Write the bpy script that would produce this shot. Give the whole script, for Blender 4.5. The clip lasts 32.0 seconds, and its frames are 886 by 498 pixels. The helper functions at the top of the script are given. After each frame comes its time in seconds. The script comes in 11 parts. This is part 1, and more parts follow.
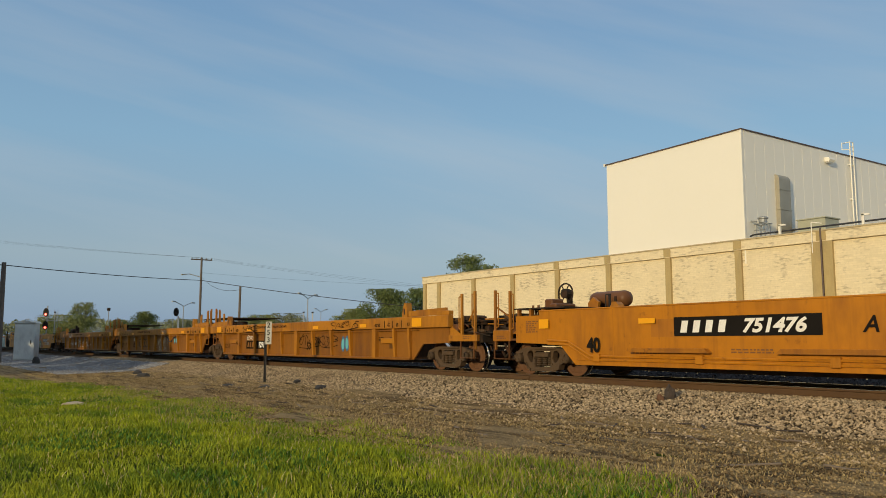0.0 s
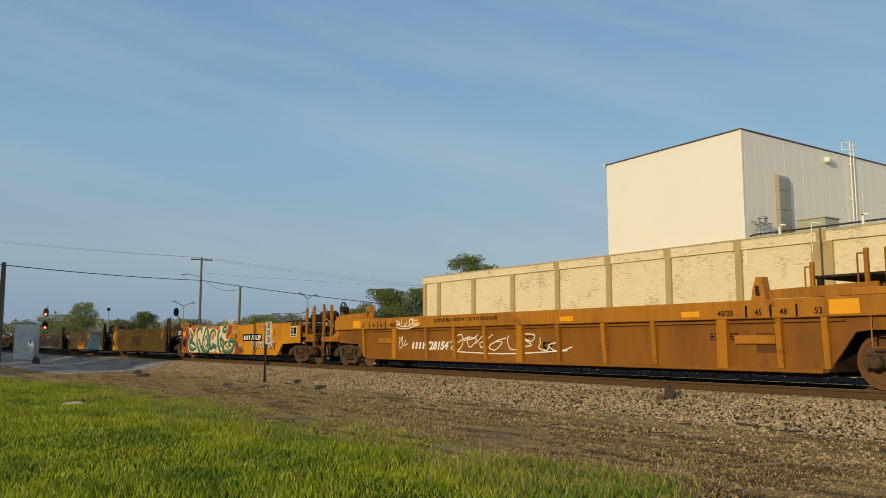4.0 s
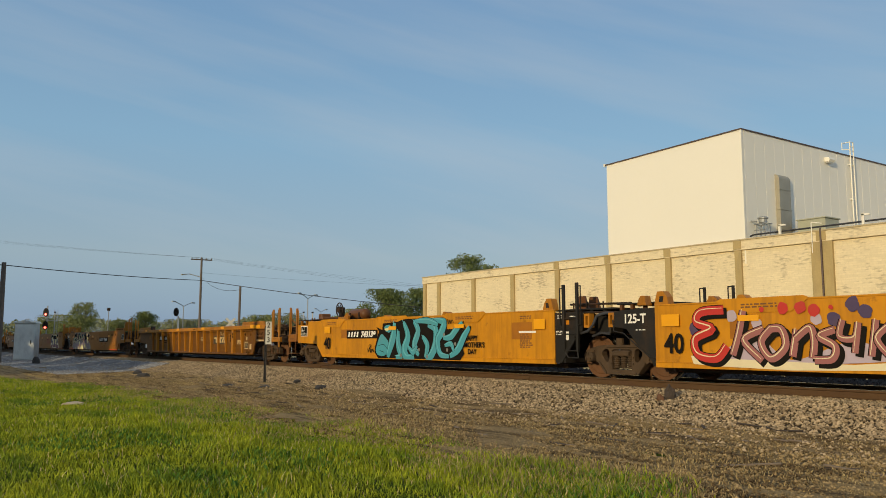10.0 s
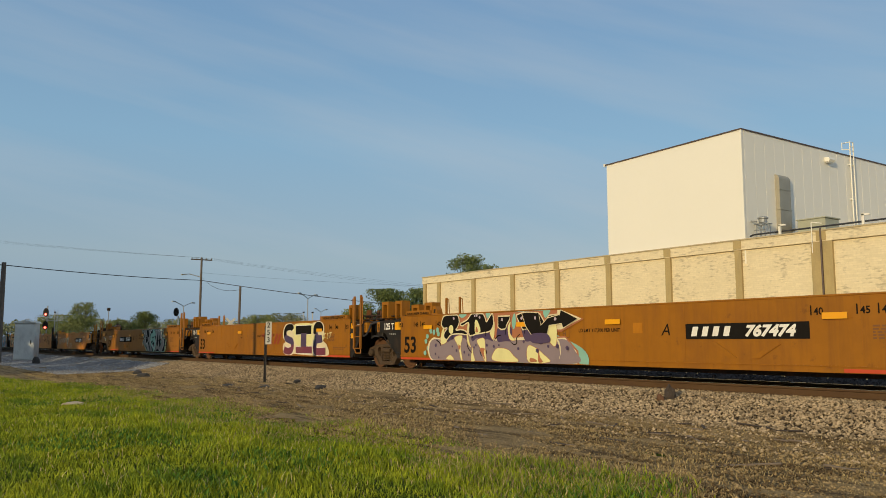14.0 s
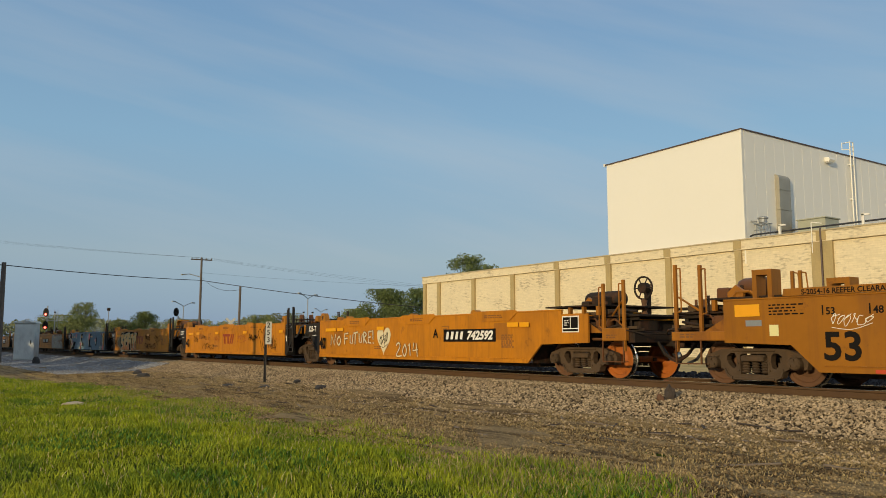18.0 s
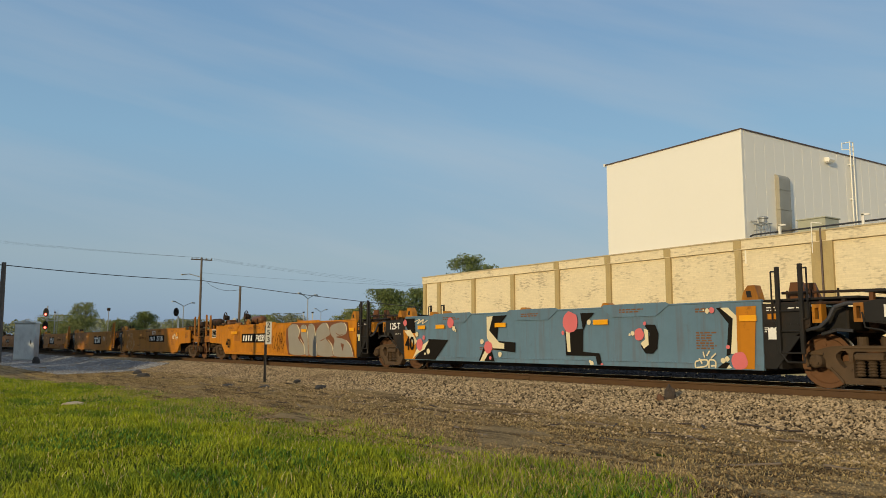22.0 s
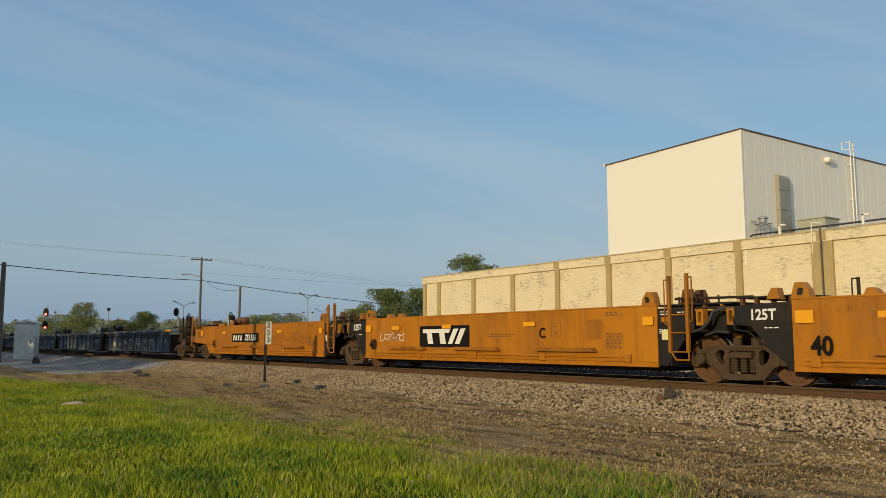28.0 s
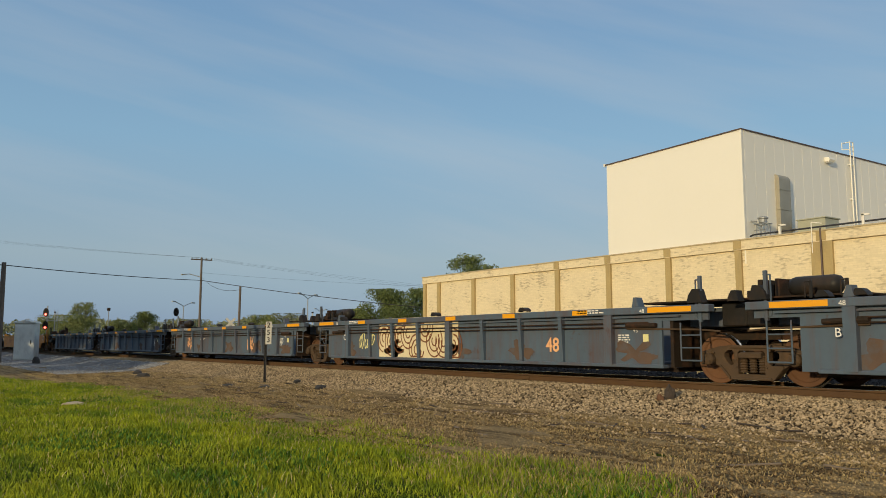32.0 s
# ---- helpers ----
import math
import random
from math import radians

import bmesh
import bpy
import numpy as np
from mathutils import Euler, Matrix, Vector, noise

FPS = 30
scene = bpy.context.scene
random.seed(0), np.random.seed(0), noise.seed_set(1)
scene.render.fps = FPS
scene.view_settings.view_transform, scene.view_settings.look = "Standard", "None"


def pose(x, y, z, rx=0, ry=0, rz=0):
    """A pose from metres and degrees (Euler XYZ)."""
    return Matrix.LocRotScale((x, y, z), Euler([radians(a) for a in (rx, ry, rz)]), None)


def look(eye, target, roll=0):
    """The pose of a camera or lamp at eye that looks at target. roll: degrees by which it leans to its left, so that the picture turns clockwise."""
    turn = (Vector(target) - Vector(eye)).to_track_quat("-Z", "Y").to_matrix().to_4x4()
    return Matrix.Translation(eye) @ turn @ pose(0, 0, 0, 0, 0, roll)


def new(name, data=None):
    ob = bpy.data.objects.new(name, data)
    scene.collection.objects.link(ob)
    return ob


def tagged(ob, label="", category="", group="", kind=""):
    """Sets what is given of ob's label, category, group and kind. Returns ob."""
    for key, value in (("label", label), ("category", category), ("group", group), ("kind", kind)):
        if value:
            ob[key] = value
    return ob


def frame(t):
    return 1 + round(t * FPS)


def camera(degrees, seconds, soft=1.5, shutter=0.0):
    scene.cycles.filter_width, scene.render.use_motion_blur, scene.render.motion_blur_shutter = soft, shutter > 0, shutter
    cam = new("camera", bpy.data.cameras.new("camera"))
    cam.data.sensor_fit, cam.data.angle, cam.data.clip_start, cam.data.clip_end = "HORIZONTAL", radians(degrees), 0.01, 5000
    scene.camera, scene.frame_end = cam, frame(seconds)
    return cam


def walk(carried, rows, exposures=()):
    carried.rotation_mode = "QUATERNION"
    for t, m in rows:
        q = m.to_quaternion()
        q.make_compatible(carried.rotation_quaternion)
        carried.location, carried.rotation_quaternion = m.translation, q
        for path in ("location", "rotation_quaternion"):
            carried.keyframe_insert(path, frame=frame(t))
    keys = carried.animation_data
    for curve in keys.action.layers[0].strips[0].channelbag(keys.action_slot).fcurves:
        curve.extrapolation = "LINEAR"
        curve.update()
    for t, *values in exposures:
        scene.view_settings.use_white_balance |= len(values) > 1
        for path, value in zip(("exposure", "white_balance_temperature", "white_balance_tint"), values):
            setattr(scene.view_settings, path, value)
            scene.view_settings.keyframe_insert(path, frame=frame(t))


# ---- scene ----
# World: x runs along the railway in the train's direction, y away from the camera, z up. Ground by the camera is z = 0.
EYE = (0.0, 0.0, 1.55)
VIEW = pose(*EYE, 96.668, 0, 54.868)
cam = camera(57.81, 32.0, soft=0.6)
RAIL_Z = 0.75          # top of rail
TRACK_Y = 14.65        # centre line of the track
SPEED = 12.79          # metres a second

# ---- light ----
SUN_EL, SUN_AZ = 11.5, 20.0     # degrees; azimuth from the wall's normal towards +x
sun_to = Vector((math.sin(radians(SUN_AZ)) * math.cos(radians(SUN_EL)),
                 -math.cos(radians(SUN_AZ)) * math.cos(radians(SUN_EL)), math.sin(radians(SUN_EL))))
sun = new("sun", bpy.data.lights.new("sun", "SUN"))
sun.data.energy, sun.data.angle, sun.data.color = 2.9, radians(0.6), (1.0, 0.80, 0.47)
sun.matrix_world = look((20, -40, 30), Vector((20, -40, 30)) - sun_to)
world = bpy.data.worlds.new("world")
scene.world = world
world.use_nodes = True
wn, wl = world.node_tree.nodes, world.node_tree.links
sky = wn.new("ShaderNodeTexSky")
sky.sky_type, sky.sun_disc = "NISHITA", False
sky.sun_elevation = radians(SUN_EL)
sky.sun_rotation = math.atan2(sun_to.x, sun_to.y)
sky.air_density, sky.dust_density, sky.ozone_density = 1.0, 0.6, 1.6
# thin streaks of high cloud across the whole sky
geo = wn.new("ShaderNodeTexCoord")
mp = wn.new("ShaderNodeMapping")
drift = Vector((0.276, 0.111, 0.955)).normalized()         # normal of the plane in which the streaks lie
along = drift.orthogonal().normalized()
mp.vector_type = "TEXTURE"
mp.inputs["Rotation"].default_value = Matrix((along, drift.cross(along), drift)).transposed().to_euler()
mp.inputs["Scale"].default_value = (0.77, 0.77, 0.085)
nz = wn.new("ShaderNodeTexNoise")
nz.inputs["Scale"].default_value, nz.inputs["Detail"].default_value, nz.inputs["Roughness"].default_value = 1.3, 5, 0.5
cr = wn.new("ShaderNodeValToRGB")
cr.color_ramp.elements[0].position, cr.color_ramp.elements[1].position = 0.46, 0.8
cr.color_ramp.elements[0].color, cr.color_ramp.elements[1].color = (0, 0, 0, 1), (0.34, 0.34, 0.34, 1)
mix = wn.new("ShaderNodeMixRGB")
mix.inputs[2].default_value = (5.0, 5.3, 5.6, 1)
# evening haze: pale grey-blue above the horizon, clear blue overhead
sep = wn.new("ShaderNodeSeparateXYZ")
haze = wn.new("ShaderNodeValToRGB")
for pos, col in ((0.0, (0.40, 0.43, 0.485, 1)), (0.5, (0.40, 0.43, 0.485, 1)), (0.55, (0.36, 0.475, 0.575, 1)), (0.62, (0.29, 0.505, 0.70, 1)), (0.72, (0.21, 0.39, 0.64, 1)), (1.0, (0.16, 0.31, 0.58, 1))):
    e = haze.color_ramp.elements.new(pos) if pos not in (0.0, 1.0) else haze.color_ramp.elements[int(pos)]
    e.color = col
half = wn.new("ShaderNodeMath")
half.operation = "MULTIPLY_ADD"
half.inputs[1].default_value, half.inputs[2].default_value = 0.5, 0.5
grade = wn.new("ShaderNodeVectorMath")
grade.operation = "SCALE"
grade.inputs["Scale"].default_value = 9.0
both = wn.new("ShaderNodeMixRGB")
both.inputs[0].default_value = 0.75
wl.new(geo.outputs["Generated"], sep.inputs[0])
wl.new(sep.outputs["Z"], half.inputs[0])
wl.new(half.outputs[0], haze.inputs["Fac"])
wl.new(haze.outputs["Color"], grade.inputs[0])
wl.new(sky.outputs["Color"], both.inputs[1])
wl.new(grade.outputs[0], both.inputs[2])
wl.new(geo.outputs["Generated"], mp.inputs["Vector"])
wl.new(mp.outputs["Vector"], nz.inputs["Vector"])
wl.new(nz.outputs["Fac"], cr.inputs["Fac"])
wl.new(cr.outputs["Color"], mix.inputs[0])
wl.new(both.outputs["Color"], mix.inputs[1])
wl.new(mix.outputs["Color"], wn["Background"].inputs["Color"])
wn["Background"].inputs["Strength"].default_value = 0.1
scene.view_settings.exposure = 0.0

# ---- materials ----
def mat(name, col, rough=0.6, metal=0.0, var=0.25, scale=3.0, stain=None, stain_amt=0.0, stain_scale=(1.5, 1.5, 1.5),
        bump=0.0, bump_scale=40.0, rnd=0.0, island=0.0, fine=0.12, spec=0.5, emit=None, speck=None, loose=False, streaks=None, stain_edge=(0.5, 0.75)):
    m = bpy.data.materials.new(name)
    m.use_nodes = True
    n, l = m.node_tree.nodes, m.node_tree.links
    b = n["Principled BSDF"]
    b.inputs["Roughness"].default_value, b.inputs["Metallic"].default_value = rough, metal
    b.inputs["Specular IOR Level"].default_value = spec
    tc = n.new("ShaderNodeTexCoord")
    where = tc.outputs["Object"]
    if loose:
        # each part takes its own stretch of the pattern
        oi_, sh_ = n.new("ShaderNodeObjectInfo"), n.new("ShaderNodeVectorMath")
        sh_.operation = "MULTIPLY_ADD"
        sh_.inputs[1].default_value = (71.0, 0.0, 3.0)
        l.new(oi_.outputs["Random"], sh_.inputs[0])
        l.new(where, sh_.inputs[2])
        where = sh_.outputs[0]
    big = n.new("ShaderNodeTexNoise")
    big.inputs["Scale"].default_value, big.inputs["Detail"].default_value = scale, 4
    small = n.new("ShaderNodeTexNoise")
    small.inputs["Scale"].default_value, small.inputs["Detail"].default_value = scale * 14, 3
    l.new(where, big.inputs["Vector"])
    l.new(where, small.inputs["Vector"])
    hsv = n.new("ShaderNodeHueSaturation")
    hsv.inputs["Color"].default_value = (*col, 1)
    val = n.new("ShaderNodeMath")
    val.operation = "MULTIPLY_ADD"
    val.inputs[1].default_value, val.inputs[2].default_value = var * 2, 1 - var
    l.new(big.outputs["Fac"], val.inputs[0])
    v2 = n.new("ShaderNodeMath")
    v2.operation = "MULTIPLY_ADD"
    v2.inputs[1].default_value = fine * 2
    l.new(small.outputs["Fac"], v2.inputs[0])
    v3 = n.new("ShaderNodeMath")
    v3.operation = "SUBTRACT"
    v3.inputs[1].default_value = fine
    l.new(val.outputs[0], v3.inputs[0])
    l.new(v3.outputs[0], v2.inputs[2])
    last = v2.outputs[0]
    for amount, node, sock in ((rnd, "ShaderNodeObjectInfo", "Random"), (island, "ShaderNodeNewGeometry", "Random Per Island")):
        if amount:
            oi = n.new(node)
            add = n.new("ShaderNodeMath")
            add.operation = "MULTIPLY_ADD"
            add.inputs[1].default_value = amount
            l.new(oi.outputs[sock], add.inputs[0])
            l.new(last, add.inputs[2])
            sub = n.new("ShaderNodeMath")
            sub.operation = "SUBTRACT"
            sub.inputs[1].default_value = amount / 2
            l.new(add.outputs[0], sub.inputs[0])
            last = sub.outputs[0]
    l.new(last, hsv.inputs["Value"])
    out = hsv.outputs["Color"]
    if stain:
        mp_ = n.new("ShaderNodeMapping")
        mp_.inputs["Scale"].default_value = stain_scale
        st = n.new("ShaderNodeTexNoise")
        st.inputs["Scale"].default_value, st.inputs["Detail"].default_value, st.inputs["Roughness"].default_value = 1.0, 6, 0.65
        l.new(where, mp_.inputs["Vector"])
        l.new(mp_.outputs["Vector"], st.inputs["Vector"])
        rp = n.new("ShaderNodeMapRange")
        rp.inputs["From Min"].default_value, rp.inputs["From Max"].default_value = stain_edge
        rp.inputs["To Max"].default_value = stain_amt
        l.new(st.outputs["Fac"], rp.inputs["Value"])
        mx = n.new("ShaderNodeMixRGB")
        mx.inputs[2].default_value = (*stain, 1)
        l.new(rp.outputs[0], mx.inputs[0])
        l.new(out, mx.inputs[1])
        out = mx.outputs[0]
    if speck:
        # chips and scratches: colour, amount, noise scale, threshold
        sn = n.new("ShaderNodeTexNoise")
        sn.inputs["Scale"].default_value, sn.inputs["Detail"].default_value, sn.inputs["Roughness"].default_value = speck[2], 8, 0.7
        l.new(where, sn.inputs["Vector"])
        sr = n.new("ShaderNodeMapRange")
        sr.inputs["From Min"].default_value, sr.inputs["From Max"].default_value, sr.inputs["To Max"].default_value = speck[3], speck[3] + 0.08, speck[1]
        l.new(sn.outputs["Fac"], sr.inputs["Value"])
        sm_ = n.new("ShaderNodeMixRGB")
        sm_.inputs[2].default_value = (*speck[0], 1)
        l.new(sr.outputs[0], sm_.inputs[0])
        l.new(out, sm_.inputs[1])
        out = sm_.outputs[0]
    if streaks:
        # runs of dirt and rust down the sheet: colour, amount
        mk = n.new("ShaderNodeMapping")
        mk.inputs["Scale"].default_value = (7.0, 7.0, 0.45)
        kn = n.new("ShaderNodeTexNoise")
        kn.inputs["Scale"].default_value, kn.inputs["Detail"].default_value, kn.inputs["Roughness"].default_value = 1.0, 5, 0.6
        l.new(where, mk.inputs["Vector"])
        l.new(mk.outputs["Vector"], kn.inputs["Vector"])
        kr = n.new("ShaderNodeMapRange")
        kr.inputs["From Min"].default_value, kr.inputs["From Max"].default_value, kr.inputs["To Max"].default_value = 0.50, 0.78, streaks[1]
        l.new(kn.outputs["Fac"], kr.inputs["Value"])
        km = n.new("ShaderNodeMixRGB")
        km.inputs[2].default_value = (*streaks[0], 1)
        l.new(kr.outputs[0], km.inputs[0])
        l.new(out, km.inputs[1])
        out = km.outputs[0]
    l.new(out, b.inputs["Base Color"])
    if bump:
        bt = n.new("ShaderNodeTexNoise")
        bt.inputs["Scale"].default_value, bt.inputs["Detail"].default_value = bump_scale, 4
        l.new(tc.outputs["Object"], bt.inputs["Vector"])
        bp = n.new("ShaderNodeBump")
        bp.inputs["Strength"].default_value, bp.inputs["Distance"].default_value = bump, 0.03
        l.new(bt.outputs["Fac"], bp.inputs["Height"])
        l.new(bp.outputs["Normal"], b.inputs["Normal"])
    if emit:
        b.inputs["Emission Color"].default_value, b.inputs["Emission Strength"].default_value = (*emit[:3], 1), emit[3]
    return m


RUST = (0.11, 0.042, 0.018)
def carpaint(name, col, grime=0.55, rough=0.45, streak=(1.1, 1.1, 0.35)):
    return mat(name, col, rough, 0, 0.22, 0.5, RUST, grime, streak, 0.08, 5, fine=0.09, speck=((0.09, 0.035, 0.015), 0.6 * min(1, grime * 1.6), 2.6, 0.60), loose=True, streaks=((0.13, 0.052, 0.015), 0.42), spec=0.25)

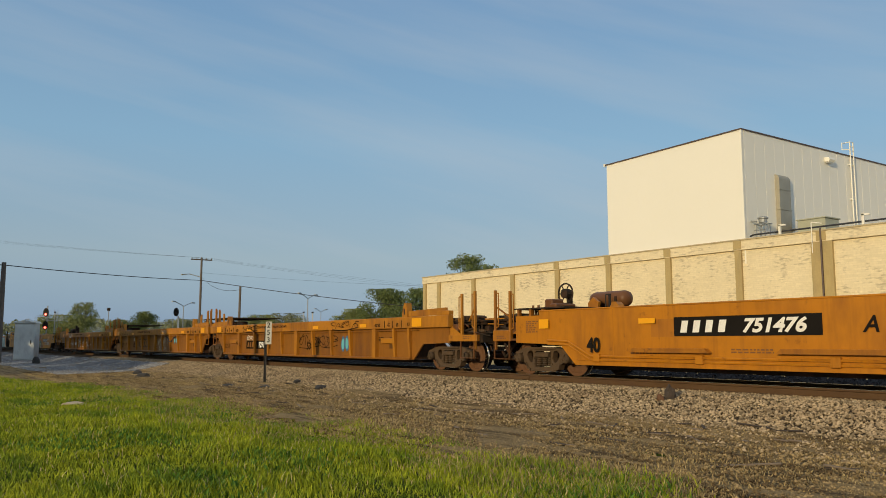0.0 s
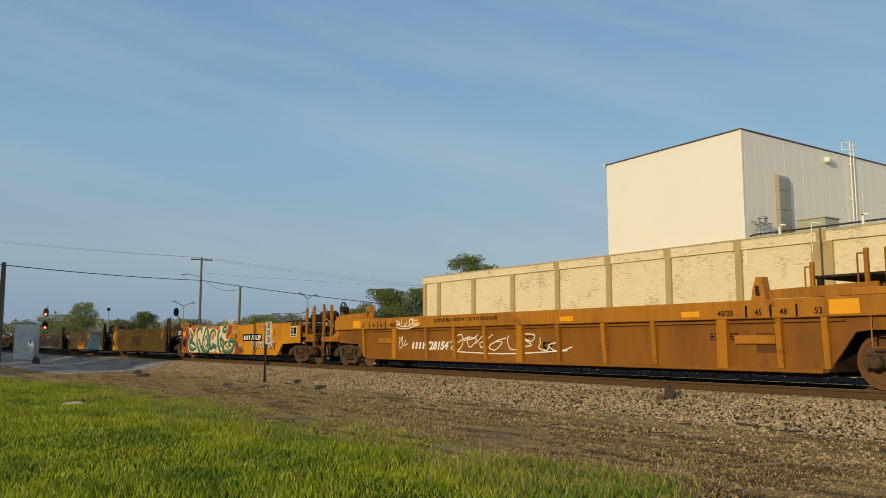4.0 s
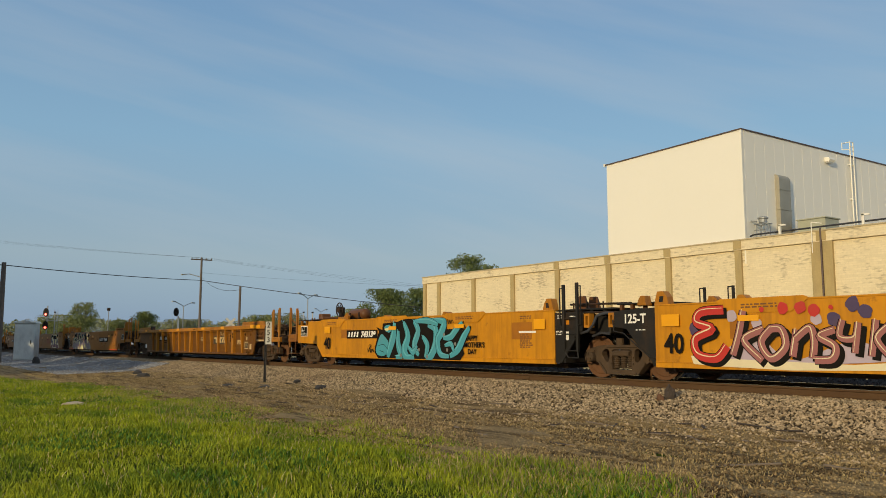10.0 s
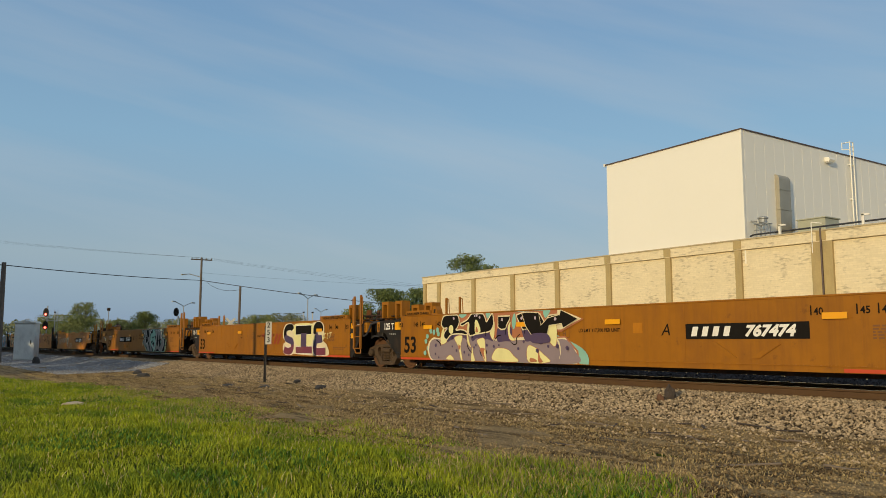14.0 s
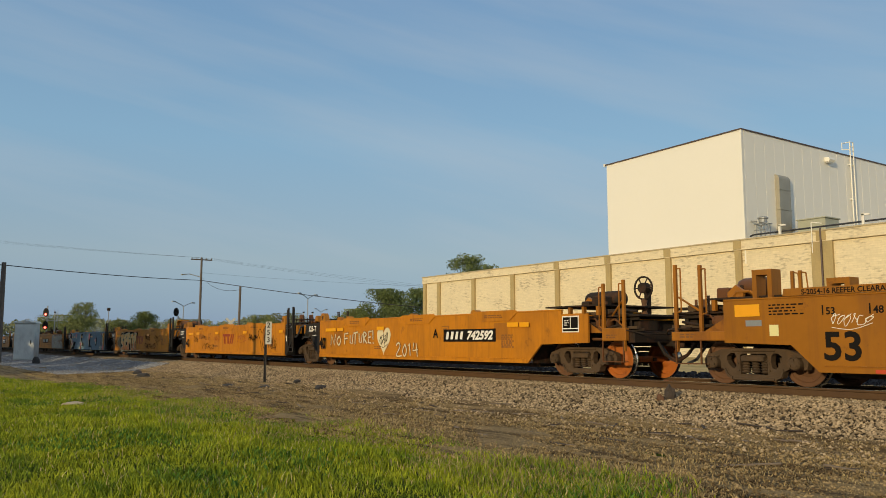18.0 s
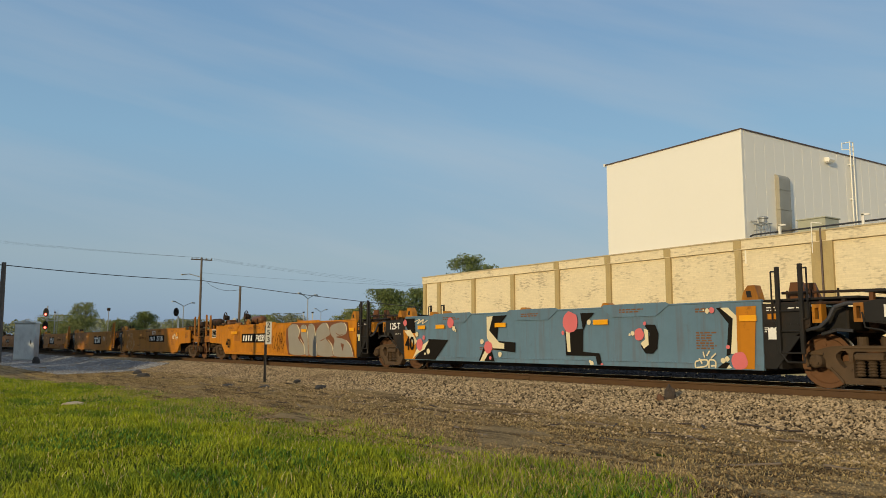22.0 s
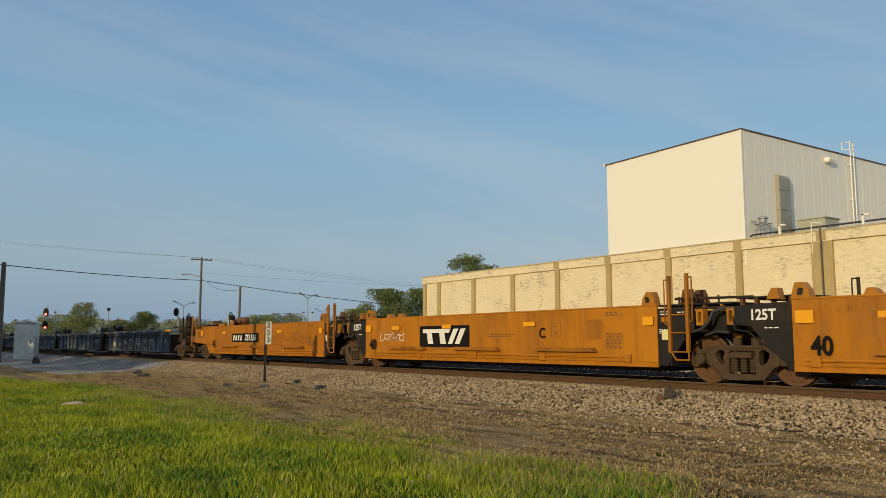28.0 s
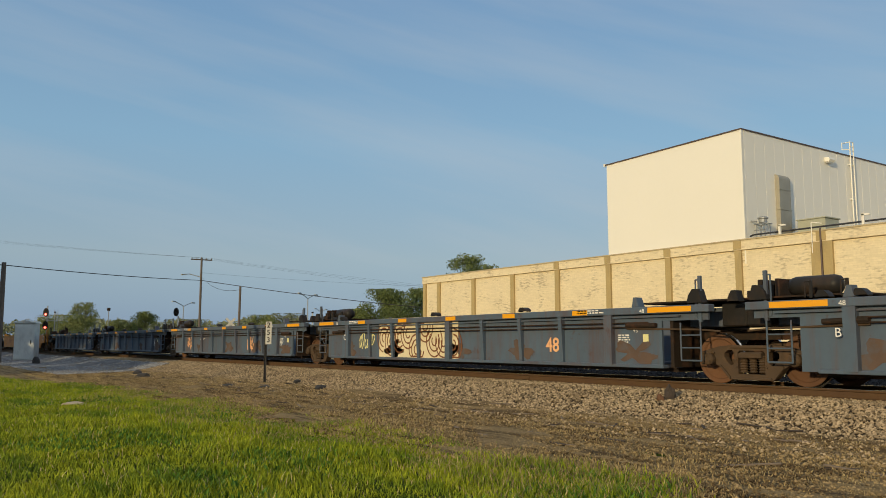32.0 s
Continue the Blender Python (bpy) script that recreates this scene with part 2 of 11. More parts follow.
M = dict(
    yellow=carpaint("yellow_paint", (0.56, 0.235, 0.010), 0.42),
    orange=carpaint("orange_paint", (0.505, 0.188, 0.010), 0.46),
    amber=carpaint("amber_paint", (0.435, 0.163, 0.009), 0.5),
    oldamber=carpaint("grimy_amber_paint", (0.405, 0.146, 0.008), 0.62),
    brownish=carpaint("weathered_orange_paint", (0.41, 0.165, 0.014), 0.75),
    tank=carpaint("rusty_tank_paint", (0.13, 0.055, 0.02), 0.7),
    copper=carpaint("dull_orange_paint", (0.305, 0.117, 0.008), 0.45),
    patch=carpaint("repainted_patch", (0.50, 0.18, 0.008), 0.25),
    panelbrown=carpaint("rusty_panel_paint", (0.25, 0.098, 0.013), 0.85),
    darkpanel=carpaint("brown_panel_paint", (0.112, 0.048, 0.011), 0.7),
    gonpanel=carpaint("rusty_brown_panel_paint", (0.140, 0.058, 0.009), 0.9),
    oldsign=mat("faded_dark_sign", (0.055, 0.042, 0.026), 0.7, 0, 0.3, 4, (0.17, 0.09, 0.03), 0.7, (5, 5, 3)),
    oldcream=mat("faded_cream_lettering", (0.56, 0.40, 0.19), 0.7, 0, 0.25, 5, (0.17, 0.09, 0.03), 0.8, (6, 6, 3)),
    bluegrey=carpaint("blue_grey_paint", (0.085, 0.115, 0.15), 0.6),
    black=mat("black_paint", (0.020, 0.018, 0.016), 0.5, 0, 0.3, 2, (0.07, 0.04, 0.022), 0.7, (2, 2, 1), spec=0.2),
    steel=mat("sooty_steel", (0.026, 0.018, 0.012), 0.75, 0.0, 0.3, 4, RUST, 0.7, (3, 3, 3), 0.2, 30, spec=0.2),
    truck=mat("truck_casting", (0.064, 0.038, 0.018), 0.85, 0.0, 0.3, 5, (0.11, 0.058, 0.024), 0.7, (4, 4, 4), 0.25, 30, rnd=0.35),
    rustsoft=mat("dull_rust", (0.10, 0.062, 0.042), 0.85, 0, 0.3, 3, (0.085, 0.095, 0.11), 0.9, (4, 4, 4)),
    dullwhite=mat("dull_white_sign", (0.45, 0.43, 0.37), 0.6, 0, 0.15, 3, (0.25, 0.2, 0.14), 0.5, (4, 4, 4)),
    slab=mat("sandy_concrete", (0.36, 0.29, 0.2), 0.95, 0, 0.3, 3, bump=0.4),
    greystone=mat("grey_gravel", (0.24, 0.24, 0.24), 0.9, 0, 0.15, 1, island=1.1, spec=0.1),
    greybed=mat("grey_gravel_bed", (0.13, 0.13, 0.13), 0.95, 0, 0.3, 2, bump=0.8, bump_scale=20, spec=0.05),
    slate=carpaint("slate_blue_paint", (0.115, 0.19, 0.25), 0.12),
    primer=mat("orange_primer_wheel", (0.40, 0.11, 0.012), 0.6, 0, 0.2, 4, RUST, 0.5, (3, 3, 3)),
    wheel=mat("wheel_rust", (0.115, 0.051, 0.020), 0.8, 0.0, 0.25, 4, (0.10, 0.05, 0.025), 0.7, (5, 5, 5), 0.2, 30, rnd=0.4),
    tread=mat("polished_tread", (0.55, 0.53, 0.5), 0.25, 1.0, 0.1, 4),
    rail=mat("rail_rust", (0.095, 0.05, 0.02), 0.8, 0.1, 0.25, 2.5, (0.08, 0.04, 0.025), 0.7, (1, 6, 6), 0.3, 25),
    railtop=mat("rail_head", (0.6, 0.58, 0.55), 0.22, 1.0, 0.1, 3),
    tie=mat("creosoted_tie", (0.06, 0.045, 0.035), 0.9, 0, 0.3, 3, bump=0.4, rnd=0.4),
    reflector=mat("reflective_yellow", (0.80, 0.35, 0.008), 0.35, 0, 0.06, 5, fine=0.03),
    white=mat("white_lettering", (0.78, 0.75, 0.68), 0.6, 0, 0.14, 3, (0.3, 0.2, 0.1), 0.4, (3, 3, 3)),
    ink=mat("black_lettering", (0.013, 0.011, 0.009), 0.8, 0, 0.2, 3, spec=0.06),
    brownink=mat("faded_brown_lettering", (0.17, 0.07, 0.02), 0.7, 0, 0.2, 3),
    redlogo=mat("red_logo", (0.27, 0.040, 0.008), 0.5, 0, 0.15, 3),
    redband=mat("red_band", (0.5, 0.06, 0.015), 0.5, 0, 0.15, 3),
    # lawn soil, darkened in colour for the shade between the blades
    ground=mat("soil_and_grass", (0.045, 0.060, 0.009), 0.95, 0, 0.35, 0.35, (0.07, 0.075, 0.016), 0.7, (0.25, 0.25, 1), 0.6, 12, spec=0.02),
    farground=mat("far_field", (0.11, 0.11, 0.04), 0.95, 0, 0.3, 0.05, (0.2, 0.16, 0.07), 0.8, (0.05, 0.05, 1)),
    straw=mat("dry_grass_strip", (0.36, 0.27, 0.11), 0.95, 0, 0.3, 0.8, (0.1, 0.1, 0.03), 0.6, (0.6, 0.6, 1), 0.5, 15),
    dirt=mat("dirt", (0.225, 0.158, 0.078), 0.97, 0, 0.3, 0.9, (0.07, 0.047, 0.026), 0.92, (0.42, 3.4, 1), 1.0, 22, fine=0.5, speck=((0.36, 0.27, 0.13), 0.5, 26, 0.53), spec=0.05, stain_edge=(0.47, 0.60)),
    clod=mat("dirt_crumb", (0.265, 0.188, 0.092), 0.95, 0, 0.2, 1, (0.082, 0.054, 0.029), 0.9, (0.42, 3.4, 1), island=0.9, spec=0.05, stain_edge=(0.47, 0.60)),
    char=mat("charred_wood", (0.05, 0.036, 0.026), 0.9, 0, 0.4, 6, bump=0.6, bump_scale=25),
    # bed coloured darker than its stones, for the shade in the gaps
    ballastbed=mat("ballast_bed", (0.06, 0.045, 0.03), 0.95, 0, 0.25, 2, (0.07, 0.06, 0.05), 0.7, (2, 2, 2), 0.9, 22, fine=0.3, spec=0.05),
    stone=mat("ballast_stone", (0.315, 0.235, 0.140), 0.9, 0, 0.12, 1.2, (0.15, 0.10, 0.055), 0.5, (0.8, 0.8, 0.8), island=1.25, fine=0.1, spec=0.1),
    # bed and stones beneath the train: its deep shade is put into their colour
    shadebed=mat("shaded_ballast", (0.016, 0.016, 0.017), 0.95, 0, 0.3, 3, (0.04, 0.038, 0.036), 0.6, (6, 6, 6), 0.9, 22, fine=0.3, spec=0.02),
    shadestone=mat("shaded_stone", (0.03, 0.031, 0.034), 0.9, 0, 0.2, 1.2, island=1.0, spec=0.05),
    blade=mat("grass_blade", (0.268, 0.300, 0.017), 0.6, 0, 0.42, 0.8, (0.105, 0.175, 0.014), 0.85, (0.45, 1.1, 1), island=0.7, spec=0.12, stain_edge=(0.46, 0.62)),
    weed=mat("broad_weed_leaf", (0.075, 0.16, 0.02), 0.55, 0, 0.2, 1, island=0.5, spec=0.12),
    endpaint=carpaint("grimy_orange_end_paint", (0.33, 0.125, 0.012), 0.95),
    scuff=carpaint("scuffed_repaint", (0.36, 0.135, 0.014), 0.6),
    dryblade=mat("dry_blade", (0.34, 0.25, 0.105), 0.8, 0, 0.2, 1, island=0.6),
    block=None, coping=mat("coping", (0.44, 0.36, 0.22), 0.8, 0, 0.2, 2),
    pilaster=mat("tan_pilaster", (0.41, 0.308, 0.138), 0.85, 0, 0.15, 1.0, (0.2, 0.16, 0.1), 0.4, (1.5, 1.5, 0.4), 0.3, 20),
    straws=mat("straw_blade", (0.42, 0.33, 0.15), 0.8, 0, 0.2, 1, island=0.6),
    whitemetal=mat("cream_metal_cladding", (0.80, 0.76, 0.66), 0.5, 0, 0.02, 0.3, fine=0.01),
    trimdark=mat("dark_roof_trim", (0.09, 0.06, 0.05), 0.6, 0, 0.1, 2),
    galv=mat("galvanised_steel", (0.62, 0.63, 0.60), 0.5, 0.3, 0.15, 2.5, (0.25, 0.25, 0.25), 0.4, (2, 2, 1)),
    duct=mat("duct_metal", (0.36, 0.33, 0.26), 0.5, 0.4, 0.15, 1.5),
    hvac=mat("hvac_green_grey", (0.36, 0.36, 0.27), 0.6, 0, 0.1, 2),
    pole=mat("weathered_wood_pole", (0.13, 0.105, 0.085), 0.9, 0, 0.25, 3, (0.06, 0.05, 0.04), 0.6, (5, 5, 0.4), 0.4, 30),
    greymetal=mat("grey_pole_metal", (0.3, 0.31, 0.31), 0.5, 0.4, 0.1, 2),
    wire=mat("cable", (0.03, 0.03, 0.035), 0.7),
    lampred=mat("red_signal_light", (0.6, 0.02, 0.02), 0.4, emit=(1.0, 0.06, 0.04, 14)),
    bark=mat("bark", (0.09, 0.07, 0.05), 0.95, 0, 0.3, 4),
    leaf=mat("leaf_green", (0.125, 0.155, 0.05), 0.7, 0, 0.25, 0.3, island=0.5, spec=0.2),
    leafspring=mat("leaf_spring_green", (0.165, 0.185, 0.06), 0.7, 0, 0.25, 0.3, island=0.4, spec=0.2),
    # distant foliage, its colour paled and greyed to stand for haze
    leafhaze=mat("leaf_far_haze", (0.19, 0.20, 0.11), 0.8, 0, 0.25, 0.2, island=0.35, spec=0.1),
    concrete=mat("concrete", (0.42, 0.38, 0.3), 0.9, 0, 0.2, 3, bump=0.3),
    dark=mat("dark_debris", (0.03, 0.027, 0.024), 0.9, 0, 0.3, 5, bump=0.4),
    wood=mat("grey_wood_debris", (0.16, 0.12, 0.085), 0.9, 0, 0.3, 5, bump=0.4),
)


def paint(name, col):
    """Spray paint on a car's side."""
    if name not in M:
        M[name] = mat(name, col, 0.5, 0, 0.10, 2, (0.25, 0.14, 0.05), 0.18, (1.5, 1.5, 1.5), fine=0.04)
    return M[name]


def block_wall():
    """Painted brick, worn through here and there along its courses."""
    m = mat("painted_brick", (0.76, 0.645, 0.425), 0.85, 0, 0.08, 0.5)
    n, l = m.node_tree.nodes, m.node_tree.links
    b = n["Principled BSDF"]
    src = b.inputs["Base Color"].links[0].from_socket
    tc = n.new("ShaderNodeTexCoord")
    sep, com = n.new("ShaderNodeSeparateXYZ"), n.new("ShaderNodeCombineXYZ")
    l.new(tc.outputs["Object"], sep.inputs[0])
    l.new(sep.outputs["X"], com.inputs["X"])
    l.new(sep.outputs["Z"], com.inputs["Y"])
    br = n.new("ShaderNodeTexBrick")
    br.inputs["Scale"].default_value = 1.0
    br.inputs["Brick Width"].default_value, br.inputs["Row Height"].default_value, br.inputs["Mortar Size"].default_value = 0.42, 0.115, 0.010
    br.inputs["Color1"].default_value, br.inputs["Color2"].default_value, br.inputs["Mortar"].default_value = (1, 1, 1, 1), (0.92, 0.915, 0.90, 1), (0.90, 0.89, 0.87, 1)
    l.new(com.outputs[0], br.inputs["Vector"])
    mul = n.new("ShaderNodeMixRGB")
    mul.blend_type = "MULTIPLY"
    mul.inputs[0].default_value = 1
    l.new(src, mul.inputs[1])
    l.new(br.outputs["Color"], mul.inputs[2])
    patch = n.new("ShaderNodeTexNoise")
    patch.inputs["Scale"].default_value, patch.inputs["Detail"].default_value = 0.55, 3
    l.new(tc.outputs["Object"], patch.inputs["Vector"])
    mp_ = n.new("ShaderNodeMapping")
    mp_.inputs["Scale"].default_value = (2.4, 2.4, 9.0)
    wear = n.new("ShaderNodeTexNoise")
    wear.inputs["Scale"].default_value, wear.inputs["Detail"].default_value = 1.0, 3
    l.new(tc.outputs["Object"], mp_.inputs["Vector"])
    l.new(mp_.outputs["Vector"], wear.inputs["Vector"])
    sm = n.new("ShaderNodeMath")
    sm.operation = "ADD"
    l.new(patch.outputs["Fac"], sm.inputs[0])
    l.new(wear.outputs["Fac"], sm.inputs[1])
    rp = n.new("ShaderNodeMapRange")
    rp.inputs["From Min"].default_value, rp.inputs["From Max"].default_value, rp.inputs["To Max"].default_value = 1.08, 1.26, 0.7
    l.new(sm.outputs[0], rp.inputs["Value"])
    mx = n.new("ShaderNodeMixRGB")
    mx.inputs[2].default_value = (0.36, 0.29, 0.19, 1)
    l.new(rp.outputs[0], mx.inputs[0])
    l.new(mul.outputs[0], mx.inputs[1])
    l.new(mx.outputs[0], b.inputs["Base Color"])
    bp = n.new("ShaderNodeBump")
    bp.inputs["Strength"].default_value, bp.inputs["Distance"].default_value = 0.6, 0.012
    l.new(br.outputs["Fac"], bp.inputs["Height"])
    bp.invert = True
    l.new(bp.outputs["Normal"], b.inputs["Normal"])
    return m


M["block"] = block_wall()


# ---- mesh tools ----
def box(bm, x0, x1, y0, y1, z0, z1, bev=0.0):
    vs = [bm.verts.new((x, y, z)) for x in (x0, x1) for y in (y0, y1) for z in (z0, z1)]
    fs = [bm.faces.new([vs[i] for i in q]) for q in ((0, 1, 3, 2), (4, 6, 7, 5), (0, 4, 5, 1), (2, 3, 7, 6), (0, 2, 6, 4), (1, 5, 7, 3))]
    if bev:
        bmesh.ops.bevel(bm, geom=list({e for f in fs for e in f.edges}), offset=bev, segments=1, affect="EDGES")
    return bm


def prism(bm, outline, y0, y1, axis="y"):
    """Extrudes an outline of (a, z) pairs along y (or along x, the pairs then being (y, z))."""
    def at(p, q):
        return (p[0], q, p[1]) if axis == "y" else (q, p[0], p[1]) if axis == "x" else (p[0], p[1], q)
    a, b = [bm.verts.new(at(p, y0)) for p in outline], [bm.verts.new(at(p, y1)) for p in outline]
    k = len(outline)
    bm.faces.new(a)
    bm.faces.new(b[::-1])
    for i in range(k):
        bm.faces.new((a[i], b[i], b[(i + 1) % k], a[(i + 1) % k]))
    return bm


def rod(bm, p, q, r, n=8, r2=None):
    p, q = Vector(p), Vector(q)
    d = (q - p).normalized()
    a = d.orthogonal().normalized()
    b = d.cross(a)
    r2 = r if r2 is None else r2
    rings = [[bm.verts.new(c + (a * math.cos(2 * math.pi * i / n) + b * math.sin(2 * math.pi * i / n)) * rr) for i in range(n)] for c, rr in ((p, r), (q, r2))]
    for i in range(n):
        bm.faces.new((rings[0][i], rings[0][(i + 1) % n], rings[1][(i + 1) % n], rings[1][i]))
    bm.faces.new(rings[0][::-1])
    bm.faces.new(rings[1])
    return bm


def path(bm, pts, r, n=6):
    for p, q in zip(pts, pts[1:]):
        rod(bm, p, q, r, n)
    return bm


def lathe(bm, prof, n=24, axis="y"):
    """Turns (radius, along) pairs about the y (or x, z) axis."""
    rings = []
    for r, h in prof:
        ring = []
        for i in range(n):
            c, s = r * math.cos(2 * math.pi * i / n), r * math.sin(2 * math.pi * i / n)
            ring.append(bm.verts.new({"y": (c, h, s), "x": (h, c, s), "z": (c, s, h)}[axis]))
        rings.append(ring)
    for a, b in zip(rings, rings[1:]):
        for i in range(n):
            bm.faces.new((a[i], a[(i + 1) % n], b[(i + 1) % n], b[i]))
    bm.faces.new(rings[0][::-1])
    bm.faces.new(rings[-1])
    return bm


def meshed(bm, name, material, smooth=False):
    bmesh.ops.recalc_face_normals(bm, faces=bm.faces)
    me = bpy.data.meshes.new(name)
    bm.to_mesh(me)
    bm.free()
    me.materials.append(material)
    if smooth:
        for p in me.polygons:
            p.use_smooth = True
    return me


def part(name, bm, material, parent, label="", smooth=False):
    ob = new(name, meshed(bm, name, material, smooth) if isinstance(bm, bmesh.types.BMesh) else bm)
    ob.parent = parent
    if label:
        ob["label"] = label
    return ob


def thing(name, label, category, m=None, group="", kind=""):
    ob = new(name)
    ob.empty_display_size = 0.3
    if m is not None:
        ob.matrix_basis = m
    return tagged(ob, label, category, group, kind)


def solid(name, bm, material, label="", category="", kind="", group="", smooth=False):
    return tagged(new(name, meshed(bm, name, material, smooth)), label, category, group, kind)


B = bmesh.new
TEXTS = {}
def text_mesh(words, size, material, shear=0.0, fat=0.0, squeeze=1.0):
    key = (words, size, material.name, shear, fat, squeeze)
    if key not in TEXTS:
        cu = bpy.data.curves.new("lettering", "FONT")
        cu.body, cu.size, cu.shear, cu.offset, cu.resolution_u = words, size, shear, fat, 3
        cu.align_x = "CENTER"
        ob = bpy.data.objects.new("lettering", cu)
        scene.collection.objects.link(ob)
        me = bpy.data.meshes.new_from_object(ob)
        bpy.data.objects.remove(ob)
        bpy.data.curves.remove(cu)
        me.transform(Matrix.Diagonal((squeeze, 1, 1, 1)))
        me.materials.clear()
        me.materials.append(material)
        TEXTS[key] = me
    return TEXTS[key]


def lettering(words, x, z, size, material, parent, y, shear=0.0, fat=0.0, squeeze=1.0, name="lettering", label="", turn=0):
    """Words centred at x with their baseline at z, on a face that looks towards -y."""
    ob = part(name, text_mesh(words, size, material, shear, fat, squeeze), None, parent, label)
    ob.matrix_basis = pose(x, y, z, 90, turn, 0)
    return ob

# ---- ground, track ----
rng = np.random.default_rng(7)


def mesh_from(name, verts, faces, material):
    me = bpy.data.meshes.new(name)
    me.from_pydata(verts, [], faces)
    me.materials.append(material)
    return me


def ground_z(y, x=0.0):
    """Height of the ground across the railway."""
    return float(np.interp(y, (-30, 6.5, 7.8, 10.6, 12.2, 13.0, 13.75, 14.0, 15.3, 16.2, 20.6, 22.4, 24, 30, 39.6, 60, 200), (0, 0, 0.03, 0.10, 0.44, 0.57, 0.57, 0.575, 0.575, 0.64, 0.64, 0.10, 0.12, 0.3, 0.7, 0.7, 0.2)))


def lawn_edge(x):
    """How far the lawn reaches from the camera's side."""
    return np.interp(x, (-90, -60, -39, -34.4, -29.3, -23.2, -19.6, -16.2, -13.4, -12, -10.6, -8.3, -6.1, -5, 0), (2.6, 3.2, 4.6, 5.9, 6.8, 6.95, 7.25, 7.3, 7.2, 7.4, 7.35, 6.9, 7.0, 6.5, 6.0)) + 0.10 * np.sin(x * 1.7) + 0.07 * np.sin(x * 4.1 + 1)


def strip(name, x0, x1, y0, y1, dx, dy, amp, material, lift=0.0, label="", ragged=0.0):
    xs = np.arange(x0, x1 + dx / 2, dx)
    k = max(2, int(round((y1 - (y0(-60) if callable(y0) else y0)) / dy)) + 1)
    verts, faces = [], []
    for x in xs:
        a = (y0(x) if callable(y0) else y0) + ragged * noise.noise((x * 0.35, 7, 3)) + 0.5 * ragged * noise.noise((x * 1.3, 7, 9))
        for y in np.linspace(a, y1, k):
            furrow = 0.035 * noise.noise((x * 0.30 + 0.3 * y, y * 1.9, 2)) + 0.02 * noise.noise((x * 0.6 + 0.3 * y, y * 5.0, 6)) if ragged > 0.8 and amp < 0.04 else 0
            verts.append((x, y, ground_z(y) + furrow + lift + amp * noise.noise((x * 0.8, y * 0.8, 0)) + 0.4 * amp * noise.noise((x * 3, y * 3, 5))))
    for i in range(len(xs) - 1):
        for j in range(k - 1):
            faces.append((i * k + j, (i + 1) * k + j, (i + 1) * k + j + 1, i * k + j + 1))
    return tagged(new(name, mesh_from(name, verts, faces, material)), label, "", "", "structure")


gb = B()
ys = (-3000, -200, -30, 6.5, 7.8, 10.6, 12.2, 13.0, 13.75, 14.0, 15.3, 16.2, 20.6, 22.4, 24, 30, 39.6, 60, 200, 3000)
rows_ = [[gb.verts.new((x, y, ground_z(y) - 0.06)) for y in ys] for x in (-3500, -400, -60, 40, 400, 3000)]
for a, b in zip(rows_, rows_[1:]):
    for j in range(len(ys) - 1):
        gb.faces.new((a[j], b[j], b[j + 1], a[j + 1]))
solid("ground", gb, M["farground"], "flat open ground of grass and soil", kind="structure")
strip("lawn", -90, 14, -14, 8.8, 1.0, 0.8, 0.03, M["ground"], -0.01, "green lawn beside the railway")
strip("dirt_verge", -120, 14, lambda x: lawn_edge(x) - 0.35, 11.2, 0.4, 0.12, 0.03, M["dirt"], 0.02, "bare brown dirt strip with dead weeds", ragged=0.9)
strip("ballast_bed", -420, 60, 10.7, 14.0, 2.0, 0.35, 0.02, M["ballastbed"], -0.005, "grey crushed-stone ballast under the track", ragged=0.5)
# near-black colour here stands for the shade under and behind the cars
strip("sooty_ballast_bed", -420, 60, 13.9, 22.3, 2.0, 0.5, 0.03, M["shadebed"], -0.004, "ballast under and behind the train, coloured dark for its shade")
strip("dry_grass_strip", -200, 40, 22.2, 39.5, 2.0, 1.5, 0.06, M["straw"], 0.0, "dry yellow grass between track and factory wall")
strip("gravel_apron", -160, -42, 8.2, 12.2, 1.0, 0.4, 0.05, M["greybed"], 0.04, "gravel apron round the signal cabinet", ragged=1.0)


def scatter_stones(name, count, area, size, material, label, seed, lift=0.0):
    """Loose stones, one mesh."""
    g = np.random.default_rng(seed)
    x0, x1, y0, y1 = area
    # thinner with distance along the line
    u = g.random(count)
    x = x1 - (x1 - x0) * u ** 1.7
    y = y0 + (y1 - y0) * g.random(count)
    z = np.array([ground_z(q) for q in y])
    base = np.array([(1, 0, 0), (0, 1, 0), (-1, 0, 0), (0, -1, 0), (0.1, 0.1, 0.75), (0, 0, -0.6)], float)
    tri = np.array([(0, 1, 4), (1, 2, 4), (2, 3, 4), (3, 0, 4), (1, 0, 5), (2, 1, 5), (3, 2, 5), (0, 3, 5)])
    s = size * (0.55 + 0.8 * g.random((count, 1, 1)))
    v = base[None] * (0.65 + 0.7 * g.random((count, 6, 3))) * s
    t = g.random(count) * 6.28
    ct_, st_ = np.cos(t)[:, None], np.sin(t)[:, None]
    vx, vy = v[:, :, 0] * ct_ - v[:, :, 1] * st_, v[:, :, 0] * st_ + v[:, :, 1] * ct_
    tilt = (g.random((count, 1)) - 0.5) * 1.3
    vz = v[:, :, 2] + vx * tilt
    p = np.stack([vx + x[:, None], vy + y[:, None], vz + z[:, None] + size * 0.25 + lift], 2).reshape(-1, 3)
    f = (tri[None] + 6 * np.arange(count)[:, None, None]).reshape(-1, 3)
    return tagged(new(name, mesh_from(name, p.tolist(), f.tolist(), material)), label, "stones", "", "stuff")


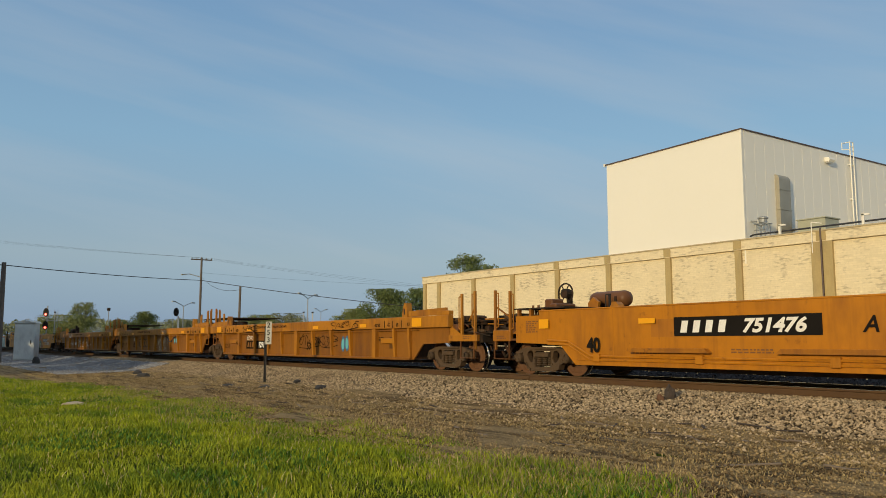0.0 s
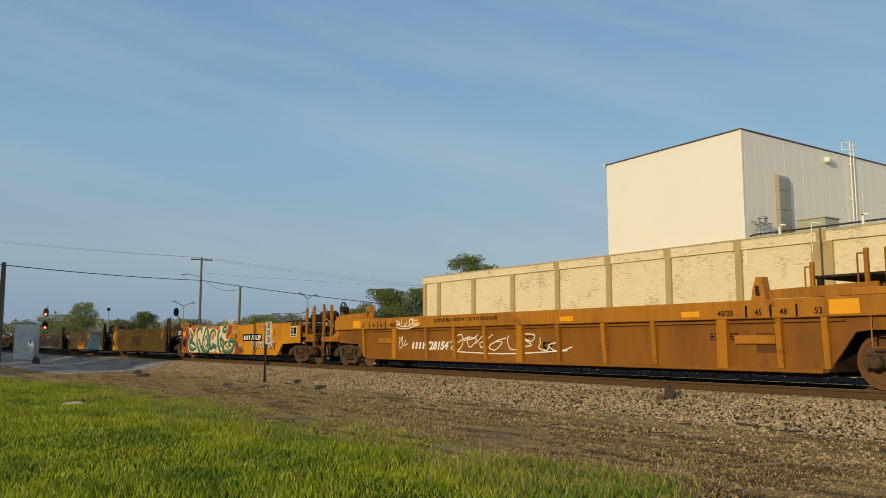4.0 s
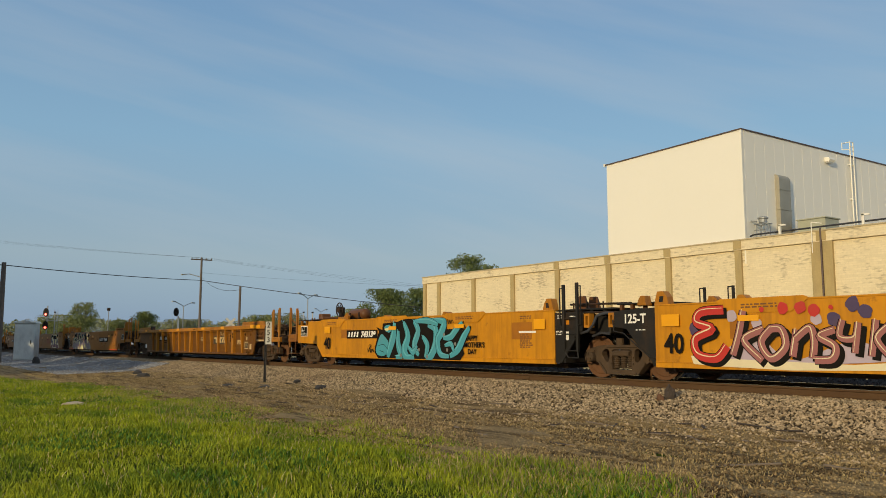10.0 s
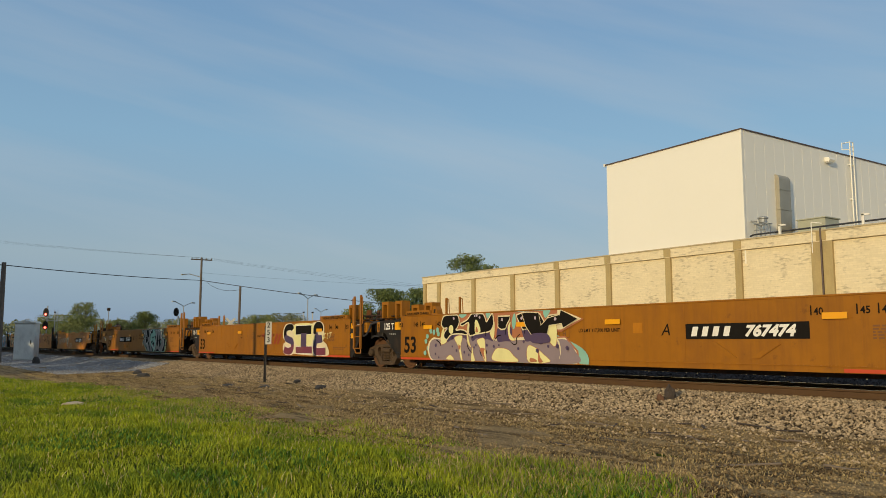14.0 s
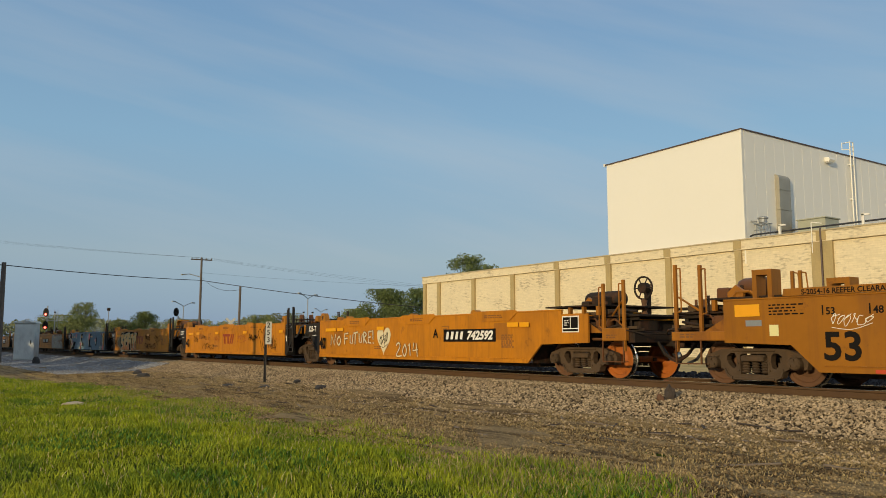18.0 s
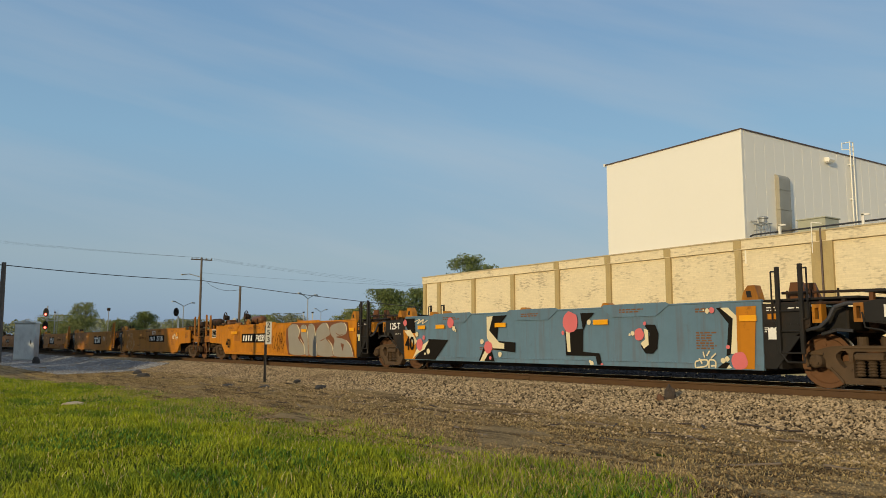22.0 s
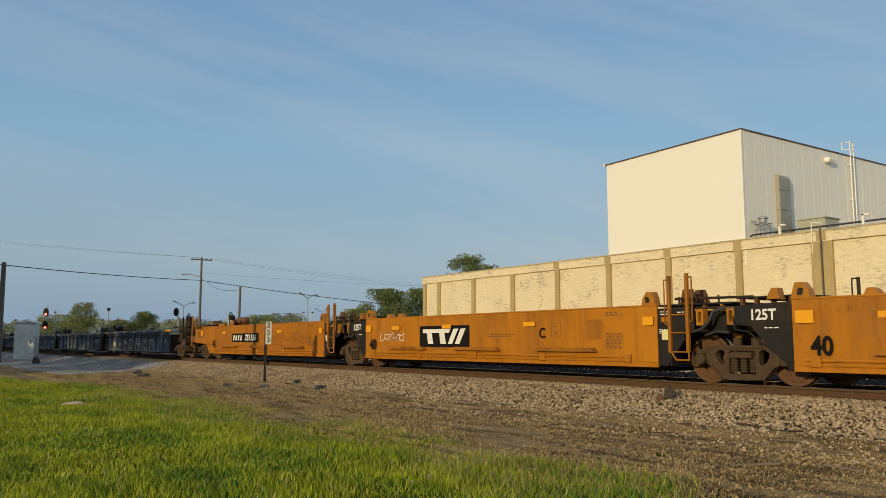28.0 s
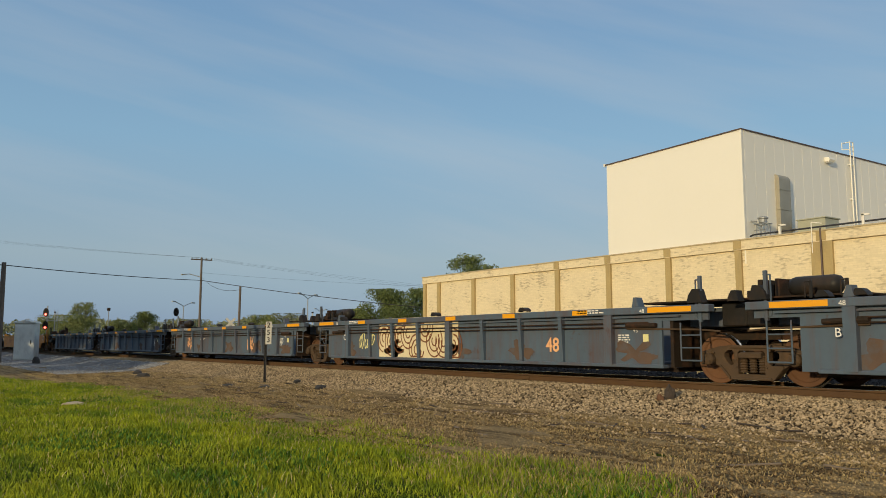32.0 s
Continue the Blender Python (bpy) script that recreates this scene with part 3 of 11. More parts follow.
scatter_stones("ballast_stones", 74000, (-62, 1, 10.8, 13.75), 0.031, M["stone"], "loose grey and tan crushed ballast stones", 1)
scatter_stones("stray_stones", 3500, (-55, 1, 9.6, 11.2), 0.032, M["stone"], "stray ballast stones lying on the dirt", 2, 0.025)
scatter_stones("apron_gravel", 14000, (-95, -42, 7.2, 12.4), 0.06, M["greystone"], "loose gravel round the signal cabinet", 6)
scatter_stones("dirt_clods", 34000, (-48, -2, 6.3, 11.0), 0.022, M["clod"], "crumbled clods of brown dirt", 8, 0.03)
scatter_stones("inner_ballast", 14000, (-62, 1, 14.0, 21.0), 0.05, M["shadestone"], "ballast stones between the rails", 3)


def rail(y, name):
    ob = thing(name, "rusty brown steel rail with a worn bright head", "rail", pose(0, y, 0), kind="structure")
    prof = [(-0.07, 0.57), (0.07, 0.57), (0.07, 0.583), (0.012, 0.60), (0.012, 0.70), (0.036, 0.712), (0.036, 0.745), (-0.036, 0.745), (-0.036, 0.712), (-0.012, 0.70), (-0.012, 0.60), (-0.07, 0.583)]
    part("rail_web", prism(B(), prof, -420, 60, "x"), M["rail"], ob)
    part("rail_head", box(B(), -420, 60, -0.028, 0.028, 0.745, RAIL_Z), M["railtop"], ob, "bright worn running surface")
    bm = B()
    for k in range(9):
        x = -52 + 11.9 * k
        box(bm, x - 0.45, x + 0.45, -0.05, -0.014, 0.605, 0.695, 0.006)
    part("joint_bar", bm, M["rail"], ob)
    return ob


rail(TRACK_Y - 0.755, "rail")
rail(TRACK_Y + 0.755, "rail")
track = thing("track_ties", "dark creosoted wooden railway ties", "ties", kind="structure")
tie_me = meshed(box(B(), -0.115, 0.115, -1.3, 1.3, 0.42, 0.567, 0.012), "tie", M["tie"])
for i in range(130):
    t_ = part("tie", tie_me, None, track)
    t_.matrix_basis = pose(2.5 - 0.52 * i, TRACK_Y + rng.normal(0, 0.03), 0, 0, 0, rng.normal(0, 0.6))
plate_me = meshed(box(B(), -0.1, 0.1, -0.19, 0.19, 0.562, 0.58, 0.004), "tie_plate", M["rail"])
for i in range(60):
    t_ = part("tie_plate", plate_me, None, track)
    t_.matrix_basis = pose(2.5 - 0.52 * i, TRACK_Y - 0.755, 0)


def blades(name, count, area, hgt, wid, material, label, seed, keep=None, near=2.0, up=0.0):
    """Grass blades as thin bent triangles, denser near the camera."""
    g = np.random.default_rng(seed)
    x0, x1, y0, y1 = area
    u = g.random(count)
    x = x1 - (x1 - x0) * u ** near
    y = y0 + (y1 - y0) * g.random(count)
    if keep is not None:
        ok = keep(x, y, g)
        x, y = x[ok], y[ok]
    n = len(x)
    z = np.interp(y, (-30, 6.5, 7.8, 10.6, 12.2), (0, 0, 0.03, 0.10, 0.44)) - 0.02 + up
    clump = np.array([noise.noise((a * 0.5, b * 0.5, 1.7)) + 0.7 * noise.noise((a * 1.7, b * 1.7, 4)) for a, b in zip(x, y)])
    h = hgt * (0.5 + 0.7 * g.random(n)) * (1 + 0.75 * clump)
    w = wid * (0.6 + 0.8 * g.random(n)) * (1 + np.abs(x) / 30)
    a = g.random(n) * 6.28
    lean = h * (0.15 + 0.6 * g.random(n))
    la = a + g.normal(0, 0.8, n) + 1.57
    dx, dy = np.cos(a) * w / 2, np.sin(a) * w / 2
    lx, ly = np.cos(la) * lean, np.sin(la) * lean
    v = np.stack([np.stack([x - dx, y - dy, z], 1), np.stack([x + dx, y + dy, z], 1),
                  np.stack([x - dx * 0.7 + lx * 0.35, y - dy * 0.7 + ly * 0.35, z + h * 0.6], 1), np.stack([x + dx * 0.7 + lx * 0.35, y + dy * 0.7 + ly * 0.35, z + h * 0.6], 1),
                  np.stack([x + lx, y + ly, z + h], 1)], 1).reshape(-1, 3)
    k = 5 * np.arange(n)[:, None]
    f = np.concatenate([k + np.array([[0, 1, 3]]), k + np.array([[0, 3, 2]]), k + np.array([[2, 3, 4]])])
    return tagged(new(name, mesh_from(name, v.tolist(), f.tolist(), material)), label, "grass", "", "stuff")


def in_view(x, y, margin=0.6):
    a = np.degrees(np.arctan2(y, -x))
    return (a > 4.5) & (a < 66) & (np.hypot(x, y) > 6.2)


def keep_lawn(x, y, g):
    return in_view(x, y) & (y < lawn_edge(x) + g.normal(0, 0.25, len(x)))


def keep_edge(x, y, g):
    return in_view(x, y) & (np.abs(y - lawn_edge(x) - 0.2) < np.abs(g.normal(0, 0.55, len(x))))


blades("lawn_grass", 340000, (-62, -2, 1.0, 9.0), 0.095, 0.011, M["blade"], "long green lawn grass with uneven tufts", 11, keep_lawn, 1.6)
blades("dry_edge_grass", 40000, (-40, -2, 5.5, 9.5), 0.075, 0.010, M["dryblade"], "dry straw-coloured grass along the lawn's edge", 12, keep_edge, 1.5)
blades("lawn_straw", 6000, (-40, -2, 1.0, 8.2), 0.13, 0.007, M["straws"], "pale dead stalks in the lawn", 14, keep_lawn, 1.5)
def clumps(x, y):
    return np.array([noise.noise((a * 0.33, b * 0.6, 8.3)) for a, b in zip(x, y)])


blades("broad_weeds", 60000, (-40, -2, 1.0, 8.2), 0.09, 0.030, M["weed"], "dark broad-leaved weeds in clumps in the lawn", 15, lambda x, y, g: keep_lawn(x, y, g) & (clumps(x, y) > 0.30 + 0.1 * g.normal(0, 1, len(x))), 1.5)
blades("dry_lawn_patch", 42000, (-26, -2, 3.0, 8.6), 0.10, 0.008, M["dryblade"], "straw-coloured dead patches in the lawn", 16, lambda x, y, g: keep_lawn(x, y, g) & (y > lawn_edge(x) - 1.3 - 2.2 * np.abs(clumps(x + 40, y)) - 0.3 * np.abs(g.normal(0, 1, len(x)))) & (clumps(x + 9, y) > -0.25), 1.2)
blades("dead_weeds", 34000, (-45, -2, 6.0, 11.0), 0.035, 0.011, M["dryblade"], "sparse dead weeds on the dirt", 13, lambda x, y, g: in_view(x, y), 1.4, 0.04)


# ---- factory ----
WALL_Y = 40.0
TOP = 7.38
PIL = [-57.36 + 4.98 * i for i in range(20)]
wall = thing("factory_wall", "long cream-painted brick factory wall with tan pilasters", "building", kind="structure")
part("wall_panel", box(B(), -59.7, 45, WALL_Y, WALL_Y + 0.3, 0, TOP - 0.6), M["block"], wall)
part("wall_return", box(B(), -59.7, -59.4, WALL_Y + 0.304, WALL_Y + 60, 0, TOP - 0.6), M["block"], wall)
part("parapet_band", box(B(), -59.85, 45, WALL_Y - 0.16, WALL_Y + 0.35, TOP - 0.596, TOP - 0.06), M["block"], wall)
part("parapet_band", box(B(), -59.85, -59.3, WALL_Y + 0.354, WALL_Y + 60, TOP - 0.596, TOP - 0.06), M["block"], wall)
part("coping", box(B(), -59.92, 45, WALL_Y - 0.22, WALL_Y + 0.40, TOP - 0.06, TOP + 0.02, 0.01), M["coping"], wall)
part("flat_roof", box(B(), -59.2, 45, WALL_Y + 0.45, WALL_Y + 60, TOP - 0.9, TOP - 0.75), M["coping"], wall)
for i, x in enumerate([-59.55] + PIL):
    w = 0.21
    if abs(x + 22.5) < 0.3:
        for xx in (x - 0.33, x + 0.31):
            part("pilaster", box(B(), xx - 0.26, xx + 0.26, WALL_Y - 0.17, WALL_Y - 0.002, 0, TOP - 0.6, 0.01), M["pilaster"], wall)
        part("downpipe", rod(B(), (x + 0.0, WALL_Y - 0.2, 0), (x + 0.0, WALL_Y - 0.2, TOP + 0.1), 0.05), M["trimdark"], wall)
    else:
        part("pilaster", box(B(), x - w, x + w, WALL_Y - 0.16, WALL_Y - 0.002, 0, TOP - 0.6, 0.01), M["pilaster"], wall)
    if i > 3:
        part("pilaster_cap", box(B(), x - w - 0.05, x + w + 0.05, WALL_Y - 0.20, WALL_Y - 0.162, TOP - 0.55, TOP - 0.06, 0.008), M["pilaster"], wall)

hall = thing("white_hall", "tall windowless cream metal-clad factory hall with dark roof trim", "building", kind="structure")
HX0, HX1, HY1, HT = -37.5, -27.06, 75.0, 13.8
bm = B()
prism(bm, [(HX0, 6.0), (HX1, 6.0), (HX1, HT), (HX0, HT - 0.23)], WALL_Y + 0.03, WALL_Y + 0.3)
part("front_cladding", bm, M["whitemetal"], hall)
part("back_cladding", box(B(), HX0, HX1, HY1 - 0.3, HY1, 6.0, HT - 0.25), M["whitemetal"], hall)
part("side_cladding", box(B(), HX0 + 0.002, HX0 + 0.3, WALL_Y + 0.304, HY1 - 0.304, 6.0, HT - 0.24), M["whitemetal"], hall)
part("side_cladding", box(B(), HX1 - 0.3, HX1 - 0.05, WALL_Y + 0.304, HY1 - 0.304, 6.0, HT - 0.01), M["whitemetal"], hall)
sheet = meshed(box(B(), -0.052, 0.0, 0.002, 0.998, 6.0, HT - 0.012, 0.003), "cladding_panel", M["whitemetal"])
for k in range(33):
    o = part("cladding_panel", sheet, None, hall)
    o.matrix_basis = pose(HX1, WALL_Y + 0.31 + k * 1.0, 0)
seam = meshed(box(B(), -0.03, 0.006, -0.012, 0.012, 6.0, HT - 0.02), "standing_seam", M["whitemetal"])
for k in range(33):
    o = part("standing_seam", seam, None, hall)
    o.matrix_basis = pose(HX1, WALL_Y + 0.31 + k * 1.0, 0)
part("roof", prism(B(), [(HX0 + 0.05, HT - 0.3), (HX1 - 0.06, HT - 0.06), (HX1 - 0.06, HT - 0.02), (HX0 + 0.05, HT - 0.26)], WALL_Y + 0.31, HY1 - 0.31), M["coping"], hall)
part("roof_trim", prism(B(), [(HX0 - 0.08, HT - 0.25), (HX1 + 0.06, HT - 0.02), (HX1 + 0.06, HT + 0.05), (HX0 - 0.08, HT - 0.18)], WALL_Y - 0.04, WALL_Y + 0.2), M["trimdark"], hall, "dark roof edge trim")
part("roof_trim", box(B(), HX1 - 0.1, HX1 + 0.06, WALL_Y + 0.204, HY1, HT - 0.02, HT + 0.05), M["trimdark"], hall, "dark roof edge trim")
part("gutter_end", box(B(), HX0 - 0.18, HX0 - 0.085, WALL_Y - 0.08, WALL_Y + 0.1, HT - 0.33, HT - 0.12), M["whitemetal"], hall)
part("corner_trim", box(B(), HX1 - 0.06, HX1 + 0.03, WALL_Y - 0.012, WALL_Y + 0.1, 6.0, HT - 0.03), M["whitemetal"], hall)

duct = thing("exhaust_duct", "tan sheet-metal exhaust duct with a rounded elbow", "duct", pose(HX1, 43.75, 0))
bm = B()
prof = [(-0.02, 7.0), (0.28, 7.0), (0.28, 11.2)] + [(0.28 - 0.28 * (1 - math.cos(a)), 11.2 + 0.32 * math.sin(a)) for a in np.linspace(0.2, 1.5, 7)] + [(-0.02, 11.52)]
prism(bm, prof, -0.55, 0.6)
part("duct_body", bm, M["duct"], duct)
for z in (8.2, 9.4, 10.6):
    part("duct_flange", box(B(), -0.02, 0.31, -0.58, 0.63, z - 0.025, z + 0.025), M["duct"], duct)

lamp = thing("wall_light", "small white wall-pack light on the metal hall", "wall light", pose(HX1 + 0.02, 49.1, 13.15))
part("housing", prism(B(), [(0, -0.12), (0.28, -0.16), (0.36, 0.0), (0.30, 0.12), (0, 0.16)], -0.32, 0.32), M["whitemetal"], lamp)
part("lens", box(B(), 0.04, 0.28, -0.26, 0.26, -0.20, -0.163), M["galv"], lamp)

lad = thing("roof_ladder", "white steel caged roof ladder on the metal hall", "ladder", pose(HX1 + 0.18, 51.9, 0))
for y in (-0.2, 0.2):
    part("stringer", box(B(), -0.03, 0.03, y - 0.035, y + 0.035, 7.2, 14.75), M["whitemetal"], lad)
rung = meshed(rod(B(), (0, -0.165, 0), (0, 0.165, 0), 0.022, 6), "rung", M["whitemetal"])
for k in range(25):
    part("rung", rung, None, lad).matrix_basis = pose(0, 0, 7.4 + 0.305 * k)
for z in (8.6, 10.9, 13.2):
    part("bracket", box(B(), -0.18, -0.032, -0.24, 0.24, z - 0.03, z + 0.03), M["whitemetal"], lad)
bm = B()
path(bm, [(0.0, -0.2, 14.7), (-0.35, -0.2, 14.7), (-0.35, -0.55, 14.65), (-0.35, -0.55, 14.2), (0, -0.2, 14.2)], 0.03)
part("roof_handrail", bm, M["whitemetal"], lad)

fan = thing("roof_fan", "small grey rooftop fan on a steel stand with a pipe arm", "roof fan", pose(-26.5, 40.95, TOP - 0.75))
for x, y in ((-0.3, -0.25), (0.3, -0.25), (-0.3, 0.25), (0.3, 0.25)):
    part("leg", rod(B(), (x, y, 0), (x * 0.9, y * 0.9, 1.62), 0.028, 6), M["greymetal"], fan)
part("housing", lathe(B(), [(0.20, 1.70), (0.24, 1.74), (0.24, 1.92), (0.30, 1.95), (0.30, 2.0), (0.2, 2.06), (0.05, 2.08)], 16, "z"), M["greymetal"], fan)
bm = B()
path(bm, [(-0.36, -0.3, 1.64), (0.36, -0.3, 1.64), (0.36, 0.3, 1.64), (-0.36, 0.3, 1.64), (-0.36, -0.3, 1.64)], 0.03)
path(bm, [(-0.36, -0.3, 1.28), (0.36, -0.3, 1.28)], 0.025)
path(bm, [(-0.2, -0.28, 1.78), (-0.7, -0.34, 1.86), (-0.95, -0.36, 1.82)], 0.045)
path(bm, [(0.3, -0.28, 1.66), (0.5, -0.3, 1.6), (0.5, -0.3, 1.25)], 0.03)
part("service_frame", bm, M["greymetal"], fan)

unit = thing("rooftop_unit", "olive-grey rooftop air-handling unit", "air handler", pose(-25.4, 44.6, TOP - 0.75))
part("casing", box(B(), -0.85, 0.85, -0.6, 0.9, 0.15, 2.05, 0.03), M["hvac"], unit)
part("lid", box(B(), -0.92, 0.92, -0.66, 0.96, 2.05, 2.12, 0.01), M["hvac"], unit)
part("curb", box(B(), -0.8, 0.8, -0.55, 0.85, 0.0, 0.148), M["greymetal"], unit)

pipe = thing("roof_pipe", "black pipe running along the parapet on white supports", "pipe")
part("pipe_run", rod(B(), (-26.6, WALL_Y + 0.15, TOP + 0.22), (45, WALL_Y + 0.15, TOP + 0.22), 0.05, 10), M["wire"], pipe)
part("pipe_end", rod(B(), (-26.6, WALL_Y + 0.15, TOP + 0.22), (-26.9, WALL_Y + 0.3, TOP + 0.18), 0.05, 10), M["wire"], pipe)
for k in range(12):
    x = -24.9 + 4.55 * k
    bm = B()
    box(bm, x - 0.06, x + 0.06, WALL_Y - 0.04, WALL_Y + 0.06, TOP + 0.02, TOP + 0.62)
    box(bm, x - 0.06, x + 0.35, WALL_Y - 0.04, WALL_Y + 0.06, TOP + 0.5, TOP + 0.58)
    part("pipe_support", bm, M["whitemetal"], pipe)
vent = thing("vent_standpipe", "white vent pipe bracketed to the parapet", "pipe", pose(-22.95, WALL_Y - 0.24, 0))
bm = B()
path(bm, [(0, 0, 6.2), (0, 0, TOP + 0.45), (0.4, 0.3, TOP + 0.38)], 0.024)
part("pipe_run", bm, M["whitemetal"], vent)


# ---- trackside things ----
def utility_pole(x, y, h, r, arms, label, lean=0.0):
    p = thing("utility_pole", label, "utility pole", pose(x, y, 0, 0, lean, 0), "utility poles")
    part("mast", rod(B(), (0, 0, 0), (0, 0, h), r, 12, r * 0.72), M["pole"], p)
    for z, w, n_ in arms:
        arm = part("crossarm", box(B(), -0.06, 0.06, -w / 2, w / 2, z - 0.06, z + 0.06), M["pole"], p)
        for k in range(n_):
            yy = -w / 2 + 0.12 + (w - 0.24) * k / max(1, n_ - 1)
            part("insulator", lathe(B(), [(0.03, z + 0.062), (0.06, z + 0.12), (0.05, z + 0.2), (0.02, z + 0.26)], 8, "z"), M["greymetal"], arm).location = (0, yy, 0)
    return p


E_POLE = (-88.27, 29.21)
p1 = utility_pole(E_POLE[0], E_POLE[1], 11.0, 0.15, [(10.75, 2.4, 5)], "grey wooden utility pole with one crossarm of insulators")
bm = B()
path(bm, [(0, 0, 8.8), (-0.6, -1.1, 9.15), (-0.7, -1.6, 9.1)], 0.05)
part("lamp_arm", bm, M["greymetal"], p1)
part("lamp_head", box(B(), -0.85, -0.6, -2.0, -1.5, 9.0, 9.12, 0.03), M["greymetal"], p1)
p0 = utility_pole(-68.0, 7.55, 7.55, 0.22, [], "weathered wooden utility pole with a cable clamp")
p2 = utility_pole(-57.83, 22.07, 5.75, 0.11, [], "short leaning wooden pole", 1.6)
bm = B()
path(bm, [(0, 0, 0.6), (0.28, -0.05, 0.4), (0.34, -0.05, 0.0), (0.2, 0, -0.35), (0.05, 0, -0.4)], 0.02)
path(bm, [(0, 0, 0.8), (-0.3, -0.1, 0.3), (-0.35, -0.1, -0.6)], 0.02)
part("cable_loop", bm, M["wire"], p0, "coiled black cable").location = (0.1, -0.25, 6.2)


def cable(a, b, sag, r, label="thin black overhead cable"):
    a, b = Vector(a), Vector(b)
    pts = []
    for k in range(17):
        t = k / 16
        p = a.lerp(b, t)
        p.z -= sag * 4 * t * (1 - t)
        pts.append(p)
    bm, rings = B(), []
    side = (b - a).cross(Vector((0, 0, 1))).normalized()
    for p in pts:
        rings.append([bm.verts.new(p + (side * math.cos(1.2566 * i) + Vector((0, 0, 1)) * math.sin(1.2566 * i)) * r) for i in range(5)])
    for u, w in zip(rings, rings[1:]):
        for i in range(5):
            bm.faces.new((u[i], u[(i + 1) % 5], w[(i + 1) % 5], w[i]))
    return solid("overhead_cable", bm, M["wire"], label, "cable", group="overhead cables")


for k in range(3):
    y = -1.0 + 1.0 * k
    cable((E_POLE[0], E_POLE[1] + y, 10.98), (-114.5, -8.5 + y, 15.7 - 0.3 * k), 0.4, 0.006)
    cable((E_POLE[0], E_POLE[1] + y, 10.98), (-60.0, 70.0 + y, 5.2 + 0.3 * k), 0.5, 0.006)
cable((E_POLE[0], E_POLE[1], 8.45), (-68.0, 7.55, 7.35), 0.15, 0.035)
cable((E_POLE[0], E_POLE[1], 8.45), (-72.0, 52.5, 5.1), 0.25, 0.035)
cable((-68.0, 7.55, 7.35), (-50.0, -12.0, 7.2), 0.3, 0.035)
cable((E_POLE[0], E_POLE[1], 9.3), (-64.0, 64.0, 7.6), 0.5, 0.008)
cable((E_POLE[0], E_POLE[1], 8.9), (-57.83, 22.07, 5.5), 0.6, 0.015)


def street_light(x, y, h, w=4.4, r=0.09, turn=35):
    p = thing("street_lamp", "grey steel street lamp with two arms", "street lamp", pose(x, y, 0, 0, 0, turn), "street lamps")
    part("mast", rod(B(), (0, 0, 0), (0, 0, h - 0.5), r, 8, r * 0.6), M["greymetal"], p)
    for s in (-1, 1):
        bm = B()
        path(bm, [(0, 0, h - 0.6), (0, s * 0.3 * w / 2, h - 0.35), (0, s * 0.8 * w / 2, h - 0.02)], 0.05)
        arm = part("arm", bm, M["greymetal"], p)
        part("lamp_head", box(B(), -0.13, 0.13, s * 0.8 * w / 2 - 0.05, s * 0.8 * w / 2 + s * 0.62, h - 0.1, h + 0.06, 0.03), M["greymetal"], arm)
    return p


street_light(-110.4, 34.25, 7.1)
street_light(-91.47, 43.78, 7.6)
street_light(-135.78, 67.7, 7.8)
cp = thing("camera_mast", "thin white mast with a small camera head", "mast", pose(-116.3, 25.9, 0))
part("mast", rod(B(), (0, 0, 0), (0, 0, 6.0), 0.05, 8), M["greymetal"], cp)
part("camera_head", box(B(), -0.2, 0.2, -0.2, 0.2, 5.9, 6.3, 0.06), M["steel"], cp)
for x, y, h in ((-108.3, 17.9, 5.2), (-100.5, 47.5, 5.6), (-86.0, 41.8, 5.0)):
    lp = thing("thin_post", "thin pale steel post", "post", pose(x, y, 0))
    part("mast", rod(B(), (0, 0, 0), (0, 0, h), 0.06, 6), M["greymetal"], lp)
    part("cap", box(B(), -0.1, 0.1, -0.1, 0.1, h, h + 0.16), M["steel"], lp)


def signal_head(parent, z, lit, size):
    bm = B()
    pts = [(size * 0.5 * math.cos(a), z + size * 0.82 * math.sin(a)) for a in np.linspace(0, 2 * math.pi, 20, endpoint=False)]
    prism(bm, [(p[0], p[1]) for p in pts], -0.03, 0.03)
    board = part("target_board", bm, M["black"], parent)
    part("housing", box(B(), -0.2 * size, 0.2 * size, 0.032, 0.34, z - 0.5 * size, z + 0.5 * size, 0.04), M["black"], board)
    for dz in (0.36, -0.36):
        on = lit and dz < 0
        part("lens", lathe(B(), [(0.2 * size, -0.032), (0.2 * size, -0.06), (0.1 * size, -0.09)], 14),
             M["lampred"] if on else M["black"], board).location = (0, 0, z + dz * size)
        bm = B()
        for k in range(9):
            a = math.pi * k / 8
            box(bm, 0.23 * size * math.cos(a) - 0.03, 0.23 * size * math.cos(a) + 0.03, -0.3, -0.031, 0.23 * size * math.sin(a) - 0.015, 0.23 * size * math.sin(a) + 0.015)
        part("visor", bm, M["black"], board).location = (0, 0, z + dz * size)


sg = thing("railway_signal", "two-headed railway signal showing red on a ladder mast", "signal", pose(-119.0, 18.55, 0, 0, 0, 62))
part("mast", rod(B(), (0, 0.5, 0), (0, 0.5, 6.5), 0.09, 8), M["greymetal"], sg)
signal_head(sg, 5.6, True, 0.72)
signal_head(sg, 3.85, True, 0.72)
ldr = B()
for x in (0.95, 1.35):
    rod(ldr, (x, 0.5, 0), (x, 0.5, 6.0), 0.035, 5)
for k in range(18):
    rod(ldr, (0.95, 0.5, 0.4 + 0.31 * k), (1.35, 0.5, 0.4 + 0.31 * k), 0.02, 4)
part("ladder", ldr, M["greymetal"], sg)
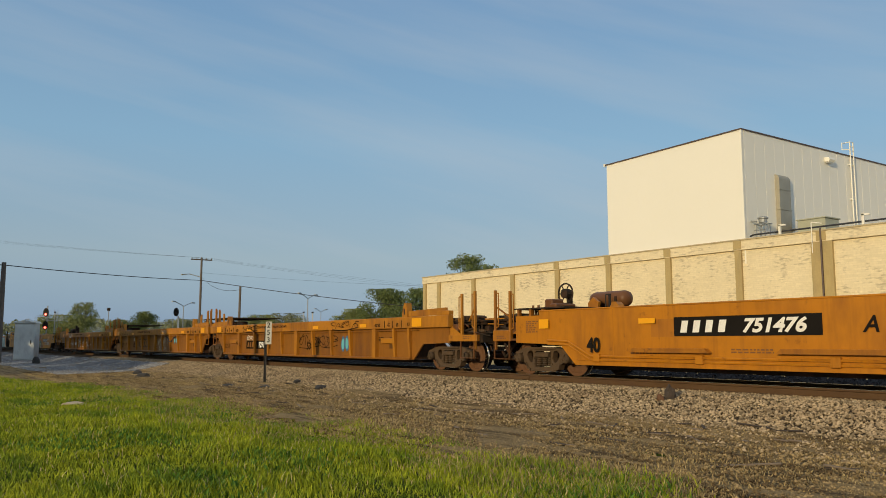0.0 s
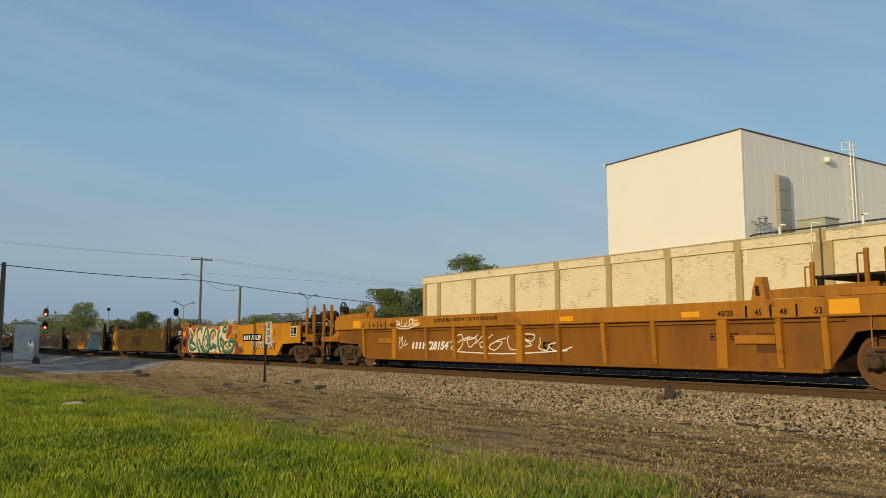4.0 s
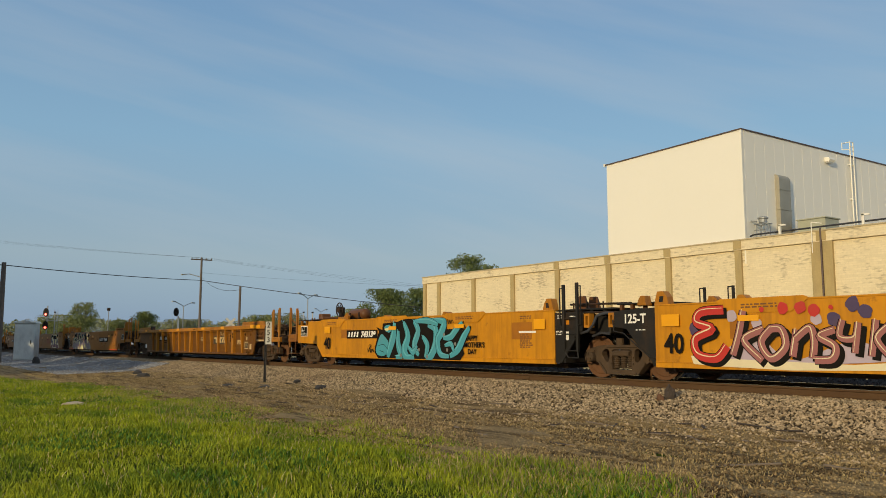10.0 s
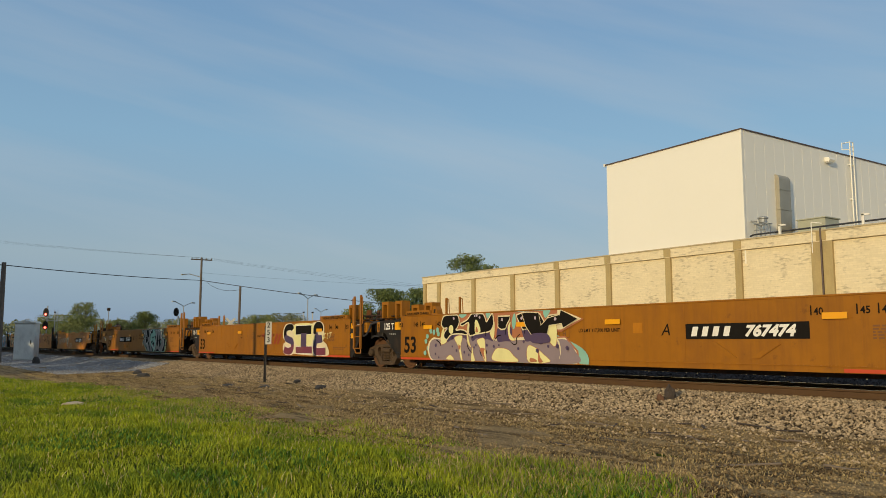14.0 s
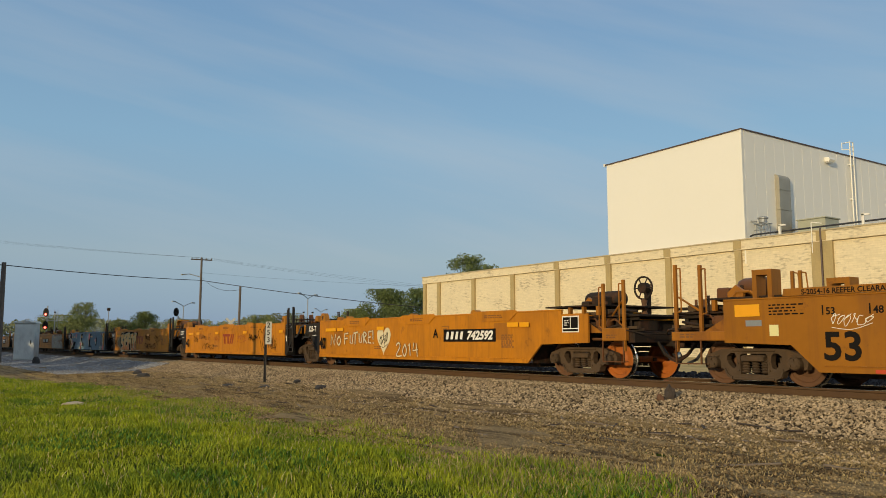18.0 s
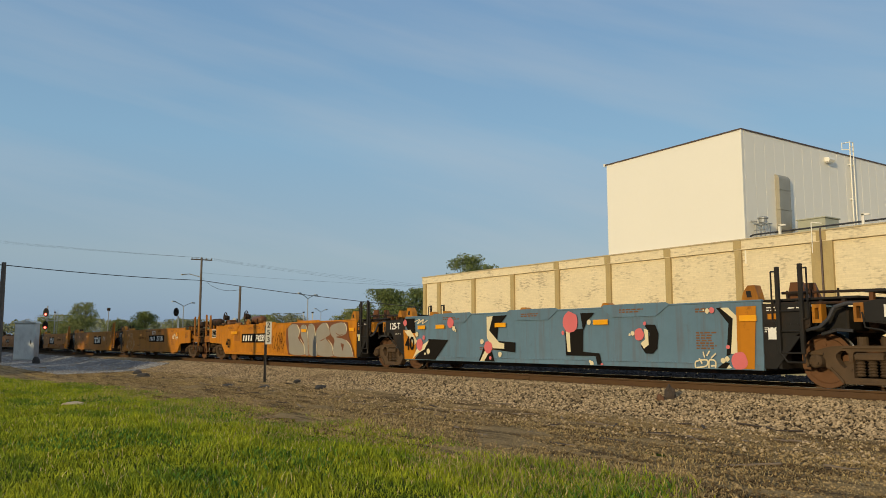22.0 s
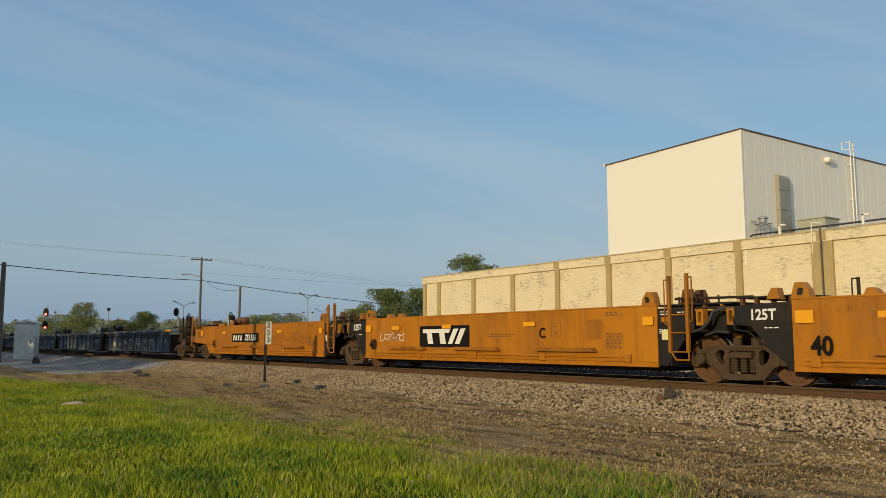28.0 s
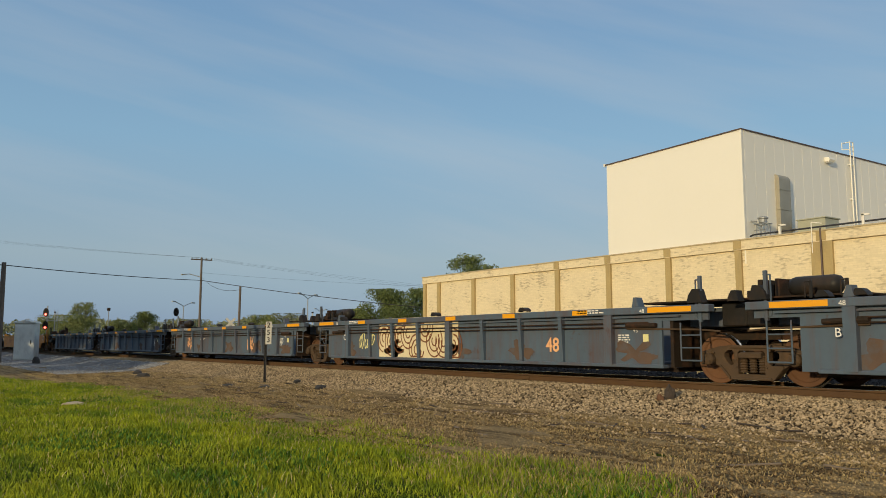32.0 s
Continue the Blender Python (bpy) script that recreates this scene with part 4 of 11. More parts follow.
part("platform", box(B(), 0.1, 1.9, 0.2, 0.9, 4.5, 4.56), M["greymetal"], sg)
bm = B()
path(bm, [(1.9, 0.2, 4.5), (1.9, 0.2, 5.4), (1.9, 0.9, 5.4), (1.9, 0.9, 4.5)], 0.03)
path(bm, [(0.95, 0.2, 5.4), (1.9, 0.2, 5.4)], 0.03)
part("railing", bm, M["greymetal"], sg)

sb = thing("railway_signal", "black oval railway signal seen on a white post", "signal", pose(-65.57, 19.77, 0, 0, 0, 62))
part("mast", rod(B(), (0.12, 0.3, 0), (0.12, 0.3, 3.7), 0.075, 8), M["whitemetal"], sb)
signal_head(sb, 4.02, False, 0.42)
part("ladder", path(path(B(), [(-0.3, 0.4, 0), (-0.3, 0.4, 3.5)], 0.03), [(0.45, 0.4, 0), (0.45, 0.4, 3.5)], 0.03), M["greymetal"], sb)

xb = thing("crossbuck_sign", "white railway crossbuck sign on a post", "sign", pose(-116.4, 43.2, 0, 0, 0, 60))
part("post", rod(B(), (0, 0.1, 0), (0, 0.1, 4.9), 0.06, 8), M["greymetal"], xb)
for a in (45, -45):
    o = part("blade", box(B(), -0.95, 0.95, -0.02 + 0.02 * (a > 0), -0.003 + 0.02 * (a > 0), -0.17, 0.17), M["dullwhite"], xb)
    o.matrix_basis = pose(0, 0, 4.5, 0, a, 0)

mp253 = thing("milepost", "dark steel milepost with a white plate numbered 253", "milepost", pose(-26.1, 10.95, 0.0, 0, 0, 48))
part("post", box(B(), -0.035, 0.035, -0.02, 0.02, 0.05, 2.12), M["dark"], mp253)
part("post_edge", box(B(), -0.035, -0.015, -0.055, -0.021, 0.05, 2.12), M["dark"], mp253)
plate = part("plate", box(B(), 0.01, 0.22, -0.075, -0.065, 1.50, 2.27, 0.003), M["dullwhite"], mp253, "white plate with black digits")
for k, d in enumerate("253"):
    lettering(d, 0.115, 2.07 - 0.25 * k, 0.25, M["ink"], plate, -0.079, fat=0.003)

cab = thing("signal_cabinet", "silver aluminium railway signal cabinet on a concrete pad", "cabinet", pose(-74.6, 10.3, 0.05, 0, 0, 62))
part("body", box(B(), -0.8, 0.8, -0.55, 0.55, 0.12, 3.1, 0.03), M["galv"], cab)
part("roof", prism(B(), [(-0.88, 3.1), (0.88, 3.1), (0.84, 3.2), (0.0, 3.34), (-0.84, 3.2)], -0.63, 0.63), M["galv"], cab)
part("pad", box(B(), -1.1, 1.1, -0.8, 0.8, -0.1, 0.12), M["concrete"], cab)
dr = part("door", box(B(), -0.72, 0.72, -0.58, -0.552, 0.25, 2.95, 0.008), M["galv"], cab)
part("handle", box(B(), 0.5, 0.56, -0.63, -0.582, 1.4, 1.7, 0.01), M["steel"], dr)
part("vent_cap", lathe(B(), [(0.2, 3.25), (0.2, 3.45), (0.1, 3.5)], 10, "z"), M["galv"], cab)


# ---- litter on the ground ----
def chunk(name, label, cat, x, y, l, w, h, turn, material, seed, z=None):
    g = np.random.default_rng(seed)
    bm = B()
    bmesh.ops.create_icosphere(bm, subdivisions=2, radius=1)
    for v in bm.verts:
        k = 0.85 + 0.35 * noise.noise(v.co * 1.2 + Vector((seed, 0, 0)))
        v.co = Vector((v.co.x * l / 2 * k, v.co.y * w / 2 * k, max(-0.4, v.co.z) * h * k))
    ob = solid(name, bm, material, label, cat)
    ob.matrix_basis = pose(x, y, (ground_z(y) if z is None else z) + h * 0.2, 0, 0, turn)
    return ob


chunk("dark_clod", "black charred lump among the ballast", "debris", -10.2, 12.45, 0.26, 0.24, 0.26, 20, M["char"], 1)
chunk("rusty_lump", "reddish rusty lump leaning on a charred clod", "debris", -10.27, 12.28, 0.2, 0.16, 0.13, 10, M["wheel"], 21)
chunk("dark_clod", "flat black rubber scrap on the dirt", "debris", -22.0, 11.0, 0.75, 0.4, 0.13, -30, M["dark"], 2)
chunk("dark_clod", "flat black rubber scrap on the dirt", "debris", -26.8, 9.9, 1.0, 0.45, 0.09, -20, M["dark"], 3)
chunk("dark_clod", "dark lump of debris on the dirt", "debris", -38.7, 10.0, 0.9, 0.5, 0.22, 0, M["dark"], 4)
chunk("dark_clod", "dark lump of debris on the dirt", "debris", -35.9, 9.5, 1.0, 0.4, 0.18, 20, M["dark"], 5)
chunk("dark_clod", "dark lump of debris on the gravel", "debris", -62.5, 9.3, 0.8, 0.5, 0.5, 20, M["dark"], 6)
chunk("dark_clod", "dark stone half buried in the dirt", "debris", -25.2, 10.6, 1.3, 0.5, 0.06, -30, M["dark"], 8)
chunk("dark_clod", "small dark lump on the dirt", "debris", -24.3, 11.3, 0.35, 0.3, 0.12, -30, M["dark"], 9)
chunk("concrete_slab", "broken pale concrete slab lying in the grass", "debris", -21.9, 4.2, 1.0, 0.6, 0.09, 35, M["slab"], 7)
g_ = np.random.default_rng(5)
for k in range(130):
    x, y = -3 - 40 * g_.random() ** 1.4, 8.1 + 3.2 * g_.random()
    l = 0.25 + 0.7 * g_.random()
    st_ = solid("stick", box(B(), -l / 2, l / 2, -0.02, 0.02, 0, 0.026, 0.008), M["wood"] if k % 2 else M["char"], "broken piece of grey wood on the dirt", "stick", group="sticks on the dirt")
    st_.matrix_basis = pose(x, y, ground_z(y) + 0.02, 0, g_.normal(0, 4), g_.normal(0, 35))


# ---- trees ----
def tree(x, y, h, w, material, seed, label, trunk=0.25, low=0.15, leaves=2600, leaf=0.34, limbs=13):
    """A tapered trunk with limbs and a crown of leaf clumps gathered round the limb ends."""
    g = np.random.default_rng(seed)
    t = thing("tree", label, "tree", pose(x, y, 0), "trees")
    bm = B()
    rod(bm, (0, 0, -0.1), (0, 0, h * 0.55), trunk, 8, trunk * 0.5)
    ends = []
    for k in range(limbs):
        a, z0 = g.random() * 6.28, h * (0.2 + 0.35 * g.random())
        r = w / 2 * (0.35 + 0.65 * g.random())
        z1 = h * (low + 0.1 + (0.85 - low) * g.random())
        r *= math.sqrt(max(0.15, 1 - ((z1 / h - 0.55) / 0.5) ** 2))
        e = Vector((math.cos(a) * r, math.sin(a) * r, z1))
        rod(bm, (0, 0, z0), e, trunk * 0.35, 5, trunk * 0.1)
        ends.append(e)
    for k in range(limbs // 2 + 1):
        ends.append(Vector((g.normal(0, w * 0.12), g.normal(0, w * 0.12), h * (0.5 + 0.45 * g.random()))))
    part("trunk", bm, M["bark"], t)
    c = np.array([ends[i] for i in g.integers(0, len(ends), leaves)])
    v = g.normal(0, 1, (leaves, 3))
    v /= np.linalg.norm(v, axis=1)[:, None]
    p = c + v * (w * (0.15 if limbs < 20 else 0.125) * (0.3 + 0.8 * g.random((leaves, 1)) ** 0.6)) * np.array([1, 1, 0.8])
    p[:, 2] = np.clip(p[:, 2], h * low * 0.5, h)
    s = leaf * (0.5 + g.random((leaves, 1)))
    a, b = g.normal(0, 1, (leaves, 3)), g.normal(0, 1, (leaves, 3))
    a /= np.linalg.norm(a, axis=1)[:, None]
    b /= np.linalg.norm(b, axis=1)[:, None]
    vs = np.stack([p - a * s * 0.5, p + b * s * 0.35, p + a * s * 0.5, p - b * s * 0.35], 1).reshape(-1, 3)
    fs = np.arange(4 * leaves).reshape(-1, 4)
    part("crown", mesh_from("crown", vs.tolist(), fs.tolist(), material), None, t)
    return t


LG = "green leafy tree in spring"
tree(-75.6, 57.6, 12.1, 7.0, M["leaf"], 1, LG + " rising behind the factory wall", low=0.3, leaves=14000, leaf=0.22, limbs=34)
tree(-102.7, 62.6, 9.4, 10.5, M["leaf"], 2, LG, leaves=16000, leaf=0.26, limbs=34)
tree(-104.5, 69.5, 10.0, 7.5, M["leaf"], 3, LG, leaves=11000, leaf=0.26, limbs=28)
tree(-123.5, 67.8, 7.4, 9.0, M["leafspring"], 4, LG, leaves=10000, leaf=0.28, limbs=30)
tree(-182.7, 35.8, 10.2, 8.0, M["leafspring"], 5, "pale spring tree with thin foliage", leaves=5200, leaf=0.26, low=0.4, limbs=26)
tree(-180.0, 31.0, 7.2, 15.0, M["leafspring"], 6, LG, leaves=11000, leaf=0.28, limbs=36)
tree(-185.7, 48.9, 8.4, 8.5, M["leaf"], 7, LG, leaves=9000, leaf=0.26, limbs=30)
tree(-190.0, 44.0, 6.6, 9.0, M["leafspring"], 8, LG, leaves=8000, leaf=0.26, limbs=30)
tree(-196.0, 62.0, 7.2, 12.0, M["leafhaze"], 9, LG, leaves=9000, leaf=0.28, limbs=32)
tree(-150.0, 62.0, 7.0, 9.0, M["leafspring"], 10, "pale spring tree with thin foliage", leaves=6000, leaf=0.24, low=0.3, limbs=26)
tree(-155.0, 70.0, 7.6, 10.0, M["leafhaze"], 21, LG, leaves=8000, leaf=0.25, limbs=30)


def far_woods():
    """A belt of distant woods, one mesh of leaf clumps with an uneven top."""
    g = np.random.default_rng(3)
    n = 60000
    a = np.radians(-2 + 64 * g.random(n))
    d = 255 + 60 * g.random(n)
    x, y = -np.cos(a) * d, np.sin(a) * d
    top = np.array([8.3 + 2.0 * noise.noise((q * 14, 0, 1)) + 1.5 * noise.noise((q * 55, 0, 2)) + 0.9 * noise.noise((q * 150, 0, 3)) for q in a])
    z = top * np.sqrt(g.random(n))
    p = np.stack([x, y, z], 1)
    s = 0.62 * (0.6 + g.random((n, 1)))
    u, v = g.normal(0, 1, (n, 3)), g.normal(0, 1, (n, 3))
    u /= np.linalg.norm(u, axis=1)[:, None]
    v /= np.linalg.norm(v, axis=1)[:, None]
    vs = np.stack([p - u * s * 0.5, p + v * s * 0.4, p + u * s * 0.5, p - v * s * 0.4], 1).reshape(-1, 3)
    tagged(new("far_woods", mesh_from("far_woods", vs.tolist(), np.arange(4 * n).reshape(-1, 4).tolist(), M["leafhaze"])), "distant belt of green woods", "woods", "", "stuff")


far_woods()
# trees and a pole behind the camera, whose shade falls across the far stretch of the track
for k in range(17):
    tree(-38.5 - 9.5 * k, -21 - 3 * (k % 2), 13.0 + (k % 3), 13.0, M["leaf"], 40 + k, "broad green tree behind the lawn", leaves=3300, leaf=1.3, low=0.02)
utility_pole(-26.3, -4.0, 10.0, 0.17, [], "tall wooden utility pole on the lawn")

# ---- the train ----
HALF = 1.5             # half a car's width
SIDE = -HALF           # the side that faces the camera


def wheel_mesh(r):
    bm = B()
    for s in (-1, 1):
        prof = [(0.02, -0.09), (0.11, -0.095), (0.12, -0.05), (0.24, -0.02), (r - 0.10, -0.035), (r - 0.075, -0.065), (r - 0.008, -0.07), (r, -0.06), (r + 0.002, 0.045), (r + 0.028, 0.062), (r + 0.026, 0.075), (r - 0.07, 0.08), (r - 0.09, 0.02), (0.2, 0.02), (0.1, 0.08), (0.02, 0.08)]
        prof = [(a, s * (0.76 - b)) for a, b in prof]
        lathe(bm, prof, 32)
    rod(bm, (0, -1.0, 0), (0, 1.0, 0), 0.075, 10)
    # bolts on the hub, so that its turning shows
    for k in range(3):
        a = 2.1 * k
        box(bm, 0.3 * math.cos(a) - 0.035, 0.3 * math.cos(a) + 0.035, -0.80, -0.77, 0.3 * math.sin(a) - 0.035, 0.3 * math.sin(a) + 0.035)
    me = meshed(bm, "wheel_set", M["wheel"])
    me.materials.append(M["tread"])
    for p in me.polygons:
        c = p.center
        if math.hypot(c.x, c.z) > r - 0.003:
            p.material_index = 1
    return me


def pierced(bm, outer, holes, y0, y1):
    """A plate with openings through it: outlines of (x, z) pairs, from y0 to y1."""
    loops = [[[bm.verts.new((x, y, z)) for x, z in loop] for loop in [outer] + holes] for y in (y0, y1)]
    for side in loops:
        edges = [bm.edges.new((lp[i], lp[(i + 1) % len(lp)])) for lp in side for i in range(len(lp))]
        bmesh.ops.triangle_fill(bm, use_beauty=True, use_dissolve=False, edges=edges)
    for u, v in zip(*loops):
        for i in range(len(u)):
            k = (i + 1) % len(u)
            bm.faces.new((u[i], u[k], v[k], v[i]))
    return bm


def frame_mesh(a, r, s):
    """One cast side frame; a: half the wheelbase, r: wheel radius, s: side."""
    bm = B()
    y0, y1 = sorted((s * 1.13, s * 0.98))
    yo = s * 1.13
    half = [(0.45, r + 0.27), (0.70, r + 0.25), (a + 0.02, r + 0.19), (a + 0.17, r + 0.15), (a + 0.235, r + 0.05), (a + 0.20, r - 0.11), (a + 0.14, r - 0.11), (a + 0.14, r + 0.02), (a + 0.09, r + 0.10),
            (a - 0.09, r + 0.10), (a - 0.14, r + 0.02), (a - 0.14, r - 0.10), (a - 0.24, r - 0.15), (0.57, r - 0.27), (0.50, 0.14), (0.42, 0.10)]
    outer = half + [(-x, z) for x, z in reversed(half)]
    eye = [(0.36, r + 0.02), (0.37, r + 0.13), (0.41, r + 0.18), (0.50, r + 0.18), (0.58, r + 0.12), (0.585, r + 0.05), (0.52, r - 0.05), (0.45, r - 0.11), (0.38, r - 0.09)]
    nest = [(-0.285, 0.21), (0.285, 0.21), (0.29, r + 0.13), (0.25, r + 0.17), (-0.25, r + 0.17), (-0.29, r + 0.13)]
    pierced(bm, outer, [eye, [(-x, z) for x, z in reversed(eye)], nest], y0, y1)
    # raised rims of the casting along its top, its foot and over the bearings
    for x0, x1, z0, z1, d in ((-0.46, 0.46, r + 0.215, r + 0.268, 0.03), (-0.42, 0.42, 0.102, 0.15, 0.035), (-0.24, 0.24, r + 0.03, r + 0.125, 0.06)):
        box(bm, x0, x1, *sorted((yo - s * 0.002, yo + s * d)), z0, z1, 0.01)
    for q in (-1, 1):
        rim = [(q * 0.46, 0.104), (q * 0.50, 0.142), (q * 0.565, r - 0.265), (q * (a - 0.24), r - 0.145), (q * (a - 0.25), r - 0.105), (q * 0.55, r - 0.22), (q * 0.46, 0.16)]
        prism(bm, rim, *sorted((yo - s * 0.002, yo + s * 0.03)))
        box(bm, *sorted((q * (a - 0.12), q * (a + 0.15))), *sorted((yo - s * 0.002, yo + s * 0.04)), r + 0.105, r + 0.145, 0.008)
        for z in (r + 0.0, r - 0.14):
            rod(bm, (q * 0.325, yo - s * 0.002, z), (q * 0.325, yo + s * 0.02, z), 0.022, 6)
    return meshed(bm, "side_frame", M["truck"])


def spring_mesh(r):
    bm = B()
    for x in (-0.2, 0.0, 0.2):
        prof = []
        z = 0.235
        while z < r + 0.08:
            prof += [(0.062, z), (0.085, z + 0.02), (0.062, z + 0.04)]
            z += 0.048
        k = len(bm.verts)
        lathe(bm, prof, 10, "z")
        bm.verts.ensure_lookup_table()
        for v in bm.verts[k:]:
            v.co.x += x
    return meshed(bm, "spring_nest", M["truck"])


def cap_mesh():
    bm = lathe(B(), [(0.05, -1.24), (0.10, -1.23), (0.12, -1.2), (0.125, -1.0)], 14)
    for k in range(3):
        a = 1.57 + 2.09 * k
        box(bm, 0.07 * math.cos(a) - 0.018, 0.07 * math.cos(a) + 0.018, -1.26, -1.23, 0.07 * math.sin(a) - 0.018, 0.07 * math.sin(a) + 0.018)
    return meshed(bm, "bearing_cap", M["truck"])


TR = {}
WHEELS = []
for size, a, r in (("heavy", 0.915, 0.483), ("light", 0.86, 0.425)):
    bol = box(B(), -0.24, 0.24, -1.16, 1.16, r + 0.02, r + 0.15, 0.02)
    lathe(bol, [(0.3, r + 0.15), (0.3, r + 0.3), (0.2, r + 0.34)], 16, "z")
    box(bol, -a - 0.1, a + 0.1, -0.35, -0.25, r - 0.05, r + 0.03)
    box(bol, -a - 0.1, a + 0.1, 0.25, 0.35, r - 0.05, r + 0.03)
    for q in (-1, 1):
        box(bol, q * (a - 0.42) - 0.06, q * (a - 0.42) + 0.06, -0.95, 0.95, r - 0.12, r + 0.0, 0.01)
        box(bol, q * (a - 0.47) - 0.03, q * (a - 0.47) + 0.03, -0.86, -0.68, r - 0.2, r + 0.1, 0.01)
    TR[size] = dict(a=a, r=r, bolster=meshed(bol, "truck", M["truck"]), near=frame_mesh(a, r, -1), far=frame_mesh(a, r, 1), spring=spring_mesh(r), cap=cap_mesh(), wheel=wheel_mesh(r))


def prime_wheel(c, s):
    """Gives the outermost wheel set its fresh orange primer."""
    sets = [w for t in c.children if t.name.startswith("truck") for w in t.children if w.name.startswith("wheel_set")]
    w = max(sets, key=lambda o: s * (o.parent.location.x + o.location.x))
    me = w.data.copy()
    me.materials[0] = M["primer"]
    w.data = me
    w["label"] = "wheels with fresh orange primer on an axle"


def truck(parent, x, size):
    d = TR[size]
    t = part("truck", d["bolster"], None, parent, "rusty cast-steel four-wheel truck")
    t.location = (x, 0, 0)
    part("side_frame", d["near"], None, t)
    part("side_frame", d["far"], None, t)
    for y in (-1.06, 1.06):
        part("spring_nest", d["spring"], None, t).location = (0, y, 0)
    for s in (-1, 1):
        w = part("wheel_set", d["wheel"], None, t, "rusty steel wheels on an axle with bright treads")
        w.location = (s * d["a"], 0, d["r"])
        WHEELS.append((w, size, s))
        part("bearing_cap", d["cap"], None, t).location = (s * d["a"], 0, d["r"])
    return t


# ---- painted decoration, flat on the side that faces the camera ----
def smooth_line(pts, steps=6):
    out = []
    for i in range(len(pts) - 1):
        p0, p1, p2, p3 = (Vector(pts[max(0, min(len(pts) - 1, i + k))]) for k in (-1, 0, 1, 2))
        for j in range(steps):
            t = j / steps
            out.append(0.5 * ((2 * p1) + (p2 - p0) * t + (2 * p0 - 5 * p1 + 4 * p2 - p3) * t * t + (3 * p1 - p0 - 3 * p2 + p3) * t ** 3))
    return out + [Vector(pts[-1])]


def ribbon(bm, pts, w, y, taper=True, steps=6):
    """A stroke of width w along a smooth line of (x, z)."""
    line = smooth_line(pts, steps) if steps > 2 else [Vector(p) for p in pts]
    k = len(line)
    prev = None
    for i, p in enumerate(line):
        d = (line[min(i + 1, k - 1)] - line[max(i - 1, 0)])
        d = d.normalized() if d.length > 1e-6 else Vector((1, 0))
        ww = w / 2 * (1.0 if not taper else 0.30 + 0.70 * math.sin(math.pi * min(1, max(0, (i + 1) / (k + 1)))))
        n = Vector((-d.y, d.x)) * ww
        yy = y - 0.000002 * i
        cur = (bm.verts.new((p.x + n.x, yy, p.y + n.y)), bm.verts.new((p.x - n.x, yy, p.y - n.y)))
        if prev:
            bm.faces.new((prev[0], prev[1], cur[1], cur[0]))
        prev = cur


def blob(bm, x, z, rx, rz, y, g, rough=0.15, n=22, zlo=0.31, zhi=1.54):
    ph = g.random() * 100
    vs = []
    for i in range(n):
        a = 2 * math.pi * i / n
        k = 1 + rough * 2 * noise.noise((math.cos(a) * 1.6 + ph, math.sin(a) * 1.6, ph))
        vs.append(bm.verts.new((x + rx * k * math.cos(a), y, min(zhi, max(zlo, z + rz * k * math.sin(a))))))
    bm.faces.new(vs)


def decal(name, bm, material, parent, label=""):
    for f in bm.faces:
        f.normal_update()
        if f.normal.y > 0:
            f.normal_flip()
    me = bpy.data.meshes.new(name)
    bm.to_mesh(me)
    bm.free()
    me.materials.append(material)
    return part(name, me, None, parent, label)


def closed_line(pts, steps=5):
    """A smooth closed loop through the points."""
    k, out = len(pts), []
    for i in range(k):
        p0, p1, p2, p3 = (Vector(pts[(i + q) % k]) for q in (-1, 0, 1, 2))
        for j in range(steps):
            t = j / steps
            out.append(0.5 * ((2 * p1) + (p2 - p0) * t + (2 * p0 - 5 * p1 + 4 * p2 - p3) * t * t + (3 * p1 - p0 - 3 * p2 + p3) * t ** 3))
    return out


